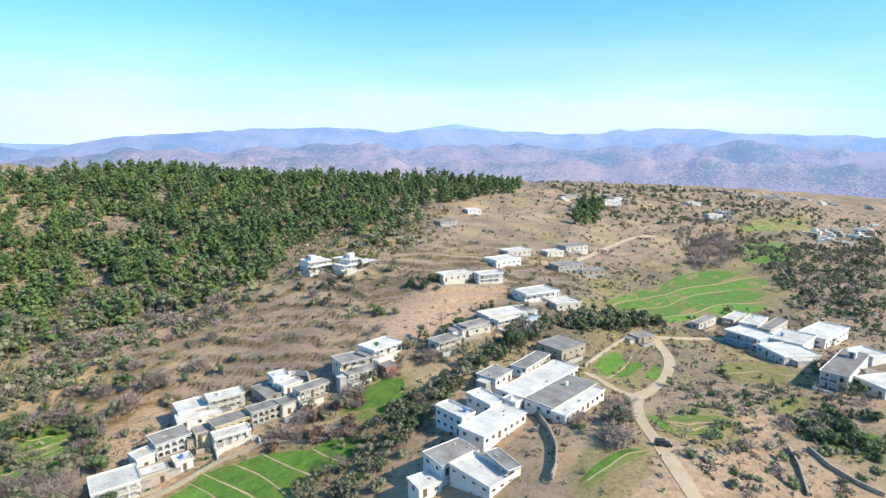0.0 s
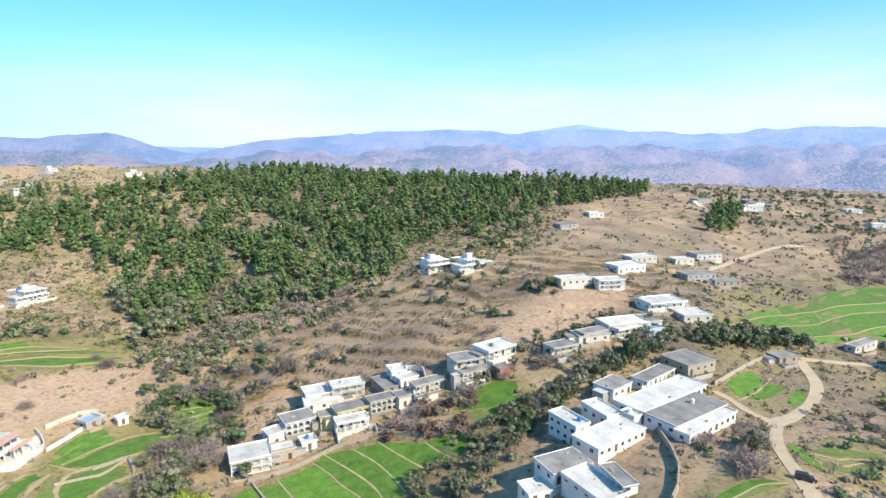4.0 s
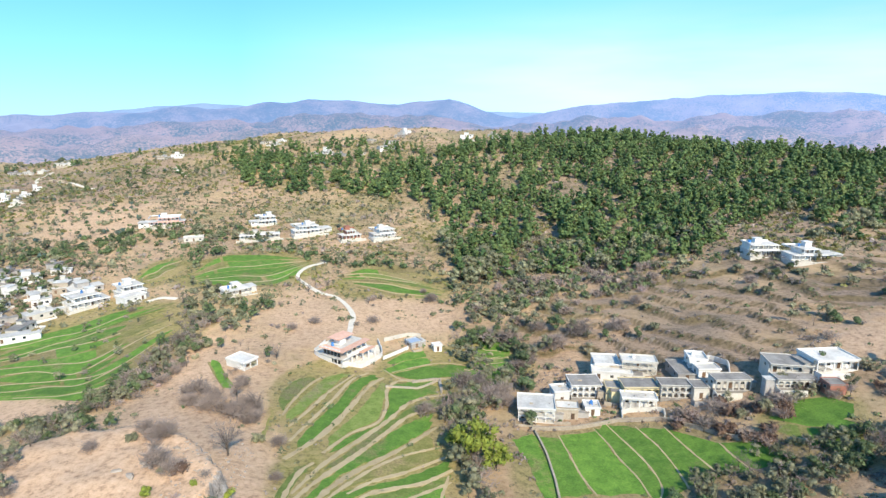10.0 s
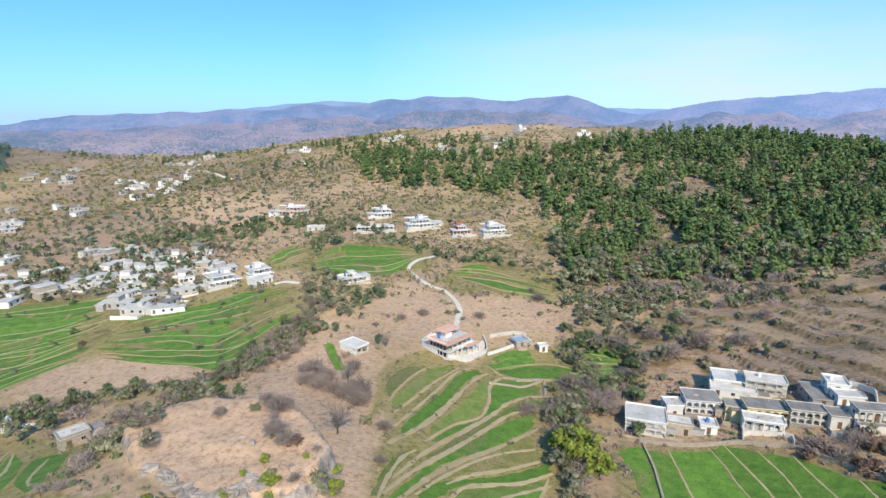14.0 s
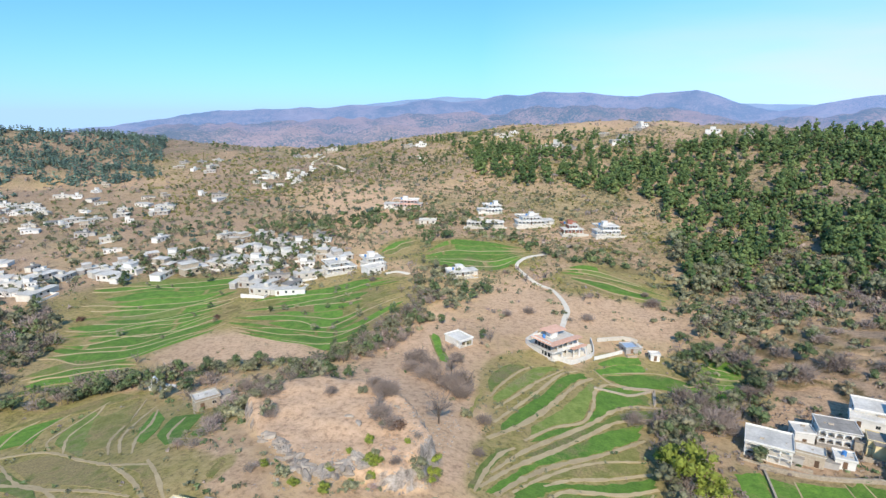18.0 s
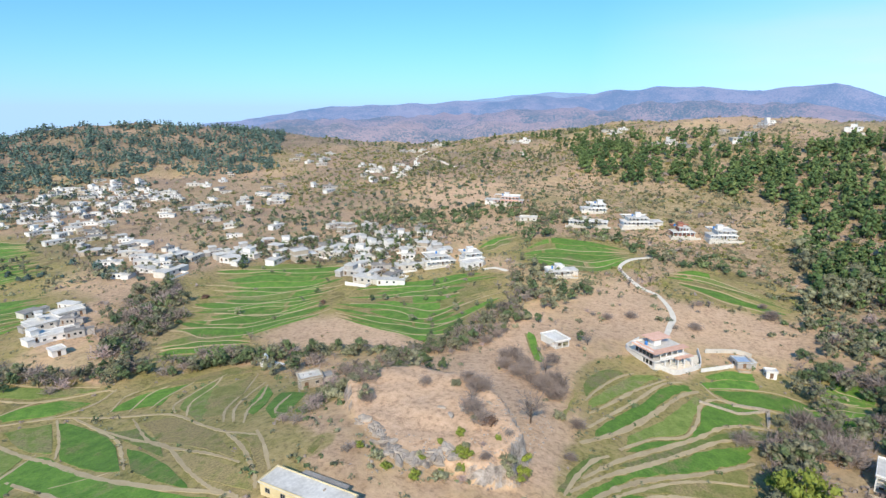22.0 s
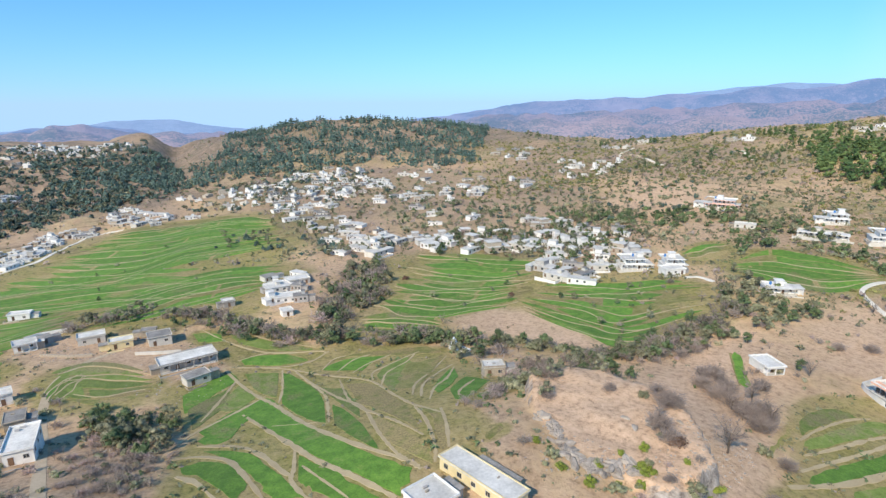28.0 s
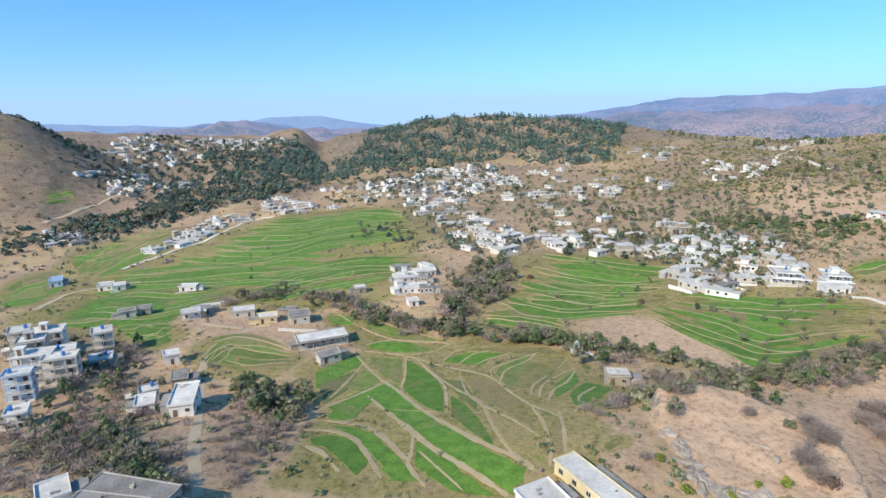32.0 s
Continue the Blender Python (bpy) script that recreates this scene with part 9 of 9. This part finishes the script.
def rock_mesh(seed):
    rng = random.Random(seed)
    bm = bmesh.new()
    bmesh.ops.create_icosphere(bm, subdivisions=2, radius=1.0)
    for v in bm.verts:
        k = 0.75 + 0.3 * noise.noise(v.co * 1.4 + Vector((seed * 3.1, 0, 0))) + rng.uniform(-0.09, 0.09)
        v.co = Vector((v.co.x * k * 1.6, v.co.y * k * 0.75, v.co.z * k * 1.15))
    me = bpy.data.meshes.new("rock")
    bm.to_mesh(me)
    bm.free()
    me.materials.append(ROCK)
    return me


def outcrop(points, count, low, high, seed, label):
    """A broken rock face along a line."""
    rng = random.Random(seed)
    line = along(points, 100)
    x0, y0 = line[50]
    top = thing("rock_outcrop", pose(float(x0), float(y0), float(ground(x0, y0))), label, "rock")
    for _ in range(count):
        p = line[rng.randrange(100)]
        x, y = float(p[0]) + rng.gauss(0, 0.9), float(p[1]) + rng.gauss(0, 0.9)
        s = rng.uniform(low, high)
        kind = rng.randrange(6)
        part("rock", shared("rock%d" % kind, lambda: rock_mesh(kind)), top,
             at=pose(x - float(x0), y - float(y0), float(ground(x, y) - ground(x0, y0)), rng.uniform(-25, 25), rng.uniform(-25, 25), rng.uniform(0, 360)) @ Matrix.Diagonal((s * 1.3, s * 1.1, s * 0.7, 1)))


def rubble(poly, count, seed, label):
    """Fallen stones, broken brick and brushwood round the old walls."""
    spots, rng = strew(poly, count, seed)
    p = np.array(spots)
    size = rng.uniform(0.12, 0.5, len(p)) * rng.uniform(0.6, 1.2, len(p))
    v, f = clumps(rng, np.stack([p[:, 0], p[:, 1], ground(p[:, 0], p[:, 1]) + size * 0.2], -1), size, 0.6, 0)
    tagged(new("rubble", sheet("rubble", v, f, RUBBLE, False)), label, "rubble", kind="stuff")


RUBBLE = surface("broken_stone", (0.22, 0.17, 0.13), (0.55, 0.48, 0.40), 0.6, 3.0, 0.95, 0.3, 0.2)
rubble(((53.3, 169.9), (80.5, 162.9), (105.0, 153.5), (121.2, 143.1), (130.8, 148.9), (124.1, 167.1), (90.5, 169.0), (59.1, 180.9)), 420, 1, "fallen stones and brick below the old village houses")
rubble(((156.5, 70.3), (173.9, 62.3), (148.8, 49.9), (131.7, 53.0), (140.2, 65.4)), 260, 2, "broken stone and brushwood beside the white compound")
rubble(((196.0, 50.0), (225.7, 15.2), (164.8, -3.1), (136.0, 18.0), (150.2, 34.4)), 520, 3, "loose stones over the dry terraces")
rubble(((-67.6, 101.9), (-41.2, 106.7), (-40.8, 156.2), (-26.2, 138.5), (-31.0, 100.2), (-55.2, 85.9)), 420, 4, "loose stones below the bare knoll")
rubble(((-223.1, 57.0), (-206.6, 88.3), (-174.6, 76.2), (-167.4, 56.3), (-192.5, 46.2)), 220, 5, "broken brick and stone round the farm building")
rubble(((-264.2, 30.9), (-274.2, 46.0), (-254.0, 66.0), (-238.0, 66.0), (-240.0, 50.0), (-250.0, 37.0)), 300, 6, "broken brick and stone strewn over the farmyard")
rubble(((-166.0, 27.0), (-148.0, 29.0), (-142.0, 47.0), (-150.0, 42.0)), 60, 7, "pale boulders among the trees above the wheat")
wood(((-161.6, 21.3), (-157.1, 33.6), (-134.0, 42.5), (-123.9, 36.1), (-114.0, 24.9), (-115.7, 16.2), (-133.7, 17.0)), 90, ("thicket", "bare", "thicket"), 0.9, 2.2, 173)
outcrop(((-63.5, 103.9), (-58.9, 99.5), (-53.8, 96.4)), 40, 0.5, 1.2, 1, "weathered grey rock face below the bare knoll")
outcrop(((-55.8, 96.4), (-50.2, 96.0), (-46.2, 98.8), (-40.9, 103.0)), 80, 0.6, 1.5, 2, "pale grey ledge of broken rock under the knoll")
outcrop(((-69.8, 105.9), (-64.9, 104.8), (-60.3, 101.2)), 12, 0.5, 1.3, 3, "dark broken rocks on the rim of the knoll")
outcrop(((-49.7, 116.6), (-46.3, 118.4), (-42.9, 124.9)), 9, 0.5, 1.2, 4, "pale rocks among thickets on the knoll")
belt(((-575.0, 800.0), (-470.0, 830.0), (-405.0, 790.0), (-300.0, 790.0), (-190.0, 790.0), (-100.0, 760.0)), 26, 90, ("tree", "olive", "pine"), 4.5, 9.0, 171)
belt(((-330.0, 560.0), (-270.0, 600.0), (-190.0, 640.0), (-120.0, 610.0)), 60, 60, ("pine", "tree", "olive"), 4.0, 9.0, 172)
settle_crowds()


# ---- low scrub over the dry slopes, and grass round the fields ----
def in_fields(x, y, outlines=FIELDS):
    hit = np.zeros(len(x), bool)
    for line, _ in outlines:
        u, v = line[:, 0], line[:, 1]
        box = (x > u.min()) & (x < u.max()) & (y > v.min()) & (y < v.max())
        i = np.nonzero(box)[0]
        if not len(i):
            continue
        odd = np.zeros(len(i), bool)
        for a in range(len(line)):
            b = (a + 1) % len(line)
            cross = (v[a] > y[i]) != (v[b] > y[i])
            with np.errstate(divide="ignore", invalid="ignore"):
                odd ^= cross & (x[i] < (u[b] - u[a]) * (y[i] - v[a]) / (v[b] - v[a]) + u[a])
        hit[i] |= odd
    return hit


def scrub(name, count, low, high, small, big, leaf, seed, label, patchy=0.3, sector=(-96, 106)):
    """Thousands of low cushions of scrub, thicker in some hollows than others."""
    rng = np.random.default_rng(seed)
    r = np.sqrt(rng.uniform(low ** 2, high ** 2, count))
    a = np.radians(rng.uniform(*sector, count))
    x, y = -r * np.sin(a), r * np.cos(a)
    keep = (ripple(x, y, 110, seed) + 0.6 * ripple(x, y, 37, seed + 1) > rng.normal(-patchy, 0.5, count)) & ~in_fields(x, y)
    keep &= (bump_of(x, y, -55, 118, 30, 20, -25) > 1) & (rng.uniform(size=count) > 0.9 * tread(x, y)) & ~in_fields(x, y, WAYS) & ~(in_fields(x, y, BARE) & (rng.uniform(size=count) < 0.85))
    x, y = x[keep], y[keep]
    n = len(x)
    size = rng.uniform(small, big, n) ** 1.0
    v, f = sprays(rng, np.stack([x, y, ground(x, y) + size * 0.2], -1), size, 0.7, n * 8, (small + big) * 0.3, 0.0)
    tagged(new(name, sheet(name, v, f, LEAF[leaf], False)), label, "scrub", kind="stuff")


scrub("dry_scrub", 16000, 95, 420, 0.35, 0.95, "olive", 1, "low olive scrub strewn over the dry slopes", -0.1)
scrub("brown_scrub", 5000, 95, 420, 0.3, 0.8, "bare", 2, "low grey-brown winter scrub on the dry slopes", 0.0)
scrub("hill_scrub", 14000, 380, 1150, 0.7, 2.2, "olive", 3, "dusty olive scrub over the hillsides", 0.2)
scrub("dark_scrub", 9000, 400, 1300, 0.8, 2.4, "green", 4, "dark green scrub in the folds of the hills", -0.3)
scrub("leafless_scrub", 7000, 300, 1150, 1.0, 3.0, "bare", 5, "leafless grey-brown scrub over the far slopes", -0.1)
scrub("near_green_scrub", 8000, 100, 420, 0.5, 1.3, "green", 6, "dark green cushions of scrub on the near slopes", -0.5)
scrub("slope_scrub", 15000, 270, 720, 0.7, 1.9, "olive", 7, "dusty olive bushes over the wooded slopes", 0.1, (-46, 30))
scrub("yellow_scrub", 9000, 290, 700, 0.6, 1.7, "straw", 8, "yellow-olive bushes between the pines", 0.0, (-50, 12))
scrub("crest_scrub", 5000, 560, 900, 0.9, 2.3, "straw", 10, "yellow-olive bushes along the crest of the hill", 0.1, (4, 42))
scrub("thorn_scrub", 6000, 140, 330, 0.4, 1.2, "bare", 9, "grey-brown thorn over the dry terraces", 0.0, (-90, -15))
rng_bank = np.random.default_rng(17)
bx, by = rng_bank.uniform(40, 370, 60000), rng_bank.uniform(110, 370, 60000)
sel = rng_bank.uniform(size=60000) < 0.5 * riser(bx, by) * np.clip(0.35 + 0.9 * ripple(bx, by, 50, 9), 0, 1)
bx, by = bx[sel][:9000], by[sel][:9000]
girth = rng_bank.uniform(0.2, 0.6, len(bx))
tagged(new("bank_scrub", sheet("bank_scrub", *sprays(rng_bank, np.stack([bx, by, ground(bx, by) + 0.1], -1), girth, 0.7, len(bx) * 7, 0.26, 0.0), LEAF["green"], False)), "dry grass and thorn along the terrace banks", "scrub", kind="stuff")
lawn = np.zeros(X.shape)
for line, size in FIELDS:
    c = line.mean(0)
    reach = np.abs(line - c).max(0) * 1.05 + (3 if size > 10 else 1.5)
    lawn = np.maximum(lawn, smooth(1.35, 0.7, ((X - c[0]) / reach[0]) ** 2 + ((Y - c[1]) / reach[1]) ** 2))
lawn += 0.1 * smooth(120, 320, -X) * smooth(700, 300, R)


def softly(outlines, passes):
    """1 inside the outlines, fading out at their borders."""
    m = in_fields(X.ravel(), Y.ravel(), outlines).reshape(X.shape).astype(float)
    for _ in range(passes):
        m = (m + np.roll(m, 1, 0) + np.roll(m, -1, 0)) / 3
        m = (m + np.roll(m, 1, 1) + np.roll(m, -1, 1)) / 3
    return m


open_soil = softly(BARE, 7)
lawn = np.maximum(lawn * (1 - 0.9 * open_soil), 1.1 * softly(MEADOWS, 4))
verdure = land.data.attributes.new("verdure", "FLOAT", "POINT")
verdure.data.foreach_set("value", lawn.astype(np.float32).ravel())


def spread(name, values):
    at = land.data.attributes.new(name, "FLOAT", "POINT")
    at.data.foreach_set("value", values.astype(np.float32).ravel())


spread("worn", np.maximum(0.8 * open_soil, smooth(1.25, 0.95, bump_of(X, Y, -55, 118, 27, 17, -25) + 0.16 * ripple(X, Y, 26, 4))))
spread("terraced", np.clip(0.5 * smooth(0.0, 0.7, ripple(X, Y, 260, 31)) * smooth(150, 300, R) * (1 - tread(X, Y)), 0, 1))
spread("riser", riser(X, Y))
spread("scrubby", np.clip(0.42 * softly(ROUGH, 6) + smooth(56, 68, np.degrees(A)) * smooth(640, 820, R) * (0.75 + 0.5 * ripple(X, Y, 190, 33)) + 0.2 * smooth(12, 22, np.degrees(A)) * smooth(430, 560, R) * (0.7 + 0.7 * ripple(X, Y, 120, 36)) + (0.52 + 0.4 * smooth(190, 260, R)) * smooth(-6, -26, np.degrees(A)) * (0.8 + 0.5 * ripple(X, Y, 90, 35)) + 0.55 * smooth(1.5, 0.8, bump_of(X, Y, -856, 640, 360, 200, 36)), 0, 1))
